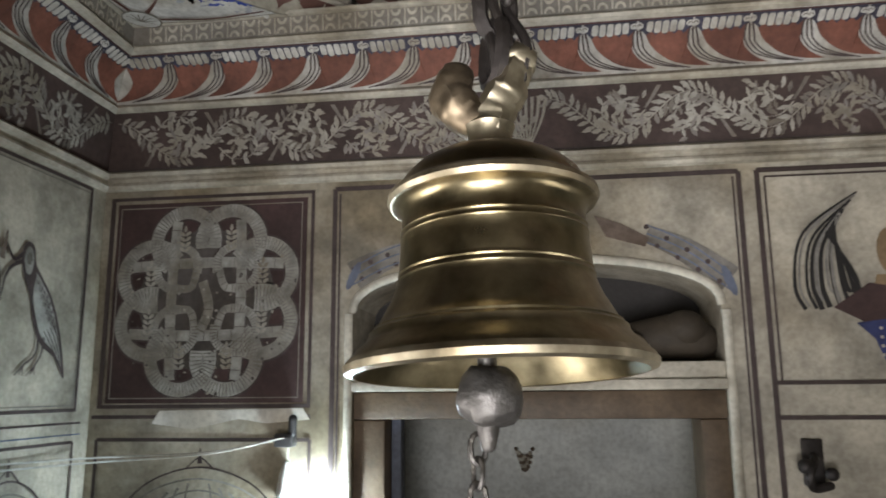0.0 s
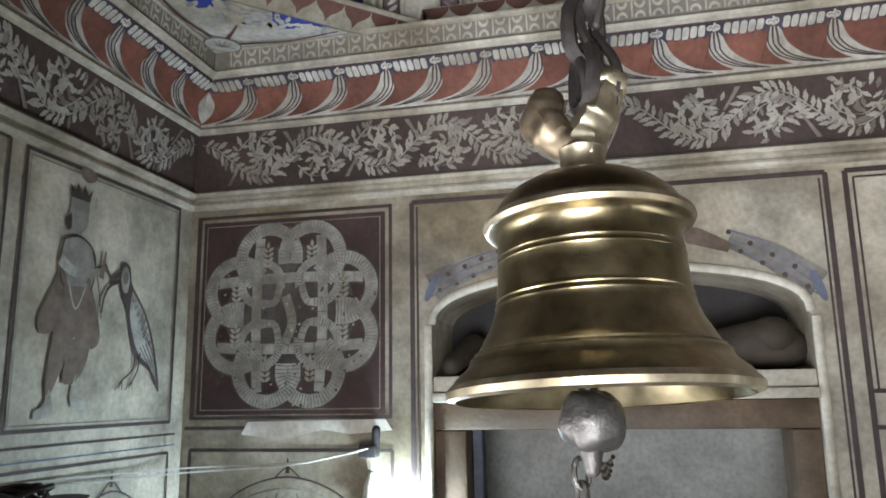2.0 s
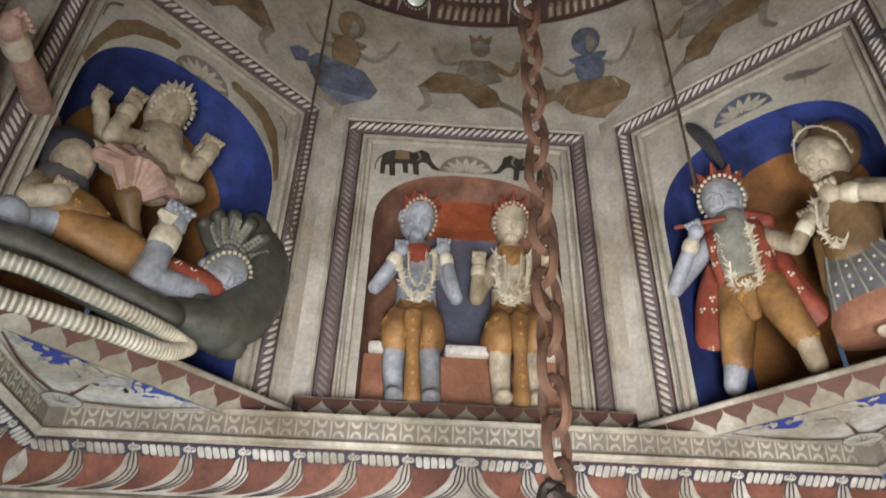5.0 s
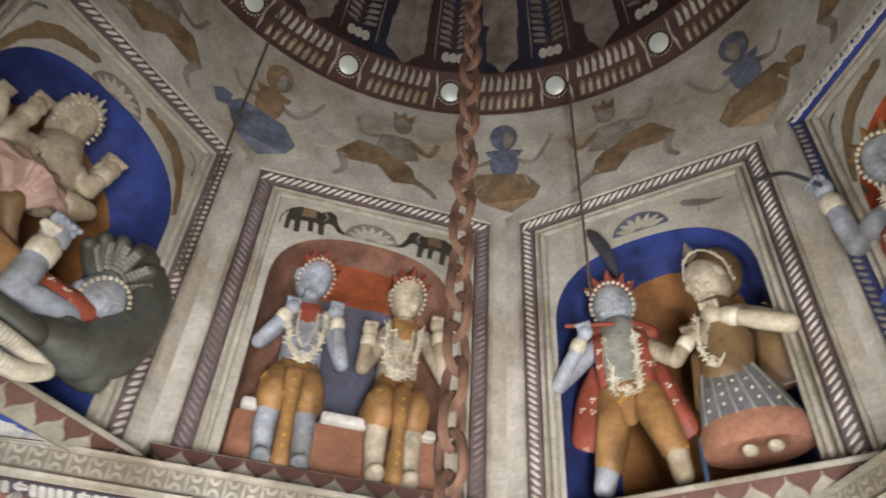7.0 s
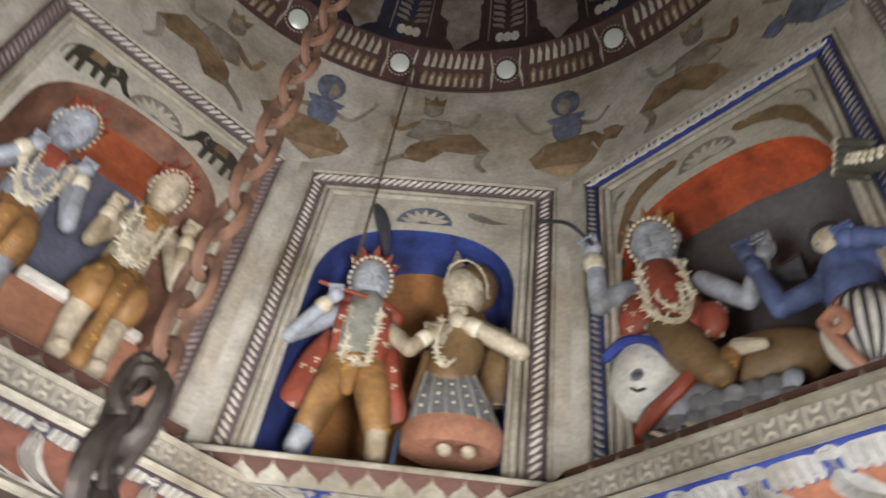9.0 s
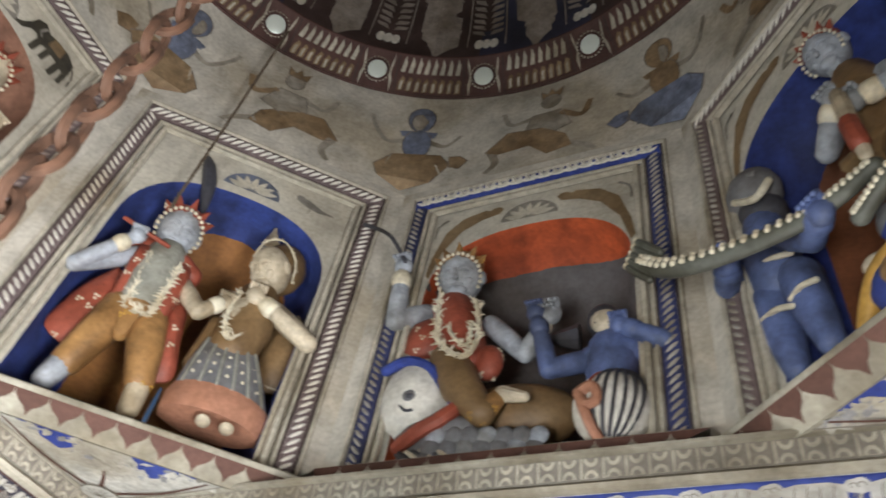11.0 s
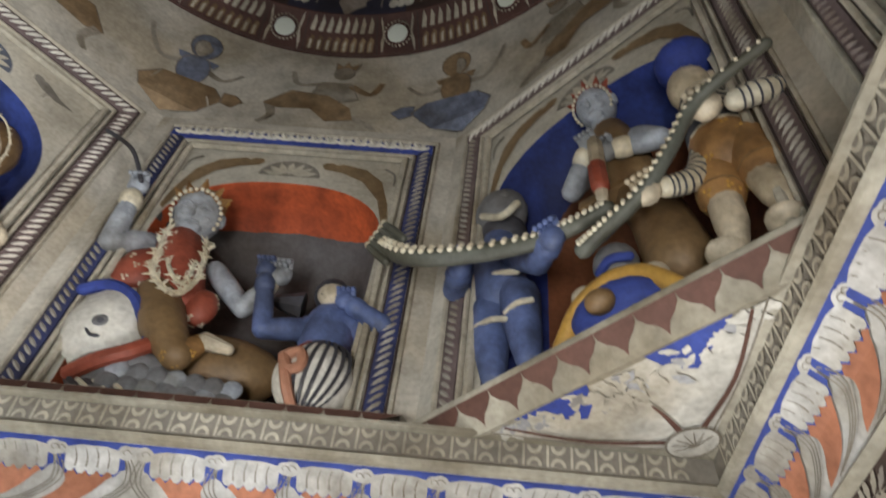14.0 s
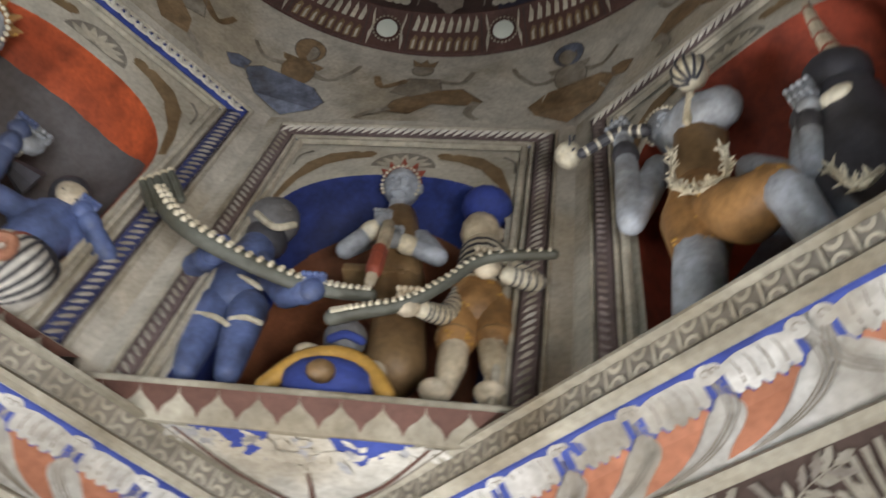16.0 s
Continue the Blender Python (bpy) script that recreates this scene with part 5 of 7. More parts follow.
# small hanging ornament on the far wall
bm = bmesh.new()
for k in range(7):
    for q in range(7 - k):
        ell(bm, (-0.09 + q * 0.010 + k * 0.004, 2.135, 1.40 - k * 0.012 + (3 - q) * (3 - q) * 0.003), (0.008, 0.006, 0.008), (k + q) % 2, u=8, v=6)
thing("wall_ornament", bm, [WOOD, CREAM], "small triangular beaded ornament hanging on the pale wall", "ornament")

# lamp, switch box, cables, bracket
EMIT = bpy.data.materials.new("lamp_glass")
EMIT.use_nodes = True
_e = EMIT.node_tree.nodes["Principled BSDF"]
_e.inputs["Emission Color"].default_value = (0.72, 0.9, 1.0, 1)
_e.inputs["Emission Strength"].default_value = 850
wall_lamp = holder("wall_lamp", "glowing white lamp tube on the painted wall", "lamp", m=pose(-0.565, A - 0.06, 1.345))
bm = bmesh.new()
tube(bm, [(0, 0, -0.05), (0, 0, 0.035)], 0.022, 0, 14)
part("bulb", bm, EMIT, wall_lamp, "bright white bulb")
bm = bmesh.new()
lathe(bm, [(0.012, -0.10), (0.024, -0.095), (0.026, -0.055), (0.014, -0.05)], 16)
box(bm, -0.02, 0.02, 0.0, 0.048, -0.10, -0.06, 0, 0.004)
part("socket", bm, mat("white_plastic", (0.6, 0.6, 0.58), rough=0.4, stain=0.1), wall_lamp)
PLASTIC = mat("dark_plastic", (0.05, 0.05, 0.055), rough=0.4, stain=0.1)
bm = bmesh.new()
box(bm, -0.685, -0.635, A - 0.045, A - 0.001, 1.50, 1.535, 0, 0.005)
sbox = thing("switch_box", bm, PLASTIC, "small dark electrical box fixed to the wall", "switch box")
bm = bmesh.new()
tube(bm, [(-0.642, A - 0.022, 1.536), (-0.640, A - 0.024, 1.572)], 0.012, 0, 10)
part("cable_gland", bm, PLASTIC, sbox)
bm = bmesh.new()
tube(bm, [(-0.655, A - 0.02, 1.385), (-0.655, A - 0.02, 1.43), (-0.655, A - 0.02, 1.455)], [0.026, 0.020, 0.010], 0, 12)
tube(bm, [(-0.655, A - 0.02, 1.45), (-0.652, A - 0.02, 1.50)], 0.003, 0, 6)
thing("lamp_holder", bm, mat("white_plastic", (0.6, 0.6, 0.58)), "white hanging lamp holder below a switch box", "lamp holder")
WIRE = mat("white_cable", (0.55, 0.54, 0.5), rough=0.5, stain=0.2)
for k in range(2):
    bm = bmesh.new()
    tube(bm, bez([(-0.655, A - 0.05, 1.525), (-0.85, A - 0.08, 1.490 - 0.004 * k), (-1.15, A - 0.12, 1.478 - 0.012 * k), (-1.22, 0.7, 1.49 - 0.012 * k), (-1.225, 0.3, 1.50)], 10), 0.0028, 0, 6)
    thing("electric_cable", bm, WIRE, "thin white electric cable slung across the corner", "cable", "slung cables")
IRON = mat("dark_iron", (0.05, 0.042, 0.038), rough=0.55, metal=0.6, scale=30)
bracket = holder("iron_bracket", "rusty iron hook bracket on the wall beside the door", "bracket", m=pose(0.665, A, 1.46))
bm = bmesh.new()
box(bm, -0.025, 0.025, -0.012, -0.001, -0.05, 0.06, 0, 0.004)
part("plate", bm, IRON, bracket)
bm = bmesh.new()
tube(bm, bez([(0, -0.01, 0.02), (-0.01, -0.05, 0.01), (-0.03, -0.07, -0.02), (-0.02, -0.06, -0.05), (0.02, -0.05, -0.045)], 6), 0.010, 0, 8)
ell(bm, (-0.035, -0.06, 0.0), 0.018)
ell(bm, (0.03, -0.04, -0.02), 0.016)
part("hook", bm, IRON, bracket)
bm = bmesh.new()
lathe(bm, [(0.001, 1.385), (0.045, 1.385), (0.045, 1.46), (0.05, 1.468), (0.04, 1.47), (0.001, 1.462)], 18, m=Matrix.Translation((-1.12, 0.62, 0.0)))
thing("dark_canister", bm, IRON, "dark metal canister on a wall bracket", "canister")
bm = bmesh.new()
_r = random.Random(2)
for k in range(9):
    a = _r.uniform(0, 6.28)
    tube(bm, bez([(-1.13 + 0.05 * math.cos(a + q * 1.1), 0.50 + 0.05 * math.sin(a + q * 1.3), 1.47 + 0.03 * math.sin(a * 2 + q)) for q in range(6)], 5), 0.006, 0, 6)
tube(bm, [(-1.2, 0.50, 1.44), (-1.11, 0.50, 1.44)], 0.008, 0, 6)
thing("cable_coil", bm, IRON, "tangled dark cable coil hung on the wall", "cable")
bm = bmesh.new()
box(bm, -1.243, -1.08, 0.44, 0.70, 1.365, 1.384, 0, 0.004)
thing("wall_shelf", bm, WOOD, "small dark wooden shelf on the wall", "shelf")

# ---- bell, crown, clapper and chains ----
def metal(name, col, rough, scale, dark):
    m = mat(name, col, rough=rough, metal=1.0, scale=scale, bump=0.08, stain=dark, var=0.3)
    nt = m.node_tree
    r = nt.nodes.new("ShaderNodeMapRange")
    r.inputs["To Min"].default_value, r.inputs["To Max"].default_value = rough - 0.1, rough + 0.15
    n = next(n for n in nt.nodes if n.type == "TEX_NOISE")
    nt.links.new(n.outputs["Fac"], r.inputs["Value"])
    nt.links.new(r.outputs[0], nt.nodes["Principled BSDF"].inputs["Roughness"])
    return m


BRASS = metal("aged_brass", (0.39, 0.325, 0.195), 0.29, 22, 0.45)
BRIGHT = metal("bright_brass", (0.58, 0.505, 0.36), 0.42, 30, 0.45)
DULL = metal("dull_tan_brass", (0.30, 0.235, 0.16), 0.5, 40, 0.5)
RUST = mat("rusty_iron", (0.085, 0.040, 0.022), rough=0.75, metal=0.1, scale=40, stain=0.4)
STEEL = mat("worn_steel", (0.135, 0.125, 0.115), rough=0.5, metal=0.85, scale=30, bump=0.5)
BX, BY, BZ = -0.016, -0.03, 1.660
bell = holder("temple_bell", "large aged brass temple bell hanging from a chain", "bell", m=pose(BX, BY, BZ + 0.26) @ pose(0, 0, 0, -4.5, -1.5, 0) @ pose(0, 0, -0.26))
PB = [(0.142, -0.004), (0.147, -0.002), (0.148, 0.004), (0.144, 0.010), (0.138, 0.018), (0.128, 0.027), (0.125, 0.032), (0.1245, 0.036), (0.1215, 0.0385), (0.1200, 0.0395), (0.1200, 0.0415), (0.116, 0.044), (0.112, 0.052), (0.110, 0.056), (0.1035, 0.068), (0.0985, 0.082), (0.0970, 0.0865), (0.0978, 0.089), (0.0966, 0.0915), (0.0957, 0.094), (0.0967, 0.0955), (0.0955, 0.097), (0.0955, 0.100), (0.0938, 0.12), (0.0930, 0.132), (0.0938, 0.1335), (0.0928, 0.135), (0.0926, 0.1385), (0.0934, 0.140), (0.0924, 0.1415), (0.0918, 0.150), (0.0925, 0.160), (0.097, 0.166), (0.1035, 0.169), (0.1055, 0.174), (0.1045, 0.179), (0.099, 0.183), (0.096, 0.186), (0.0945, 0.190), (0.089, 0.199), (0.078, 0.210), (0.060, 0.221), (0.040, 0.228), (0.026, 0.231)]
INNER = [(0.026, 0.222), (0.058, 0.212), (0.080, 0.190), (0.086, 0.15), (0.090, 0.10), (0.104, 0.055), (0.128, 0.018), (0.142, -0.004)]
bm = bmesh.new()
lathe(bm, [(r * 0.965, z * 0.935) for r, z in PB + INNER], 64)
part("body", bm, BRASS, bell, "aged brass body with turned rings")
bm = bmesh.new()
lathe(bm, [(r * 0.965, z * 1.039) for r, z in [(0.0975, 0.150), (0.1042, 0.1522), (0.1068, 0.1565), (0.1056, 0.1612), (0.0992, 0.1650)]], 64)
part("shoulder_ring", bm, BRIGHT, bell, "bright polished shoulder ring")
bm = bmesh.new()
lathe(bm, [(r * 0.965, z) for r, z in [(0.1400, -0.0046), (0.1478, -0.0026), (0.1492, 0.0034), (0.1452, 0.0088)]], 64)
part("lip", bm, BRIGHT, bell, "bright worn lip")
bm = bmesh.new()
lathe(bm, [(0.026, 0.206), (0.030, 0.210), (0.024, 0.216), (0.022, 0.234), (0.026, 0.242), (0.018, 0.250), (0.001, 0.254)], 24)
part("neck", bm, BRIGHT, bell, "bright brass neck")
bm = bmesh.new()
# broad split crown: a dull left lobe with a pierced lug, a bright right lobe ending in a knob
tube(bm, bez([(-0.006, 0, 0.246), (-0.020, 0.002, 0.256), (-0.033, 0.002, 0.270), (-0.037, 0.002, 0.286), (-0.031, 0.001, 0.305)], 8), [0.017 + 0.007 * math.sin(math.pi * i / 32) for i in range(33)], 0, 12)
for vtx in bm.verts:
    vtx.co += noise.noise_vector(vtx.co * 45) * 0.006
part("crown_lobe", bm, DULL, bell, "dull tan brass crown lobe")
bm = bmesh.new()
tube(bm, bez([(0.004, 0, 0.246), (0.010, -0.003, 0.262), (0.018, -0.004, 0.282), (0.026, -0.003, 0.300)], 8), [0.023 - 0.003 * i / 24 for i in range(25)], 0, 12)
ell(bm, (0.030, -0.004, 0.312), (0.022, 0.020, 0.019), u=14, v=10)
ell(bm, (0.036, -0.002, 0.325), (0.012, 0.012, 0.010), u=12, v=8)
for vtx in bm.verts:
    vtx.co += noise.noise_vector(vtx.co * 50) * 0.006 + noise.noise_vector(vtx.co * 150) * 0.002
part("crown", bm, BRIGHT, bell, "worn bright brass crown lobe and knob")
bm = bmesh.new()
ell(bm, (-0.010, -0.01, -0.024), (0.030, 0.030, 0.029), u=28, v=18)
for vtx in bm.verts:
    vtx.co += noise.noise_vector(vtx.co * 55) * 0.004 + noise.noise_vector(vtx.co * 170) * 0.0012
tube(bm, [(-0.010, -0.005, 0.16), (-0.011, -0.008, 0.0)], 0.009, 0, 10)
tube(bm, [(-0.012, -0.01, -0.050), (-0.012, -0.01, -0.066)], [0.011, 0.007], 0, 10)
part("clapper", bm, STEEL, bell, "dull grey iron clapper ball")


def link_mesh(name, length, width, r, m, seg=14):
    bm = bmesh.new()
    pts = []
    for i in range(seg):
        a = 2 * math.pi * i / seg
        pts.append(Vector((width / 2 * math.cos(a), 0, length / 2 * math.sin(a) + math.copysign(length * 0.12, math.sin(a)) * (1 if abs(math.sin(a)) > 0.1 else 0))))
    rings = []
    for i in range(seg):
        d = (pts[(i + 1) % seg] - pts[i - 1]).normalized()
        s = Vector((0, 1, 0))
        n = d.cross(s)
        rings.append([pts[i] + (s * math.cos(2 * math.pi * j / 6) + n * math.sin(2 * math.pi * j / 6)) * r for j in range(6)])
    rings.append(rings[0])
    sweep(bm, rings)
    bmesh.ops.remove_doubles(bm, verts=bm.verts, dist=1e-5)
    return finish(bm, name, m)


def chain(name, top, bottom, length, width, r, m, label, seed=1, group=""):
    top, bottom = Vector(top), Vector(bottom)
    ob = holder(name, label, "chain", group, m=Matrix.Translation(bottom))
    me = link_mesh("link", length, width, r, m)
    n = int((top - bottom).length / (length * 0.92))
    rng = random.Random(seed)
    d = (top - bottom)
    q = d.to_track_quat("Z", "Y")
    for i in range(n):
        l = new("link", me)
        l.parent = ob
        l.matrix_basis = Matrix.Translation(d * ((i + 0.5) / n)) @ q.to_matrix().to_4x4() @ pose(rng.uniform(-0.002, 0.002), 0, 0, rng.uniform(-4, 4), rng.uniform(-4, 4), 90 * (i % 2) + 35 + rng.uniform(-10, 10))
    return ob


chain("bell_chain", (0.0, -0.03, 5.72), (-0.004, -0.03, 2.10), 0.052, 0.034, 0.0062, RUST, "long rusty iron chain from the dome to the bell")
chain("clapper_chain", (-0.030, -0.055, 1.602), (-0.034, -0.055, 1.30), 0.022, 0.016, 0.0028, STEEL, "short worn steel chain below the clapper")
chain("hook_chain", (-0.004, -0.03, 2.115), (-0.010, -0.03, 1.955), 0.056, 0.040, 0.0085, IRON, "blackened iron links between bell and chain")
# black hook and wire wound between bell and chain
hook = holder("hanging_hook", "blackened iron hook and wound wire above the bell", "hook", m=pose(-0.004, -0.03, 1.95))
bm = bmesh.new()
for k in range(3):
    o = 0.011 * (k - 1)
    tube(bm, bez([(o * 0.6, 0.008 * (-1) ** k, -0.04), (o * 1.5 + 0.012, -0.012, 0.03), (o * 1.2 - 0.006, 0.01 * (-1) ** k, 0.09), (o * 0.8 + 0.004, 0, 0.15), (o * 0.4, 0.006, 0.165)], 6), 0.0055, 0, 8)
part("wire", bm, IRON, hook, "wound black wire")
bm = bmesh.new()
tube(bm, bez([(-0.008, 0, 0.13), (-0.019, 0.004, 0.15), (-0.014, 0.006, 0.18), (0.0, 0, 0.178), (0.014, 0, 0.16), (0.017, -0.004, 0.125), (0.010, 0, 0.09)], 6), 0.0065, 0, 8)
part("hook_iron", bm, IRON, hook)
# thin cords hanging from the ring
CORD = mat("old_dark_cord", (0.13, 0.095, 0.065), rough=0.8, scale=60)
for k, (deg, u, r, z0, z1) in enumerate([(45, -0.165, 1.135, 3.40, 4.56), (315, 0.325, 1.10, 3.22, 4.62)]):
    bm = bmesh.new()
    rng = random.Random(k)
    n = 60
    for i in range(n):
        z = z0 + (z1 - z0) * i / (n - 1)
        ell(bm, (u + rng.uniform(-0.001, 0.001), r, z), (0.0062, 0.0062, 0.0115), 0, u=6, v=5)
    tube(bm, [(u, r, z0), (u, r, z1)], 0.004, 0, 6)
    if k:
        tube(bm, bez([(u, r, z0), (u + 0.012, r - 0.004, z0 - 0.03), (u + 0.02, r, z0 - 0.01), (u + 0.014, r + 0.004, z0 + 0.03)], 5), 0.004, 0, 6)
    thing("beaded_rope", bm, CORD, "thin dark beaded rope hanging from the dome ring", "rope", "hanging ropes", m=turned(deg))

# ---- painted statues in the niches: each is one mesh ----
SKIN_B = mat("pale_blue_figure_paint", (0.43, 0.465, 0.525), rough=0.55, var=0.4, scale=16, stain=0.4)
SKIN_D = mat("strong_blue_figure_paint", (0.12, 0.165, 0.35), rough=0.55, var=0.4, scale=16, stain=0.4)
SKIN_C = mat("cream_figure_paint", (0.64, 0.55, 0.41), rough=0.55, var=0.4, scale=16, stain=0.4)
SKIN_P = mat("pink_figure_paint", (0.62, 0.42, 0.34), rough=0.55, var=0.4, scale=16, stain=0.4)
CLOTH_O = mat("ochre_cloth_paint", (0.399, 0.213, 0.078), rough=0.55, var=0.4, scale=16, stain=0.45)
CLOTH_R = mat("red_cloth_paint", (0.36, 0.085, 0.05), rough=0.55, scale=16, stain=0.3)
CLOTH_K = mat("brown_cloth_paint", (0.24, 0.15, 0.07), rough=0.55, scale=16, stain=0.3)
CLOTH_G = mat("grey_cloth_paint", (0.20, 0.20, 0.21), rough=0.6, scale=20, stain=0.3)
GARLAND = mat("ivory_garland", (0.76, 0.70, 0.55), rough=0.45, scale=30, stain=0.2)
SNAKE = mat("grey_green_snake_paint", (0.115, 0.12, 0.10), rough=0.5, scale=20, stain=0.35)
PALESNAKE = mat("pale_grey_scale_paint", (0.36, 0.36, 0.31), rough=0.55, scale=24, stain=0.45)
DARK = mat("dark_slate_figure_paint", (0.07, 0.07, 0.085), rough=0.5, scale=16)
BRICKPINK = mat("pink_brick_paint", (0.46, 0.22, 0.14), rough=0.6, scale=14, stain=0.35)
YELLOW = mat("yellow_paint", (0.62, 0.36, 0.08), rough=0.5, scale=14)
FM = [SKIN_B, SKIN_D, SKIN_C, SKIN_P, CLOTH_O, CLOTH_R, CLOTH_K, CLOTH_G, GARLAND, SNAKE, DARK, BRICKPINK, YELLOW, BLUE, WHITE, PALESNAKE]
B_, D_, C_, P_, O_, R_, K_, G_, W_, S_, X_, H_, Y_, U_, I_, Z_ = range(16)


def statue(name, deg, bm, label, group="niche statues"):
    """Finishes a statue, with small embroidered dots strewn over its ochre and red cloth."""
    rng = random.Random(label)
    bm.normal_update()
    dressed = any(q in label for q in ("skirt", "coat", "vest", "shorts", "veil"))
    cloth = [f for f in bm.faces if dressed and f.material_index in (O_, R_) and f.calc_area() > 2e-5]
    bmesh.ops.recalc_face_normals(bm, faces=bm.faces)
    spots = []
    for _ in range(min(44, len(cloth) // 3)):
        f = rng.choice(cloth)
        spots.append((f.calc_center_median().copy(), f.normal.copy(), f.material_index))
    for c, nrm, mi in spots:
        tone = Y_ if mi == O_ else W_
        for k in range(3):
            a = 2.1 * k + rng.random()
            side = nrm.orthogonal()
            side.rotate(Matrix.Rotation(a, 3, nrm))
            ell(bm, c + side * 0.005, (0.0045, 0.0045, 0.0045), tone, u=5, v=4)
    return thing(name, bm, FM, label, "statue", group, m=turned(deg))


def slab(bm, pts, y, thick, mi, bow=0.02):
    """A hanging piece of cloth: a rounded outline in the wall plane, bowed and thickened."""
    line = bez([(a, b, 0) for a, b in list(pts) + [pts[0]]], 4)[:-1]
    c = sum(line, Vector()) / len(line)
    rings = []
    for k, dy in ((0.0, -bow), (0.55, -bow * 0.8), (0.92, -bow * 0.1), (1.0, thick * 0.35), (0.97, thick)):
        rings.append([(c.x + (q.x - c.x) * max(k, 0.01), y + dy, c.y + (q.y - c.y) * max(k, 0.01)) for q in line])
    sweep(bm, rings, mi, True, True)


def V3(p):
    return Vector(p)


def head(bm, c, rx, rz, skin, crown=None, beads=True, spikes=5, nod=38, turn=0):
    """A plain head with ears and neck, a bead rim and a spiked crown, nodding towards the room."""
    c = V3(c)
    R = Matrix.Translation(c) @ pose(0, 0, 0, 0, 0, turn) @ pose(0, 0, 0, nod, 0, 0)

    def at(x, y, z):
        return R @ V3((x * rx, y * rx, z * rz))
    tube(bm, [c + V3((0, 0.01, -rz * 0.5)), c + V3((0, 0.025, -rz * 1.45))], rx * 0.5, skin, 8)
    ell(bm, c, (rx, rx, rz), skin, (nod, 0, turn), u=18, v=12)
    ell(bm, at(0, -0.72, -0.60), (rx * 0.46, rx * 0.3, rz * 0.26), skin, (nod, 0, turn))
    tube(bm, [at(0, -0.92, 0.22), at(0, -1.1, -0.12)], [rx * 0.09, rx * 0.15], skin, 8)
    tube(bm, [at(-0.22, -0.93, -0.38), at(0, -0.99, -0.36), at(0.22, -0.93, -0.38)], rx * 0.075, skin, 6)
    for s in (-1, 1):
        ell(bm, at(s * 1.0, 0.05, -0.05), (rx * 0.16, rx * 0.2, rz * 0.28), skin, (nod, 0, turn), u=8, v=6)
        tube(bm, bez([at(s * 0.14, -0.97, 0.24), at(s * 0.36, -0.92, 0.33), at(s * 0.62, -0.76, 0.22)], 3), rx * 0.07, skin, 6)
        ell(bm, at(s * 0.37, -0.86, 0.10), (rx * 0.17, rx * 0.12, rz * 0.10), skin, (nod, 0, turn), u=10, v=6)
        ell(bm, at(s * 0.45, -0.72, -0.25), (rx * 0.26, rx * 0.2, rz * 0.2), skin, (nod, 0, turn), u=10, v=6)
    if crown is not None:
        ell(bm, at(0, 0.22, 0.40), (rx * 1.03, rx * 0.98, rz * 0.72), crown, (nod, 0, turn))
        for k in range(spikes):
            a = radians(-75 + 150 * k / (spikes - 1))
            h = 0.5 - 0.13 * abs(k - (spikes - 1) / 2)
            cone(bm, at(math.sin(a) * 0.85, -0.2, 0.45 + 0.42 * math.cos(a)), at(math.sin(a) * 1.25, -0.12, 0.5 + 0.45 * math.cos(a) + h), rx * 0.27, 0.002, crown, 5)
    if beads:
        n = 19
        for k in range(n):
            a = radians(-120 + 240 * k / (n - 1))
            ell(bm, at(math.sin(a) * 1.02, -0.5, math.cos(a) * 0.93), rx * 0.10, W_, u=6, v=5)


def hand(bm, p, r, skin):
    p = V3(p)
    ell(bm, p, (r, r * 0.8, r * 1.05), skin, u=10, v=7)
    for k in range(4):
        o = V3(((k - 1.5) * r * 0.46, -r * 0.35, r * 0.55))
        tube(bm, [p + o, p + o + V3((0, -r * 0.35, r * 0.45)), p + o + V3((0, -r * 0.7, r * 0.05))], r * 0.24, skin, 6)


def arm(bm, pts, r, skin, cuff=W_):
    """Shoulder, elbow, hand."""
    a, b, c = [V3(p) for p in pts]
    tube(bm, [a, a.lerp(b, 0.5), b], [r * 1.1, r * 1.12, r * 0.95], skin)
    tube(bm, [b, b.lerp(c, 0.4), c], [r * 0.95, r * 0.92, r * 0.68], skin)
    d = (c - b).normalized()
    q = b + (c - b) * 0.8
    tube(bm, [q - d * r * 0.22, q + d * r * 0.22], r * 0.98, cuff, 10, caps=True)
    hand(bm, c + d * r * 0.6, r * 0.98, skin)


def garland(bm, pts, r, mi=W_, seed=1, n=5):
    rng = random.Random(seed)
    line = bez(pts, n)
    tube(bm, line, r * 0.55, mi, 6)
    for i, p in enumerate(line):
        for k in range(3):
            a = rng.uniform(0, 2 * math.pi)
            d = V3((math.cos(a), -abs(math.sin(a)) * 0.6 - 0.1, math.sin(a)))
            cone(bm, p, p + d * r * rng.uniform(1.2, 1.9), r * 0.36, 0.001, mi, 5)


def scaly_tube(bm, pts, r, n=8, seg=10):
    """A snake's body with a row of pale scales along its upper side."""
    line = bez(pts, n)
    radii = [r[0] + (r[-1] - r[0]) * i / (len(line) - 1) for i in range(len(line))]
    tube(bm, line, radii, S_, seg)
    for i in range(1, len(line) - 1, 2 if n > 8 else 1):
        d = (line[i + 1] - line[i - 1]).normalized()
        k = radii[i]
        side = d.cross(Vector((0, -1, 0))).normalized()
        up = side.cross(d)
        if up.y > 0:
            up = -up
        if side.z < 0:
            side = -side
        for a in (0.05, 0.62):
            q = (side * math.sin(a) + up * math.cos(a)) * k * 0.93
            ell(bm, line[i] + q, (k * 0.37, k * 0.37, k * 0.37), W_ if r[0] > 0.03 or n > 8 else Z_, u=8, v=5)


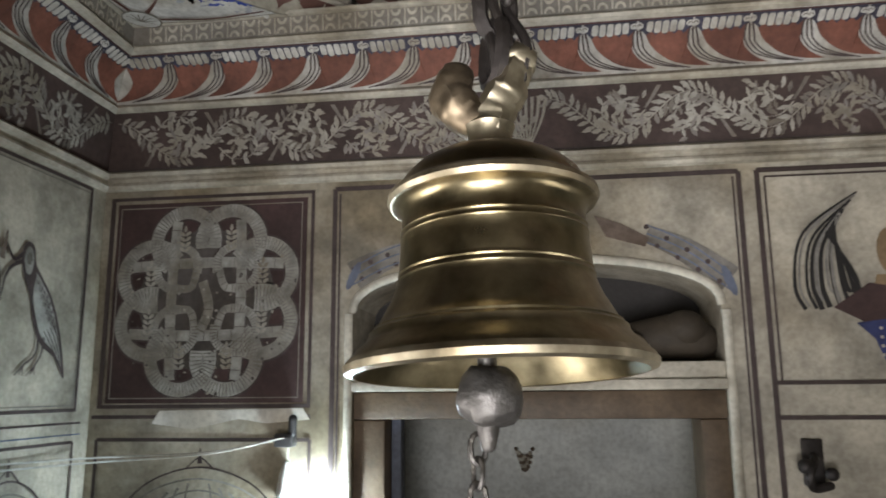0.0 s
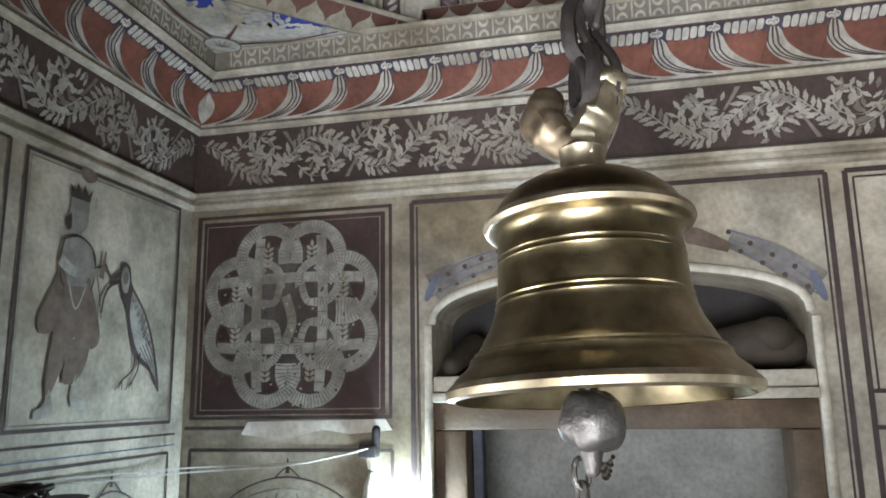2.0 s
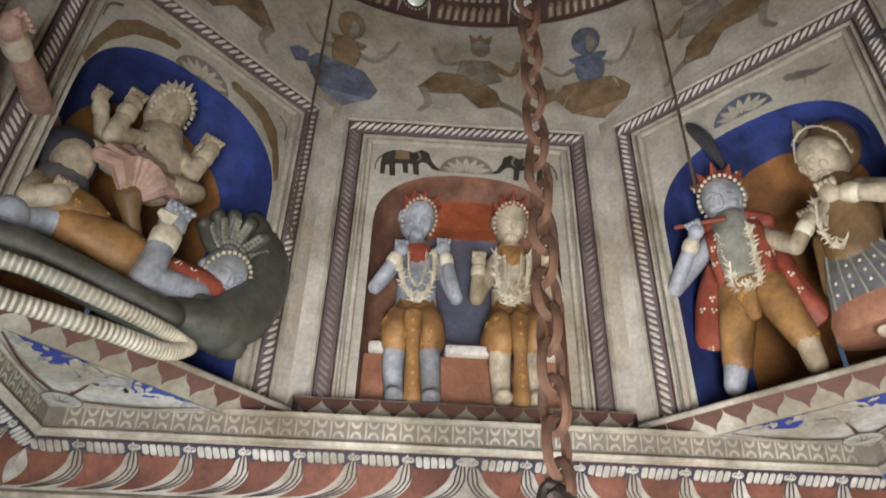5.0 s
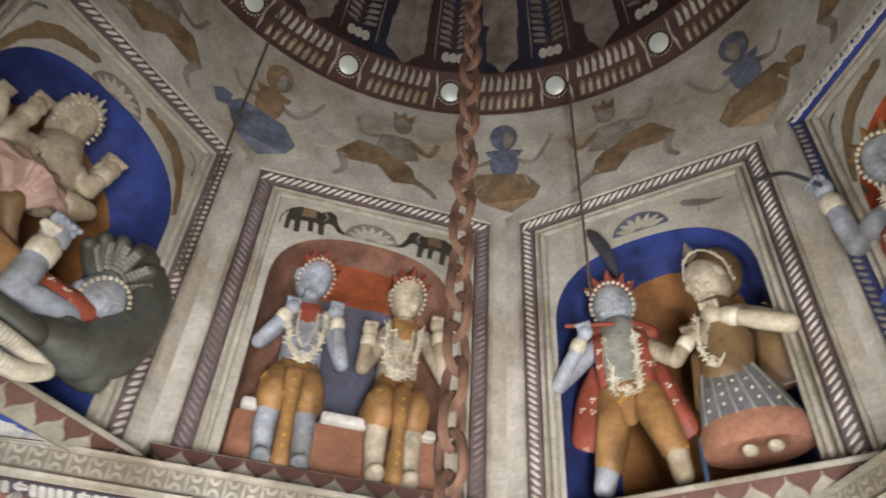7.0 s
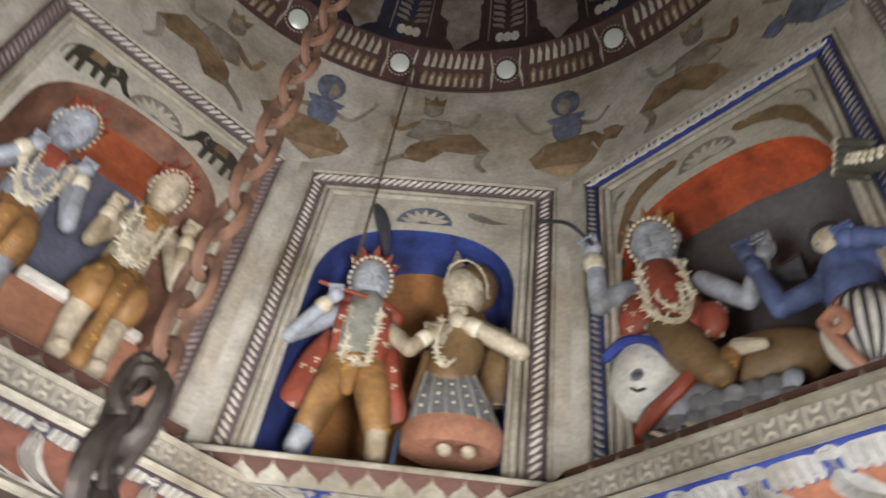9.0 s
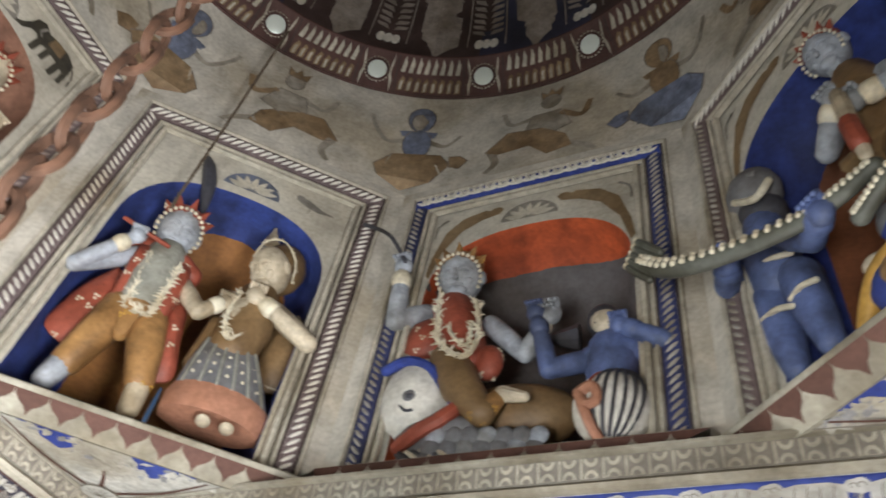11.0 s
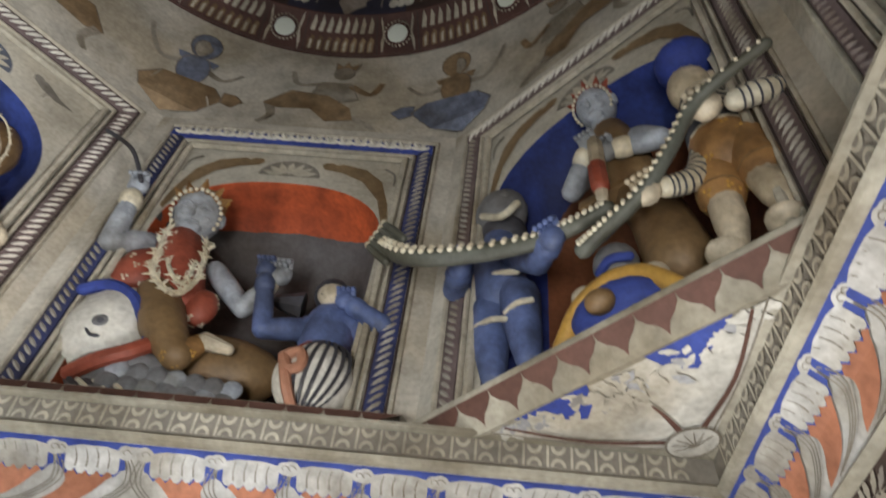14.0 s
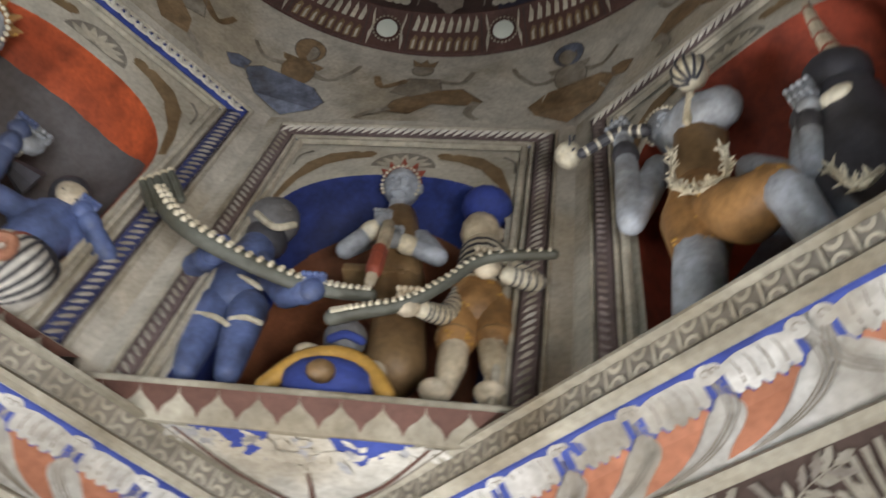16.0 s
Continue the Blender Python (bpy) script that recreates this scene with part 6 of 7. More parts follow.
def striped_tube(bm, pts, r, m1, m2, n=8, every=2, seg=8, band_w=0.22):
    line = bez(pts, n)
    radii = r if isinstance(r, (list, tuple)) else [r] * len(line)
    if len(radii) != len(line):
        radii = [radii[0] + (radii[-1] - radii[0]) * i / (len(line) - 1) for i in range(len(line))]
    tube(bm, line, radii, m1, seg)
    for i in range(1, len(line) - 1, every):
        d = (line[i + 1] - line[i - 1]).normalized()
        k = radii[i]
        tube(bm, [line[i] - d * k * band_w, line[i] + d * k * band_w], k * 1.035, m2, seg, caps=False)


# two seated figures on a red bench
bench = holder("bench", "brick red plaster bench with white cushions in a niche", "bench")
bm = bmesh.new()
box(bm, -0.315, 0.315, 1.30, 1.45, 2.738, 2.985, 0, 0.012)
part("seat_block", bm, BRICKPINK, bench)
# added slab standing in for orange-red paint on the niche back
bm = bmesh.new()
slab_pts = [(-0.125, 3.535), (0.0, 3.53), (0.125, 3.535), (0.135, 3.60), (0.10, 3.665), (0.0, 3.688), (-0.10, 3.665), (-0.135, 3.60)]
vs = [[bm.verts.new((a, yy, b)) for a, b in slab_pts] for yy in (1.350, 1.44)]
for ring in vs:
    bm.faces.new(ring)
for k in range(8):
    bm.faces.new((vs[0][k], vs[0][(k + 1) % 8], vs[1][(k + 1) % 8], vs[1][k]))
part("painted_back_slab", bm, mat("orange_red_paint", (0.50, 0.13, 0.05), scale=16, stain=0.3), bench, "orange-red painted patch of the niche back, built as a slab", smooth=False)
for u0, u1 in ((-0.30, -0.20), (-0.06, 0.09), (0.22, 0.30)):
    bm = bmesh.new()
    box(bm, u0, u1, 1.285, 1.44, 2.986, 3.02, 0, 0.01)
    part("cushion", bm, WHITE, bench, "white cushion")


def seated(deg, skin, hd, tor, arms_, knees, legs, skirt, gar, crown, label, vest, legm):
    bm = bmesh.new()
    head(bm, hd, 0.061, 0.083, skin, crown, turn=22 if skin == B_ else 6)
    a, b = V3(tor[0]), V3(tor[1])
    tube(bm, [a, a.lerp(b, 0.5), b], [0.052, 0.066, 0.070], skin, 14)
    slab(bm, [(a.x - 0.040, a.z + 0.005), (a.x + 0.040, a.z + 0.005), (a.x + 0.036, a.z - 0.06), (a.x + 0.002, a.z - 0.115), (a.x - 0.036, a.z - 0.06)], a.y - 0.052, 0.03, vest, 0.012)
    for s in arms_:
        arm(bm, s, 0.026, skin)
    garland(bm, [(q[0], q[1] - 0.012, q[2]) for q in gar], 0.0155, W_, 3, 7)
    garland(bm, [(q[0] * 0.5 + a.x * 0.5, q[1] - 0.010, q[2] * 0.7 + a.z * 0.3 - 0.02) for q in gar], 0.006, W_, 4, 5)
    for k, l in zip(knees, legs):
        ell(bm, k, (0.052, 0.07, 0.088), O_)
        tube(bm, [V3(k) + V3((0, 0.06, 0.01)), b], [0.06, 0.07], O_)
        tube(bm, [V3(k) + V3((0, 0.005, -0.03)), V3(l[0]), V3(l[1])], [0.036, 0.034, 0.028], legm)
        ell(bm, V3(l[1]) + V3((0, -0.025, -0.012)), (0.03, 0.055, 0.022), legm)
    tube(bm, [V3(skirt[0]), V3(skirt[0]).lerp(V3(skirt[1]), 0.5), V3(skirt[1])], [0.030, 0.020, 0.028], O_)
    for i in range(7):
        q = V3(skirt[0]).lerp(V3(skirt[1]), 0.1 + 0.13 * i)
        ell(bm, q + V3((0, -0.024, 0)), 0.005, Y_, u=6, v=4)
    return statue("seated_statue", deg, bm, label)


seated(0, B_, (-0.170, 1.310, 3.530), [(-0.163, 1.340, 3.403), (-0.156, 1.340, 3.172)], [[(-0.225, 1.330, 3.367), (-0.293, 1.270, 3.207), (-0.224, 1.250, 3.334)], [(-0.096, 1.330, 3.391), (-0.030, 1.270, 3.180), (-0.072, 1.250, 3.349)]],
       [(-0.211, 1.260, 3.033), (-0.114, 1.260, 3.039)], [[(-0.218, 1.255, 2.922), (-0.208, 1.255, 2.817)], [(-0.107, 1.255, 2.928), (-0.099, 1.255, 2.815)]], [(-0.165, 1.190, 3.055), (-0.154, 1.215, 2.797)],
       [(-0.221, 1.290, 3.363), (-0.206, 1.270, 3.230), (-0.154, 1.260, 3.149), (-0.108, 1.270, 3.237), (-0.101, 1.290, 3.371)], R_, "pale blue seated statue with ivory garland and ochre skirt", R_, B_)
seated(0, C_, (0.163, 1.310, 3.534), [(0.165, 1.340, 3.416), (0.163, 1.340, 3.183)], [[(0.114, 1.330, 3.381), (0.040, 1.270, 3.185), (0.044, 1.250, 3.301)], [(0.245, 1.330, 3.390), (0.309, 1.270, 3.202), (0.272, 1.250, 3.378)]],
       [(0.114, 1.260, 3.042), (0.214, 1.260, 3.044)], [[(0.108, 1.255, 2.931), (0.112, 1.255, 2.827)], [(0.214, 1.255, 2.937), (0.214, 1.255, 2.825)]], [(0.164, 1.190, 3.063), (0.166, 1.215, 2.807)],
       [(0.105, 1.290, 3.369), (0.111, 1.270, 3.229), (0.147, 1.260, 3.155), (0.202, 1.270, 3.235), (0.222, 1.290, 3.377)], R_, "cream seated statue with ivory garland and ochre skirt", O_, C_)

bm = bmesh.new()
head(bm, (-0.143, 1.290, 3.451), 0.068, 0.084, B_, R_, turn=12)
tube(bm, [(-0.136, 1.300, 3.341), (-0.130, 1.290, 3.209), (-0.132, 1.300, 3.111)], [0.062, 0.073, 0.066], Z_, 14)
for q in range(9):
    ell(bm, V3((-0.123, 1.262, 3.282)).lerp(V3((-0.120, 1.250, 3.099)), q / 8), 0.006, G_, u=6, v=4)
slab(bm, [(-0.215, 3.335), (-0.165, 3.325), (-0.168, 3.20), (-0.175, 3.10), (-0.205, 3.11), (-0.215, 3.22)], 1.262, 0.03, R_)
slab(bm, [(-0.085, 3.325), (-0.045, 3.305), (-0.035, 3.20), (-0.045, 3.09), (-0.075, 3.09), (-0.078, 3.21)], 1.262, 0.03, R_)
slab(bm, [(-0.240, 3.25), (-0.195, 3.20), (-0.200, 3.06), (-0.215, 2.945), (-0.318, 2.975), (-0.318, 3.06), (-0.290, 3.16)], 1.300, 0.025, R_, 0.03)
slab(bm, [(-0.055, 3.22), (-0.010, 3.21), (0.022, 3.08), (0.050, 2.960), (-0.020, 2.935), (-0.045, 3.02)], 1.310, 0.025, R_, 0.03)
garland(bm, [(-0.166, 1.250, 3.303), (-0.154, 1.235, 3.184), (-0.151, 1.240, 3.096), (-0.117, 1.235, 3.072), (-0.079, 1.240, 3.086), (-0.073, 1.235, 3.171), (-0.074, 1.250, 3.287)], 0.0135, W_, 5, 8)
arm(bm, [(-0.213, 1.300, 3.313), (-0.335, 1.250, 3.163), (-0.232, 1.220, 3.301)], 0.027, B_)
arm(bm, [(-0.053, 1.300, 3.263), (0.035, 1.250, 3.155), (0.081, 1.250, 3.210)], 0.027, C_)
tube(bm, [(-0.276, 1.200, 3.346), (-0.133, 1.230, 3.328)], 0.007, R_, 8)
tube(bm, [(-0.224, 1.310, 3.355), (-0.179, 1.300, 3.368)], [0.036, 0.029], R_, 10)
tube(bm, [(-0.047, 1.310, 3.315), (-0.085, 1.300, 3.346)], [0.036, 0.029], R_, 10)
tube(bm, [(-0.168, 1.300, 3.102), (-0.187, 1.280, 2.979), (-0.212, 1.290, 2.887)], [0.058, 0.050, 0.042], O_, 12)
tube(bm, [(-0.080, 1.300, 3.090), (-0.045, 1.280, 2.980), (-0.022, 1.290, 2.902)], [0.058, 0.050, 0.041], O_, 12)
slab(bm, [(-0.160, 3.12), (-0.090, 3.115), (-0.098, 3.05), (-0.108, 2.985), (-0.138, 2.985), (-0.150, 3.05)], 1.236, 0.03, O_, 0.008)
tube(bm, [(-0.215, 1.290, 2.885), (-0.233, 1.290, 2.818)], [0.036, 0.031], B_, 10)
tube(bm, [(-0.019, 1.290, 2.900), (-0.010, 1.290, 2.813)], [0.033, 0.029], C_, 10)
line = bez([(-0.179, 1.240, 3.772), (-0.139, 1.250, 3.685), (-0.106, 1.280, 3.547)], 5)
tube(bm, line, [0.004 + 0.022 * math.sin(math.pi * min(1, (i + 1) / len(line))) for i in range(len(line))], X_, 8)
statue("standing_statue", 45, bm, "pale blue standing statue with red coat, ochre trousers and garland")

bm = bmesh.new()
head(bm, (0.172, 1.280, 3.430), 0.064, 0.082, C_, None, False, turn=-48)
garland(bm, [(0.105, 1.255, 3.44), (0.125, 1.235, 3.505), (0.180, 1.225, 3.520), (0.235, 1.245, 3.475), (0.250, 1.265, 3.40)], 0.0055, W_, 15)
ell(bm, (0.200, 1.325, 3.490), (0.082, 0.068, 0.104), K_)
cone(bm, (0.136, 1.310, 3.569), (0.127, 1.300, 3.637), 0.029, 0.003, C_, 8)
tube(bm, [(0.175, 1.310, 3.317), (0.174, 1.300, 3.200), (0.164, 1.310, 3.106)], [0.066, 0.084, 0.073], K_, 14)
ell(bm, (0.163, 1.265, 3.207), (0.062, 0.044, 0.073), C_)
garland(bm, [(0.120, 1.250, 3.279), (0.114, 1.240, 3.166), (0.149, 1.240, 3.096), (0.206, 1.250, 3.199)], 0.013, W_, 6)
arm(bm, [(0.235, 1.290, 3.286), (0.363, 1.220, 3.162), (0.183, 1.220, 3.255)], 0.031, C_)
slab(bm, [(0.245, 3.335), (0.31, 3.325), (0.365, 3.27), (0.392, 3.17), (0.372, 3.07), (0.31, 3.045), (0.25, 3.10)], 1.345, 0.03, K_, 0.035)
garland(bm, [(0.30, 1.33, 3.045), (0.37, 1.325, 3.06), (0.395, 1.325, 3.16), (0.37, 1.325, 3.265), (0.31, 1.325, 3.33)], 0.004, C_, 16)
tube(bm, [(0.093, 1.320, 3.185), (0.072, 1.330, 3.034)], [0.029, 0.022], K_, 8)
a, b = V3((0.164, 1.310, 3.106)), V3((0.194, 1.310, 2.936))
c, d = V3((0.196, 1.310, 2.898)), V3((0.191, 1.310, 2.851))
seg = 20
rings = []
for q, r in ((a, 0.080), (a.lerp(b, 0.5), 0.109), (b, 0.131)):
    rings.append([(q.x + r * math.cos(2 * math.pi * j / seg) * (1 + 0.05 * (j % 2)), q.y + 0.6 * r * math.sin(2 * math.pi * j / seg), q.z) for j in range(seg)])
sweep(bm, rings, G_, True, True)
rings = []
for q, r in ((b, 0.133), (c, 0.146), (d, 0.138)):
    rings.append([(q.x + r * math.cos(2 * math.pi * j / seg) * (1 + 0.04 * (j % 2)), q.y + 0.6 * r * math.sin(2 * math.pi * j / seg), max(q.z, 2.738)) for j in range(seg)])
sweep(bm, rings, H_, True, True)
for s in (-1, 1):
    ell(bm, d + V3((s * 0.032 + 0.02, -0.075, -0.030)), (0.020, 0.032, 0.010), C_)
for k in range(6):
    f = (k - 2.5) / 2.9
    tube(bm, [q + V3((r * f, -0.62 * r * math.sqrt(1 - f * f), 0)) for q, r in ((a, 0.082), (a.lerp(b, 0.5), 0.111), (b, 0.133))], 0.004, Z_, 6)
for k in range(5):
    for q in range(4):
        ell(bm, a.lerp(b, 0.15 + q * 0.22) + V3(((k - 2) * 0.03 * (1 + q * 0.18), -0.62 * (0.080 + q * 0.018) * math.sqrt(max(0.05, 1 - ((k - 2) / 2.6) ** 2)), 0)), 0.005, W_, u=6, v=4)
statue("standing_statue", 45, bm, "cream standing statue in brown veil, grey skirt and pink hem")

bm = bmesh.new()
head(bm, (-0.208, 1.250, 3.473), 0.070, 0.078, B_, O_, turn=10)
tube(bm, [(-0.225, 1.280, 3.353), (-0.188, 1.270, 3.237), (-0.151, 1.280, 3.139)], [0.066, 0.075, 0.066], R_, 14)
garland(bm, [(-0.251, 1.220, 3.362), (-0.229, 1.200, 3.237), (-0.211, 1.200, 3.159), (-0.127, 1.190, 3.082), (-0.094, 1.200, 3.139), (-0.105, 1.210, 3.250), (-0.126, 1.220, 3.320)], 0.015, W_, 8, 6)
garland(bm, [(-0.229, 1.220, 3.334), (-0.184, 1.200, 3.196), (-0.118, 1.190, 3.121), (-0.120, 1.210, 3.225)], 0.011, W_, 9)
arm(bm, [(-0.326, 1.280, 3.363), (-0.389, 1.220, 3.296), (-0.383, 1.180, 3.476)], 0.033, B_)
arm(bm, [(-0.093, 1.280, 3.270), (0.021, 1.280, 3.138), (0.087, 1.240, 3.210)], 0.028, B_)
line = bez([(-0.363, 1.150, 3.486), (-0.440, 1.130, 3.616), (-0.566, 1.140, 3.724)], 5)
tube(bm, line, 0.007, X_, 8)
slab(bm, [(-0.345, 3.315), (-0.265, 3.33), (-0.245, 3.25), (-0.255, 3.185), (-0.35, 3.175), (-0.375, 3.24)], 1.262, 0.03, R_, 0.025)
ell(bm, (-0.082, 1.270, 3.117), (0.043, 0.036, 0.059), R_)
tube(bm, [(-0.199, 1.270, 3.130), (-0.123, 1.220, 2.992), (-0.061, 1.220, 2.910)], [0.066, 0.056, 0.039], K_, 12)
tube(bm, [(-0.061, 1.220, 2.910), (-0.031, 1.230, 2.951)], [0.036, 0.026], O_, 10)
tube(bm, [(-0.011, 1.230, 2.968), (0.045, 1.240, 2.958)], [0.023, 0.015], C_, 8)
statue("rider_statue", 90, bm, "pale blue rider statue with red vest seated on a fish")
bm = bmesh.new()
hx = V3((-0.282, 1.270, 3.021))
ell(bm, hx, (0.112, 0.072, 0.134), I_, (0, 12, 0), u=20, v=14)
tube(bm, bez([(-0.375, 1.220, 3.099), (-0.308, 1.215, 3.118), (-0.223, 1.215, 3.072), (-0.144, 1.220, 2.956)], 5), 0.016, U_, 8)
tube(bm, bez([(-0.294, 1.240, 2.848), (-0.219, 1.200, 2.861), (-0.161, 1.200, 2.892), (-0.123, 1.230, 2.956)], 5), 0.020, R_, 8)
ell(bm, (-0.273, 1.205, 2.985), (0.021, 0.011, 0.018), G_, u=10, v=6)
ell(bm, (-0.267, 1.196, 2.977), (0.010, 0.007, 0.008), X_, u=8, v=5)
tube(bm, bez([(-0.302, 1.212, 2.965), (-0.278, 1.204, 2.937), (-0.255, 1.202, 2.933)], 4), 0.004, X_, 6)
ell(bm, (-0.186, 1.300, 2.880), (0.156, 0.092, 0.069), G_)
ell(bm, (-0.033, 1.360, 2.983), (0.197, 0.092, 0.098), K_)
for r in range(4):
    for k in range(7):
        q = V3((-0.176, 1.215, 2.851)) + V3((k * 0.043 - r * 0.010, 0.012 * k * 0.6, -r * 0.036))
        if q.z > 2.76:
            ell(bm, q, (0.028, 0.011, 0.028), G_ if (k + r) % 3 else B_, u=10, v=6)
for k in range(6):
    tube(bm, bez([V3((-0.276, 1.235, 2.817)) + V3((k * 0.020, -0.01, 0)), V3((-0.236, 1.225, 2.785)) + V3((k * 0.020, -0.012, 0)), V3((-0.221, 1.235, 2.758)) + V3((k * 0.018, 0, 0))], 4), 0.007, W_ if k % 2 else X_, 6)
statue("fish_statue", 90, bm, "white fish statue with blue ridge, red jaw and grey scales")
bm = bmesh.new()
ell(bm, (0.241, 1.290, 3.220), (0.049, 0.049, 0.052), X_)
ell(bm, (0.247, 1.262, 3.197), (0.039, 0.026, 0.039), C_)
for k in range(3):
    tube(bm, [V3((0.225, 1.246, 3.209)) + V3((0, 0, -k * 0.014)), V3((0.266, 1.246, 3.204)) + V3((0, 0, -k * 0.014))], 0.0035, X_, 6)
tube(bm, [(0.208, 1.310, 3.103), (0.262, 1.300, 3.106), (0.326, 1.310, 3.130)], [0.046, 0.066, 0.046], D_, 12)
tube(bm, [(0.259, 1.310, 3.119), (0.253, 1.300, 3.011)], [0.072, 0.066], D_, 12)
arm(bm, [(0.194, 1.300, 3.102), (0.099, 1.260, 3.054), (0.069, 1.220, 3.211)], 0.028, D_, D_)
arm(bm, [(0.322, 1.300, 3.153), (0.398, 1.240, 3.084), (0.308, 1.230, 3.137)], 0.028, D_, D_)
hand(bm, (0.100, 1.240, 3.236), 0.033, B_)
cone(bm, (0.158, 1.340, 3.222), (0.077, 1.330, 3.225), 0.043, 0.016, X_, 8)
statue("demon_statue", 90, bm, "strong blue figure statue rising from a striped shell")
bm = bmesh.new()
sc = V3((0.267, 1.240, 2.887))
ell(bm, sc, (0.095, 0.072, 0.102), I_, (0, -8, 0), u=20, v=12)
for k in range(7):
    f = (k - 2) / 4.6
    pts = []
    for j in range(9):
        g = -1.1 + 2.2 * j / 8
        x = math.sin(f * 1.2) * math.cos(g) * 1.03
        y = -math.cos(f * 1.2) * math.cos(g) * 1.03
        pts.append(sc + V3((x * 0.095 + math.sin(g) * 0.012, y * 0.072, math.sin(g) * 0.103)))
    tube(bm, pts, 0.005, X_ if k else R_, 6)
tube(bm, bez([(0.205, 1.170, 2.893), (0.240, 1.165, 2.906), (0.251, 1.165, 2.867), (0.224, 1.165, 2.854), (0.205, 1.170, 2.893), (0.230, 1.170, 2.813), (0.249, 1.200, 2.774)], 5), 0.013, H_, 8)
statue("shell_statue", 90, bm, "white striped shell with orange lip")

bm = bmesh.new()
ell(bm, (-0.316, 1.275, 3.420), (0.078, 0.066, 0.084), G_)
ell(bm, (-0.318, 1.290, 3.350), (0.066, 0.060, 0.060), X_)
tube(bm, bez([(-0.338, 1.225, 3.385), (-0.264, 1.218, 3.316), (-0.222, 1.230, 3.348)], 4), 0.010, W_, 8)
for q in ((-0.339, 1.225, 3.422), (-0.272, 1.230, 3.427)):
    ell(bm, q, (0.019, 0.010, 0.013), G_, u=10, v=6)
tube(bm, [(-0.323, 1.290, 3.353), (-0.320, 1.280, 3.202), (-0.304, 1.280, 3.090)], [0.044, 0.065, 0.065], D_, 14)
tube(bm, [(-0.329, 1.280, 3.056), (-0.332, 1.280, 2.946), (-0.322, 1.280, 2.847)], [0.053, 0.043, 0.030], D_, 12)
tube(bm, [(-0.251, 1.280, 3.057), (-0.240, 1.280, 2.955), (-0.222, 1.280, 2.850)], [0.050, 0.043, 0.030], D_, 12)
tube(bm, bez([(-0.340, 1.235, 3.119), (-0.281, 1.225, 3.112), (-0.224, 1.240, 3.092)], 4), 0.007, W_, 6)
tube(bm, bez([(-0.343, 1.240, 2.988), (-0.296, 1.235, 2.977), (-0.256, 1.240, 2.957)], 4), 0.007, W_, 6)
tube(bm, bez([(-0.256, 1.240, 2.977), (-0.220, 1.235, 2.981), (-0.183, 1.240, 2.971)], 4), 0.007, W_, 6)
arm(bm, [(-0.380, 1.270, 3.243), (-0.408, 1.220, 3.139), (-0.336, 1.160, 3.106)], 0.033, D_, D_)
arm(bm, [(-0.282, 1.270, 3.228), (-0.133, 1.200, 3.021), (-0.061, 1.150, 2.987)], 0.030, D_, D_)
statue("demon_statue", 135, bm, "strong blue standing statue with a dark mask holding a snake")
bm = bmesh.new()
head(bm, (0.012, 1.280, 3.638), 0.055, 0.062, B_, R_)
tube(bm, [(0.028, 1.310, 3.510), (0.058, 1.300, 3.362), (0.076, 1.310, 3.254)], [0.050, 0.059, 0.062], K_, 14)
arm(bm, [(-0.010, 1.290, 3.421), (-0.059, 1.240, 3.264), (0.011, 1.210, 3.333)], 0.027, B_)
arm(bm, [(0.110, 1.290, 3.392), (0.178, 1.250, 3.268), (0.083, 1.210, 3.269)], 0.027, B_)
tube(bm, [(0.052, 1.180, 3.293), (0.059, 1.170, 3.161), (0.060, 1.170, 3.054)], [0.018, 0.019, 0.013], C_, 8)
tube(bm, [(0.057, 1.168, 3.169), (0.061, 1.166, 3.094)], 0.021, R_, 8)
tube(bm, [(0.071, 1.320, 3.266), (0.095, 1.340, 3.136), (0.123, 1.340, 2.964)], [0.068, 0.065, 0.074], K_, 12)
box(bm, -0.06, 0.10, 1.26, 1.36, V3((0.100, 1.300, 3.239)).z - 0.03, V3((0.100, 1.300, 3.239)).z, K_, 0.006)
statue("seated_statue", 135, bm, "pale blue statue with red crown above a brown mount")
bm = bmesh.new()
ell(bm, (0.271, 1.260, 3.397), (0.053, 0.053, 0.065), C_)
ell(bm, (0.278, 1.250, 3.503), (0.071, 0.068, 0.053), U_)
ell(bm, (0.322, 1.270, 3.408), (0.015, 0.015, 0.024), C_, u=8, v=6)
striped_tube(bm, [(0.285, 1.280, 3.330), (0.292, 1.270, 3.223), (0.293, 1.275, 3.164)], [0.059, 0.068], W_, X_, 4, 1, 14, 0.08)
tube(bm, [(0.290, 1.280, 3.170), (0.297, 1.275, 3.092)], [0.068, 0.074], O_, 14)
tube(bm, [(0.268, 1.270, 3.083), (0.260, 1.265, 2.991)], [0.053, 0.047], O_, 12)
tube(bm, [(0.333, 1.270, 3.090), (0.351, 1.265, 3.000)], [0.053, 0.047], O_, 12)
for q in ((0.260, 1.265, 2.991), (0.351, 1.265, 3.000)):
    tube(bm, [V3(q) + V3((0, 0, 0.012)), V3(q) + V3((0, 0, -0.012))], [0.047, 0.043], O_, 12)
    tube(bm, [V3(q) + V3((0, 0, -0.001)), V3(q) + V3((0, 0, -0.004))], 0.048, K_, 12, caps=False)
tube(bm, [(0.262, 1.265, 2.969), (0.263, 1.260, 2.898), (0.259, 1.270, 2.846)], [0.034, 0.033, 0.022], C_, 12)
tube(bm, [(0.344, 1.265, 2.978), (0.357, 1.260, 2.909), (0.372, 1.270, 2.855)], [0.034, 0.033, 0.022], C_, 12)
ell(bm, (0.243, 1.245, 2.813), (0.036, 0.038, 0.016), C_)
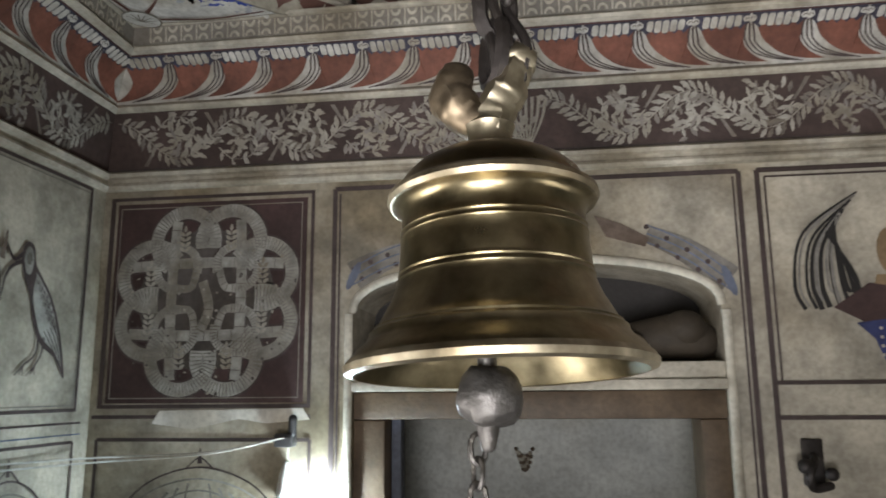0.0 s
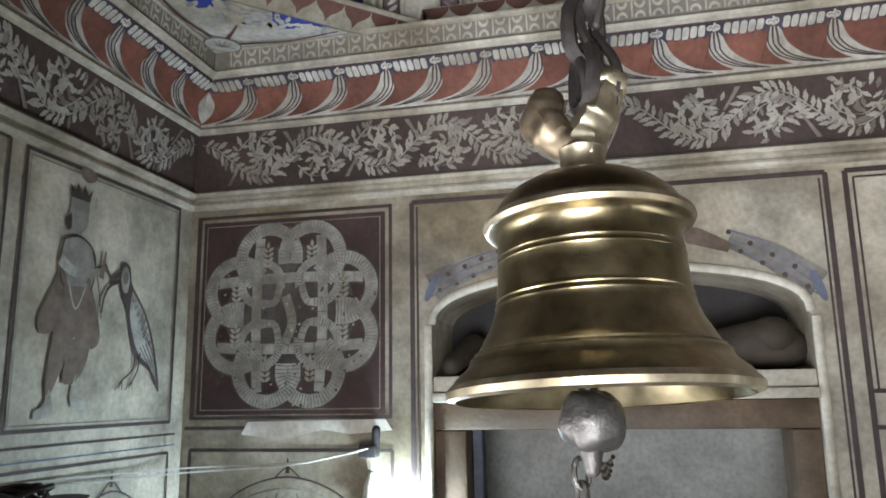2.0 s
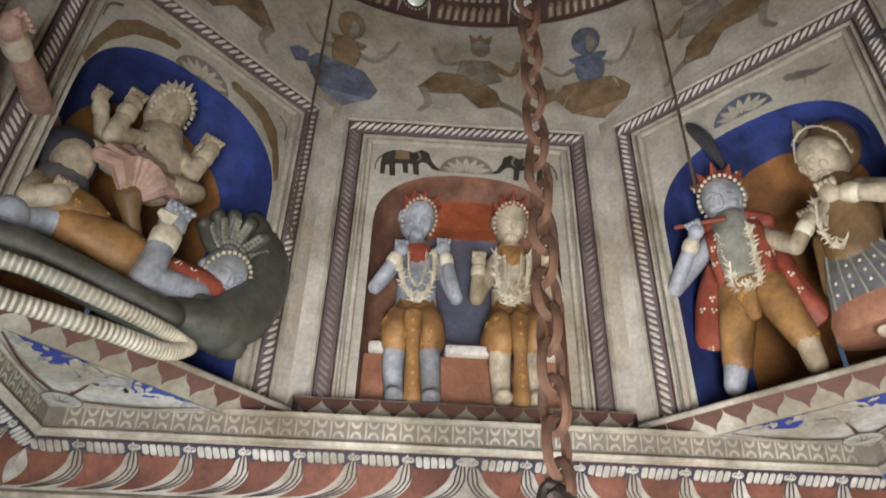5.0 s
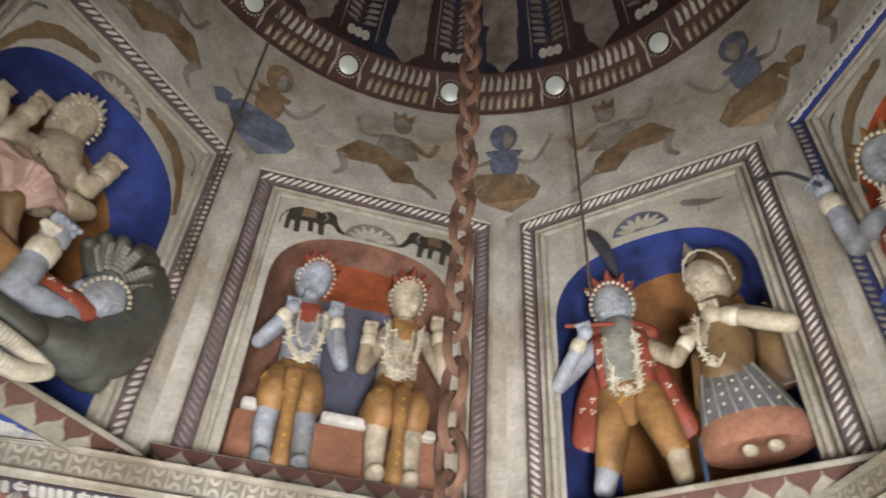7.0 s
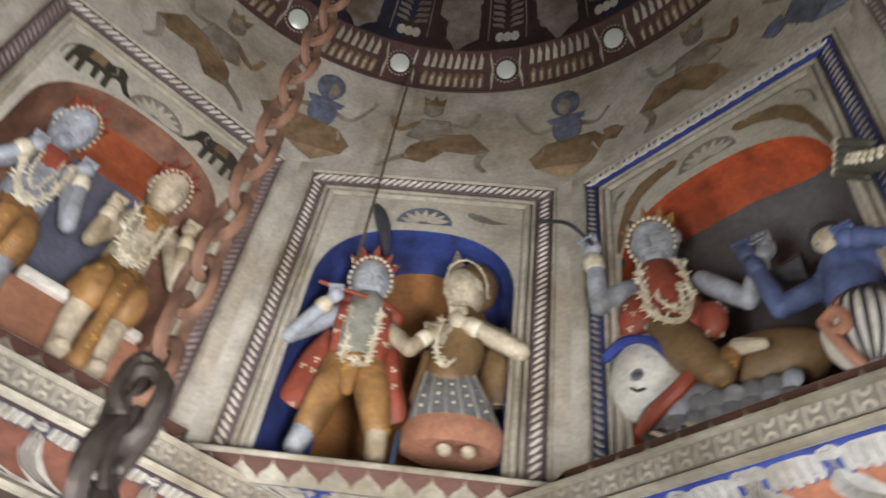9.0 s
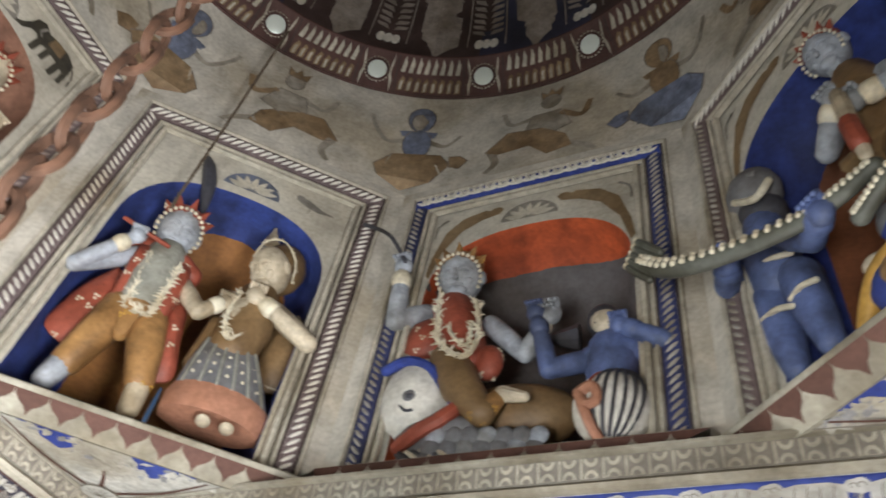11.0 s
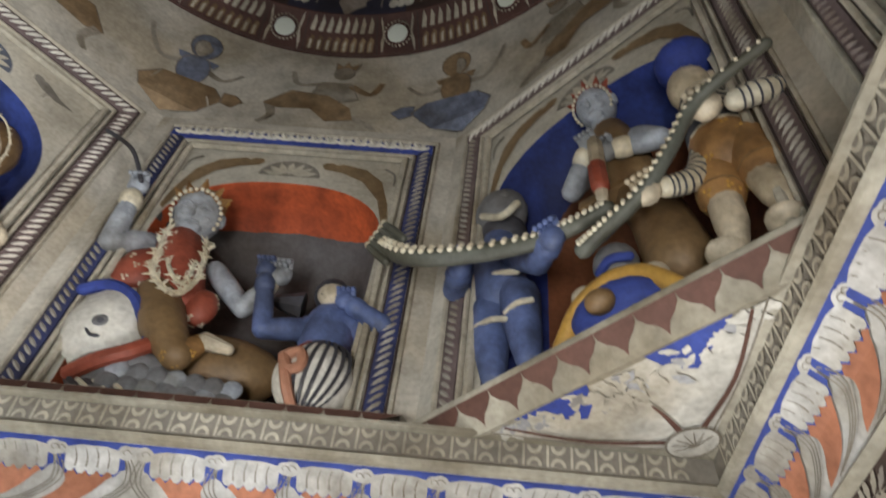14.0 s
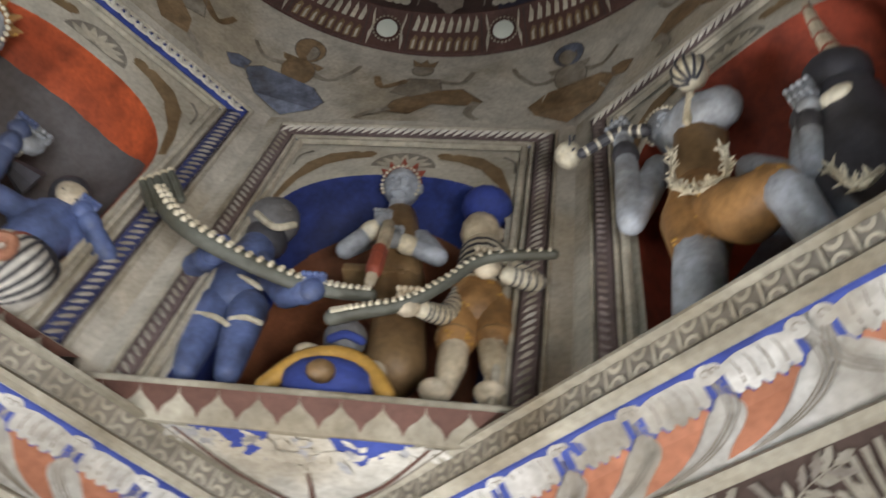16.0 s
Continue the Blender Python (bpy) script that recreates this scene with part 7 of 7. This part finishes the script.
ell(bm, (0.355, 1.245, 2.817), (0.036, 0.038, 0.016), C_)
striped_tube(bm, [(0.258, 1.260, 3.142), (0.237, 1.220, 3.021), (0.192, 1.180, 2.985)], [0.030, 0.021], W_, X_, 6, 1, 10, 0.1)
hand(bm, (0.163, 1.160, 2.974), 0.030, C_)
striped_tube(bm, [(0.341, 1.270, 3.274), (0.429, 1.230, 3.164), (0.365, 1.190, 3.133)], [0.028, 0.022], W_, X_, 6, 1, 10, 0.1)
hand(bm, (0.317, 1.160, 3.123), 0.033, C_)
statue("warrior_statue", 135, bm, "cream statue with blue turban and ochre shorts holding a snake")
bm = bmesh.new()
tc = V3((0.019, 1.240, 2.817))
tube(bm, bez([tc + V3((-0.127, 0, -0.03)), tc + V3((-0.074, -0.01, 0.036)), tc + V3((0, -0.015, 0.059)), tc + V3((0.074, -0.01, 0.036)), tc + V3((0.130, 0, -0.03))], 6), 0.019, Y_, 10)
ell(bm, tc + V3((0, 0.01, -0.005)), (0.101, 0.065, 0.053), U_)
ell(bm, (0.020, 1.185, 2.787), (0.030, 0.026, 0.024), K_)
ell(bm, (0.009, 1.280, 2.981), (0.050, 0.047, 0.050), G_)
tube(bm, bez([(-0.011, 1.245, 2.941), (0.023, 1.235, 2.949), (0.058, 1.250, 2.947)], 4), 0.010, U_, 8)
ell(bm, (-0.049, 1.250, 2.896), (0.033, 0.030, 0.018), C_)
ell(bm, (0.104, 1.250, 2.855), (0.030, 0.030, 0.024), C_)
statue("turtle_statue", 135, bm, "yellow and blue turtle statue under the snake")
bm = bmesh.new()
scaly_tube(bm, [(-0.448, 1.020, 3.144), (-0.354, 1.030, 3.049), (-0.239, 1.090, 3.025), (-0.098, 1.140, 3.005), (-0.006, 1.150, 2.993), (0.074, 1.160, 2.999)], [0.025, 0.016], 12)
scaly_tube(bm, [(0.011, 1.160, 2.918), (0.069, 1.160, 2.942), (0.162, 1.150, 2.969), (0.238, 1.140, 3.033), (0.316, 1.130, 3.113), (0.465, 1.120, 3.130)], [0.018, 0.012], 12)
for k in range(5):
    q = V3((-0.444, 1.020, 3.144)) + V3(((k - 2) * 0.012 - 0.012, -0.004, 0.012 * k - 0.01))
    tube(bm, [q + V3((0.05, 0, -0.06)), q + V3((0.015, -0.012, -0.01)), q + V3((-0.012, -0.016, 0.028))], [0.010, 0.012, 0.009], S_, 8)
    ell(bm, q + V3((-0.014, -0.018, 0.034)), 0.010, W_, u=8, v=6)
statue("snake_statue", 135, bm, "grey-green snake statue with white scales held as a rope")

bm = bmesh.new()
head(bm, (-0.205, 1.240, 3.558), 0.051, 0.051, B_, None, True)
tube(bm, [(-0.190, 1.260, 3.529), (-0.114, 1.240, 3.489), (-0.061, 1.240, 3.475)], [0.057, 0.068, 0.051], B_, 14)
tube(bm, [(-0.138, 1.270, 3.475), (-0.161, 1.270, 3.340), (-0.181, 1.280, 3.275)], [0.065, 0.062, 0.065], K_, 14)
garland(bm, [(-0.181, 1.200, 3.356), (-0.186, 1.190, 3.223), (-0.157, 1.180, 3.133), (-0.101, 1.180, 3.089), (-0.066, 1.190, 3.126), (-0.070, 1.200, 3.233)], 0.013, W_, 12, 6)
tube(bm, [(-0.176, 1.280, 3.270), (-0.188, 1.260, 3.136), (-0.194, 1.260, 3.051)], [0.062, 0.077, 0.060], O_, 14)
tube(bm, [(-0.168, 1.270, 3.180), (-0.065, 1.220, 3.014), (-0.002, 1.200, 2.989)], [0.065, 0.065, 0.051], O_, 14)
tube(bm, [(0.004, 1.200, 2.998), (0.025, 1.190, 2.926), (0.028, 1.220, 2.855), (0.016, 1.260, 2.845)], [0.040, 0.040, 0.036, 0.031], B_, 12)
tube(bm, [(-0.194, 1.260, 3.051), (-0.205, 1.250, 2.942), (-0.250, 1.270, 2.834)], [0.054, 0.051, 0.037], B_, 12)
arm(bm, [(-0.259, 1.260, 3.441), (-0.308, 1.200, 3.194), (-0.287, 1.170, 3.499)], 0.034, B_, X_)
ell(bm, (-0.083, 1.180, 3.606), (0.045, 0.045, 0.054), W_)
for k in range(6):
    a = radians(-75 + 30 * k)
    pts = [V3((-0.083, 1.180, 3.606)) + V3((math.sin(a) * math.cos(g) * 0.047, -math.cos(a) * math.cos(g) * 0.047, math.sin(g) * 0.055)) for g in [-1.3 + 0.26 * j for j in range(11)]]
    tube(bm, pts, 0.004, X_, 6)
tube(bm, [(-0.097, 1.180, 3.502), (-0.130, 1.200, 3.437)], 0.011, W_, 8)
striped_tube(bm, [(-0.381, 1.120, 3.485), (-0.296, 1.150, 3.519), (-0.233, 1.180, 3.498)], [0.014, 0.018], X_, W_, 6, 2)
ell(bm, (-0.418, 1.110, 3.508), (0.036, 0.036, 0.040), W_)
for k in range(4):
    a = radians(-60 + 40 * k)
    pts = [V3((-0.418, 1.110, 3.508)) + V3((math.cos(g) * 0.037, -math.cos(a) * math.sin(g + 1.57) * 0.001 - 0.037 * math.sin(g + 1.57) * math.cos(a), math.sin(a) * 0.040 * math.sin(g + 1.57))) for g in [-1.4 + 0.28 * j for j in range(11)]]
    tube(bm, pts, 0.003, X_, 6)
arm(bm, [(-0.059, 1.290, 3.246), (0.037, 1.250, 3.041), (0.103, 1.220, 3.208)], 0.031, B_, X_)
statue("striding_statue", 180, bm, "pale blue striding statue with ochre shorts, garland and striped club")
bm = bmesh.new()
ell(bm, (0.167, 1.260, 3.306), (0.071, 0.060, 0.074), X_)
ell(bm, (0.152, 1.215, 3.177), (0.037, 0.014, 0.020), W_)
striped_tube(bm, [(0.190, 1.240, 3.364), (0.192, 1.220, 3.452), (0.201, 1.200, 3.555)], [0.020, 0.010], C_, R_, 4, 2)
tube(bm, [(0.155, 1.280, 3.223), (0.134, 1.300, 3.117), (0.085, 1.320, 2.961)], [0.071, 0.085, 0.085], X_, 12)
garland(bm, [(0.089, 1.220, 2.984), (0.117, 1.200, 2.873), (0.154, 1.220, 2.908)], 0.014, W_, 14)
arm(bm, [(0.097, 1.270, 3.122), (0.061, 1.240, 3.042), (0.103, 1.210, 3.167)], 0.026, B_, X_)
statue("demon_statue", 180, bm, "dark violet demon statue with striped horn")

bm = bmesh.new()
head(bm, (-0.066, 1.270, 3.526), 0.061, 0.080, C_, C_, spikes=9, turn=14)
tube(bm, [(-0.047, 1.300, 3.447), (-0.047, 1.290, 3.360), (-0.034, 1.290, 3.281)], [0.065, 0.080, 0.076], C_, 14)
garland(bm, [(-0.106, 1.260, 3.393), (-0.096, 1.240, 3.317), (-0.057, 1.240, 3.319), (-0.036, 1.250, 3.413)], 0.008, X_, 3)
arm(bm, [(-0.102, 1.290, 3.388), (-0.197, 1.240, 3.307), (-0.183, 1.220, 3.416)], 0.029, C_)
arm(bm, [(-0.100, 1.310, 3.391), (-0.207, 1.290, 3.342), (-0.248, 1.270, 3.415)], 0.025, C_)
arm(bm, [(-0.000, 1.290, 3.417), (0.047, 1.230, 3.328), (0.067, 1.210, 3.413)], 0.029, C_)
arm(bm, [(0.010, 1.310, 3.456), (0.056, 1.280, 3.382), (0.078, 1.270, 3.481)], 0.025, C_)
tube(bm, [(-0.053, 1.270, 3.253), (0.027, 1.220, 3.236), (0.067, 1.220, 3.262)], [0.046, 0.046, 0.030], C_, 10)
tube(bm, [(-0.213, 1.290, 3.272), (-0.161, 1.260, 3.239), (-0.097, 1.260, 3.253)], [0.030, 0.034, 0.038], C_, 10)
lc = V3((-0.105, 1.220, 3.189))
for k in range(7):
    a = radians(-78 + 26 * k)
    t = lc + V3((math.sin(a) * 0.110, -0.01, math.cos(a) * 0.080))
    tube(bm, [lc + V3((0, 0, -0.068)), lc.lerp(t, 0.55) + V3((0, -0.025, 0)), t], [0.017, 0.032, 0.023], P_, 8)
tube(bm, [lc + V3((0, 0, -0.057)), (-0.079, 1.230, 3.087), (-0.045, 1.250, 3.033)], [0.038, 0.023, 0.027], K_, 10)
statue("seated_statue", 315, bm, "cream many-armed statue with crown on a pink lotus")
bm = bmesh.new()
ell(bm, (-0.260, 1.310, 3.224), (0.084, 0.068, 0.091), X_)
ell(bm, (-0.254, 1.270, 3.184), (0.057, 0.053, 0.072), C_)
tube(bm, [(-0.253, 1.300, 3.119), (-0.250, 1.300, 3.046)], [0.072, 0.076], G_, 12)
arm(bm, [(-0.314, 1.290, 3.091), (-0.320, 1.250, 3.010), (-0.280, 1.220, 3.030)], 0.030, C_)
tube(bm, [(-0.253, 1.270, 3.055), (-0.181, 1.260, 3.049), (-0.112, 1.270, 3.021)], [0.061, 0.053, 0.042], O_, 12)
statue("seated_statue", 315, bm, "small seated statue with dark veil and ochre skirt")
bm = bmesh.new()
head(bm, (0.213, 1.220, 3.056), 0.068, 0.076, B_, None, True)
for k in range(7):
    a = radians(-65 + 25 * k)
    b0 = V3((0.239, 1.270, 3.121))
    e = b0 + V3((math.sin(a) * 0.133, -0.02, math.cos(a) * 0.148))
    scaly_tube(bm, [b0, b0.lerp(e, 0.6) + V3((0, -0.005, 0)), e + V3((0, -0.03, -0.004))], [0.023, 0.023], 5)
tube(bm, [(0.180, 1.240, 2.980), (0.081, 1.250, 2.972), (0.010, 1.260, 2.975)], [0.065, 0.068, 0.065], R_, 14)
tube(bm, [(0.018, 1.250, 2.968), (-0.106, 1.240, 2.975), (-0.208, 1.260, 2.996)], [0.068, 0.076, 0.049], O_, 14)
tube(bm, [(-0.209, 1.260, 2.999), (-0.283, 1.270, 2.977), (-0.332, 1.270, 2.954)], [0.038, 0.034, 0.030], B_, 10)
ell(bm, (-0.341, 1.250, 2.948), (0.046, 0.042, 0.046), B_)
arm(bm, [(0.148, 1.220, 2.947), (-0.019, 1.170, 2.896), (0.001, 1.160, 3.057)], 0.042, B_)
cone(bm, (-0.007, 1.140, 3.073), (-0.049, 1.140, 3.085), 0.030, 0.009, W_, 8)
garland(bm, [(-0.053, 1.200, 2.986), (0.046, 1.200, 2.986), (0.126, 1.190, 2.988)], 0.015, W_, 21)
statue("reclining_statue", 315, bm, "pale blue reclining statue under a hood of small snakes")
bm = bmesh.new()
for dz, rr, mi in ((0.0, 0.036, S_), (-0.045, 0.028, S_)):
    tube(bm, bez([V3((-0.437, 1.200, 2.836)) + V3((0, 0, dz)), V3((-0.281, 1.170, 2.843)) + V3((0, 0, dz)), V3((-0.093, 1.150, 2.823)) + V3((0, 0, dz)), V3((0.052, 1.130, 2.806)) + V3((0, 0, dz))], 8), rr, mi, 12)
striped_tube(bm, [(-0.426, 1.150, 2.759), (-0.279, 1.110, 2.759), (-0.103, 1.090, 2.748), (0.029, 1.090, 2.741), (0.099, 1.100, 2.734)], 0.019, Z_, W_, 12, 1, 12, 0.16)
striped_tube(bm, [(-0.403, 1.100, 2.652), (-0.259, 1.080, 2.662), (-0.091, 1.070, 2.673), (0.038, 1.080, 2.686), (0.107, 1.100, 2.733)], 0.021, Z_, W_, 12, 1, 12, 0.16)
tube(bm, bez([(0.073, 1.180, 2.843), (0.203, 1.180, 2.869), (0.316, 1.220, 2.992), (0.374, 1.270, 3.194), (0.323, 1.300, 3.335)], 8), [0.045 + 0.040 * math.sin(math.pi * i / 32) for i in range(33)], S_, 14)
ell(bm, (0.210, 1.200, 2.873), (0.115, 0.070, 0.058), S_, (0, 25, 0))
statue("snake_statue", 315, bm, "coiled grey-green snake statue forming a couch on the ledge")

bm = bmesh.new()
arm(bm, [(0.931, 1.280, 3.428), (0.528, 1.120, 3.235), (0.344, 1.100, 3.229)], 0.034, P_, W_)
tube(bm, [(0.401, 1.250, 3.287), (0.497, 1.270, 3.197), (0.582, 1.280, 3.092)], [0.068, 0.085, 0.085], P_, 12)
statue("standing_statue", 270, bm, "pink statue with a raised arm at the edge of its niche")
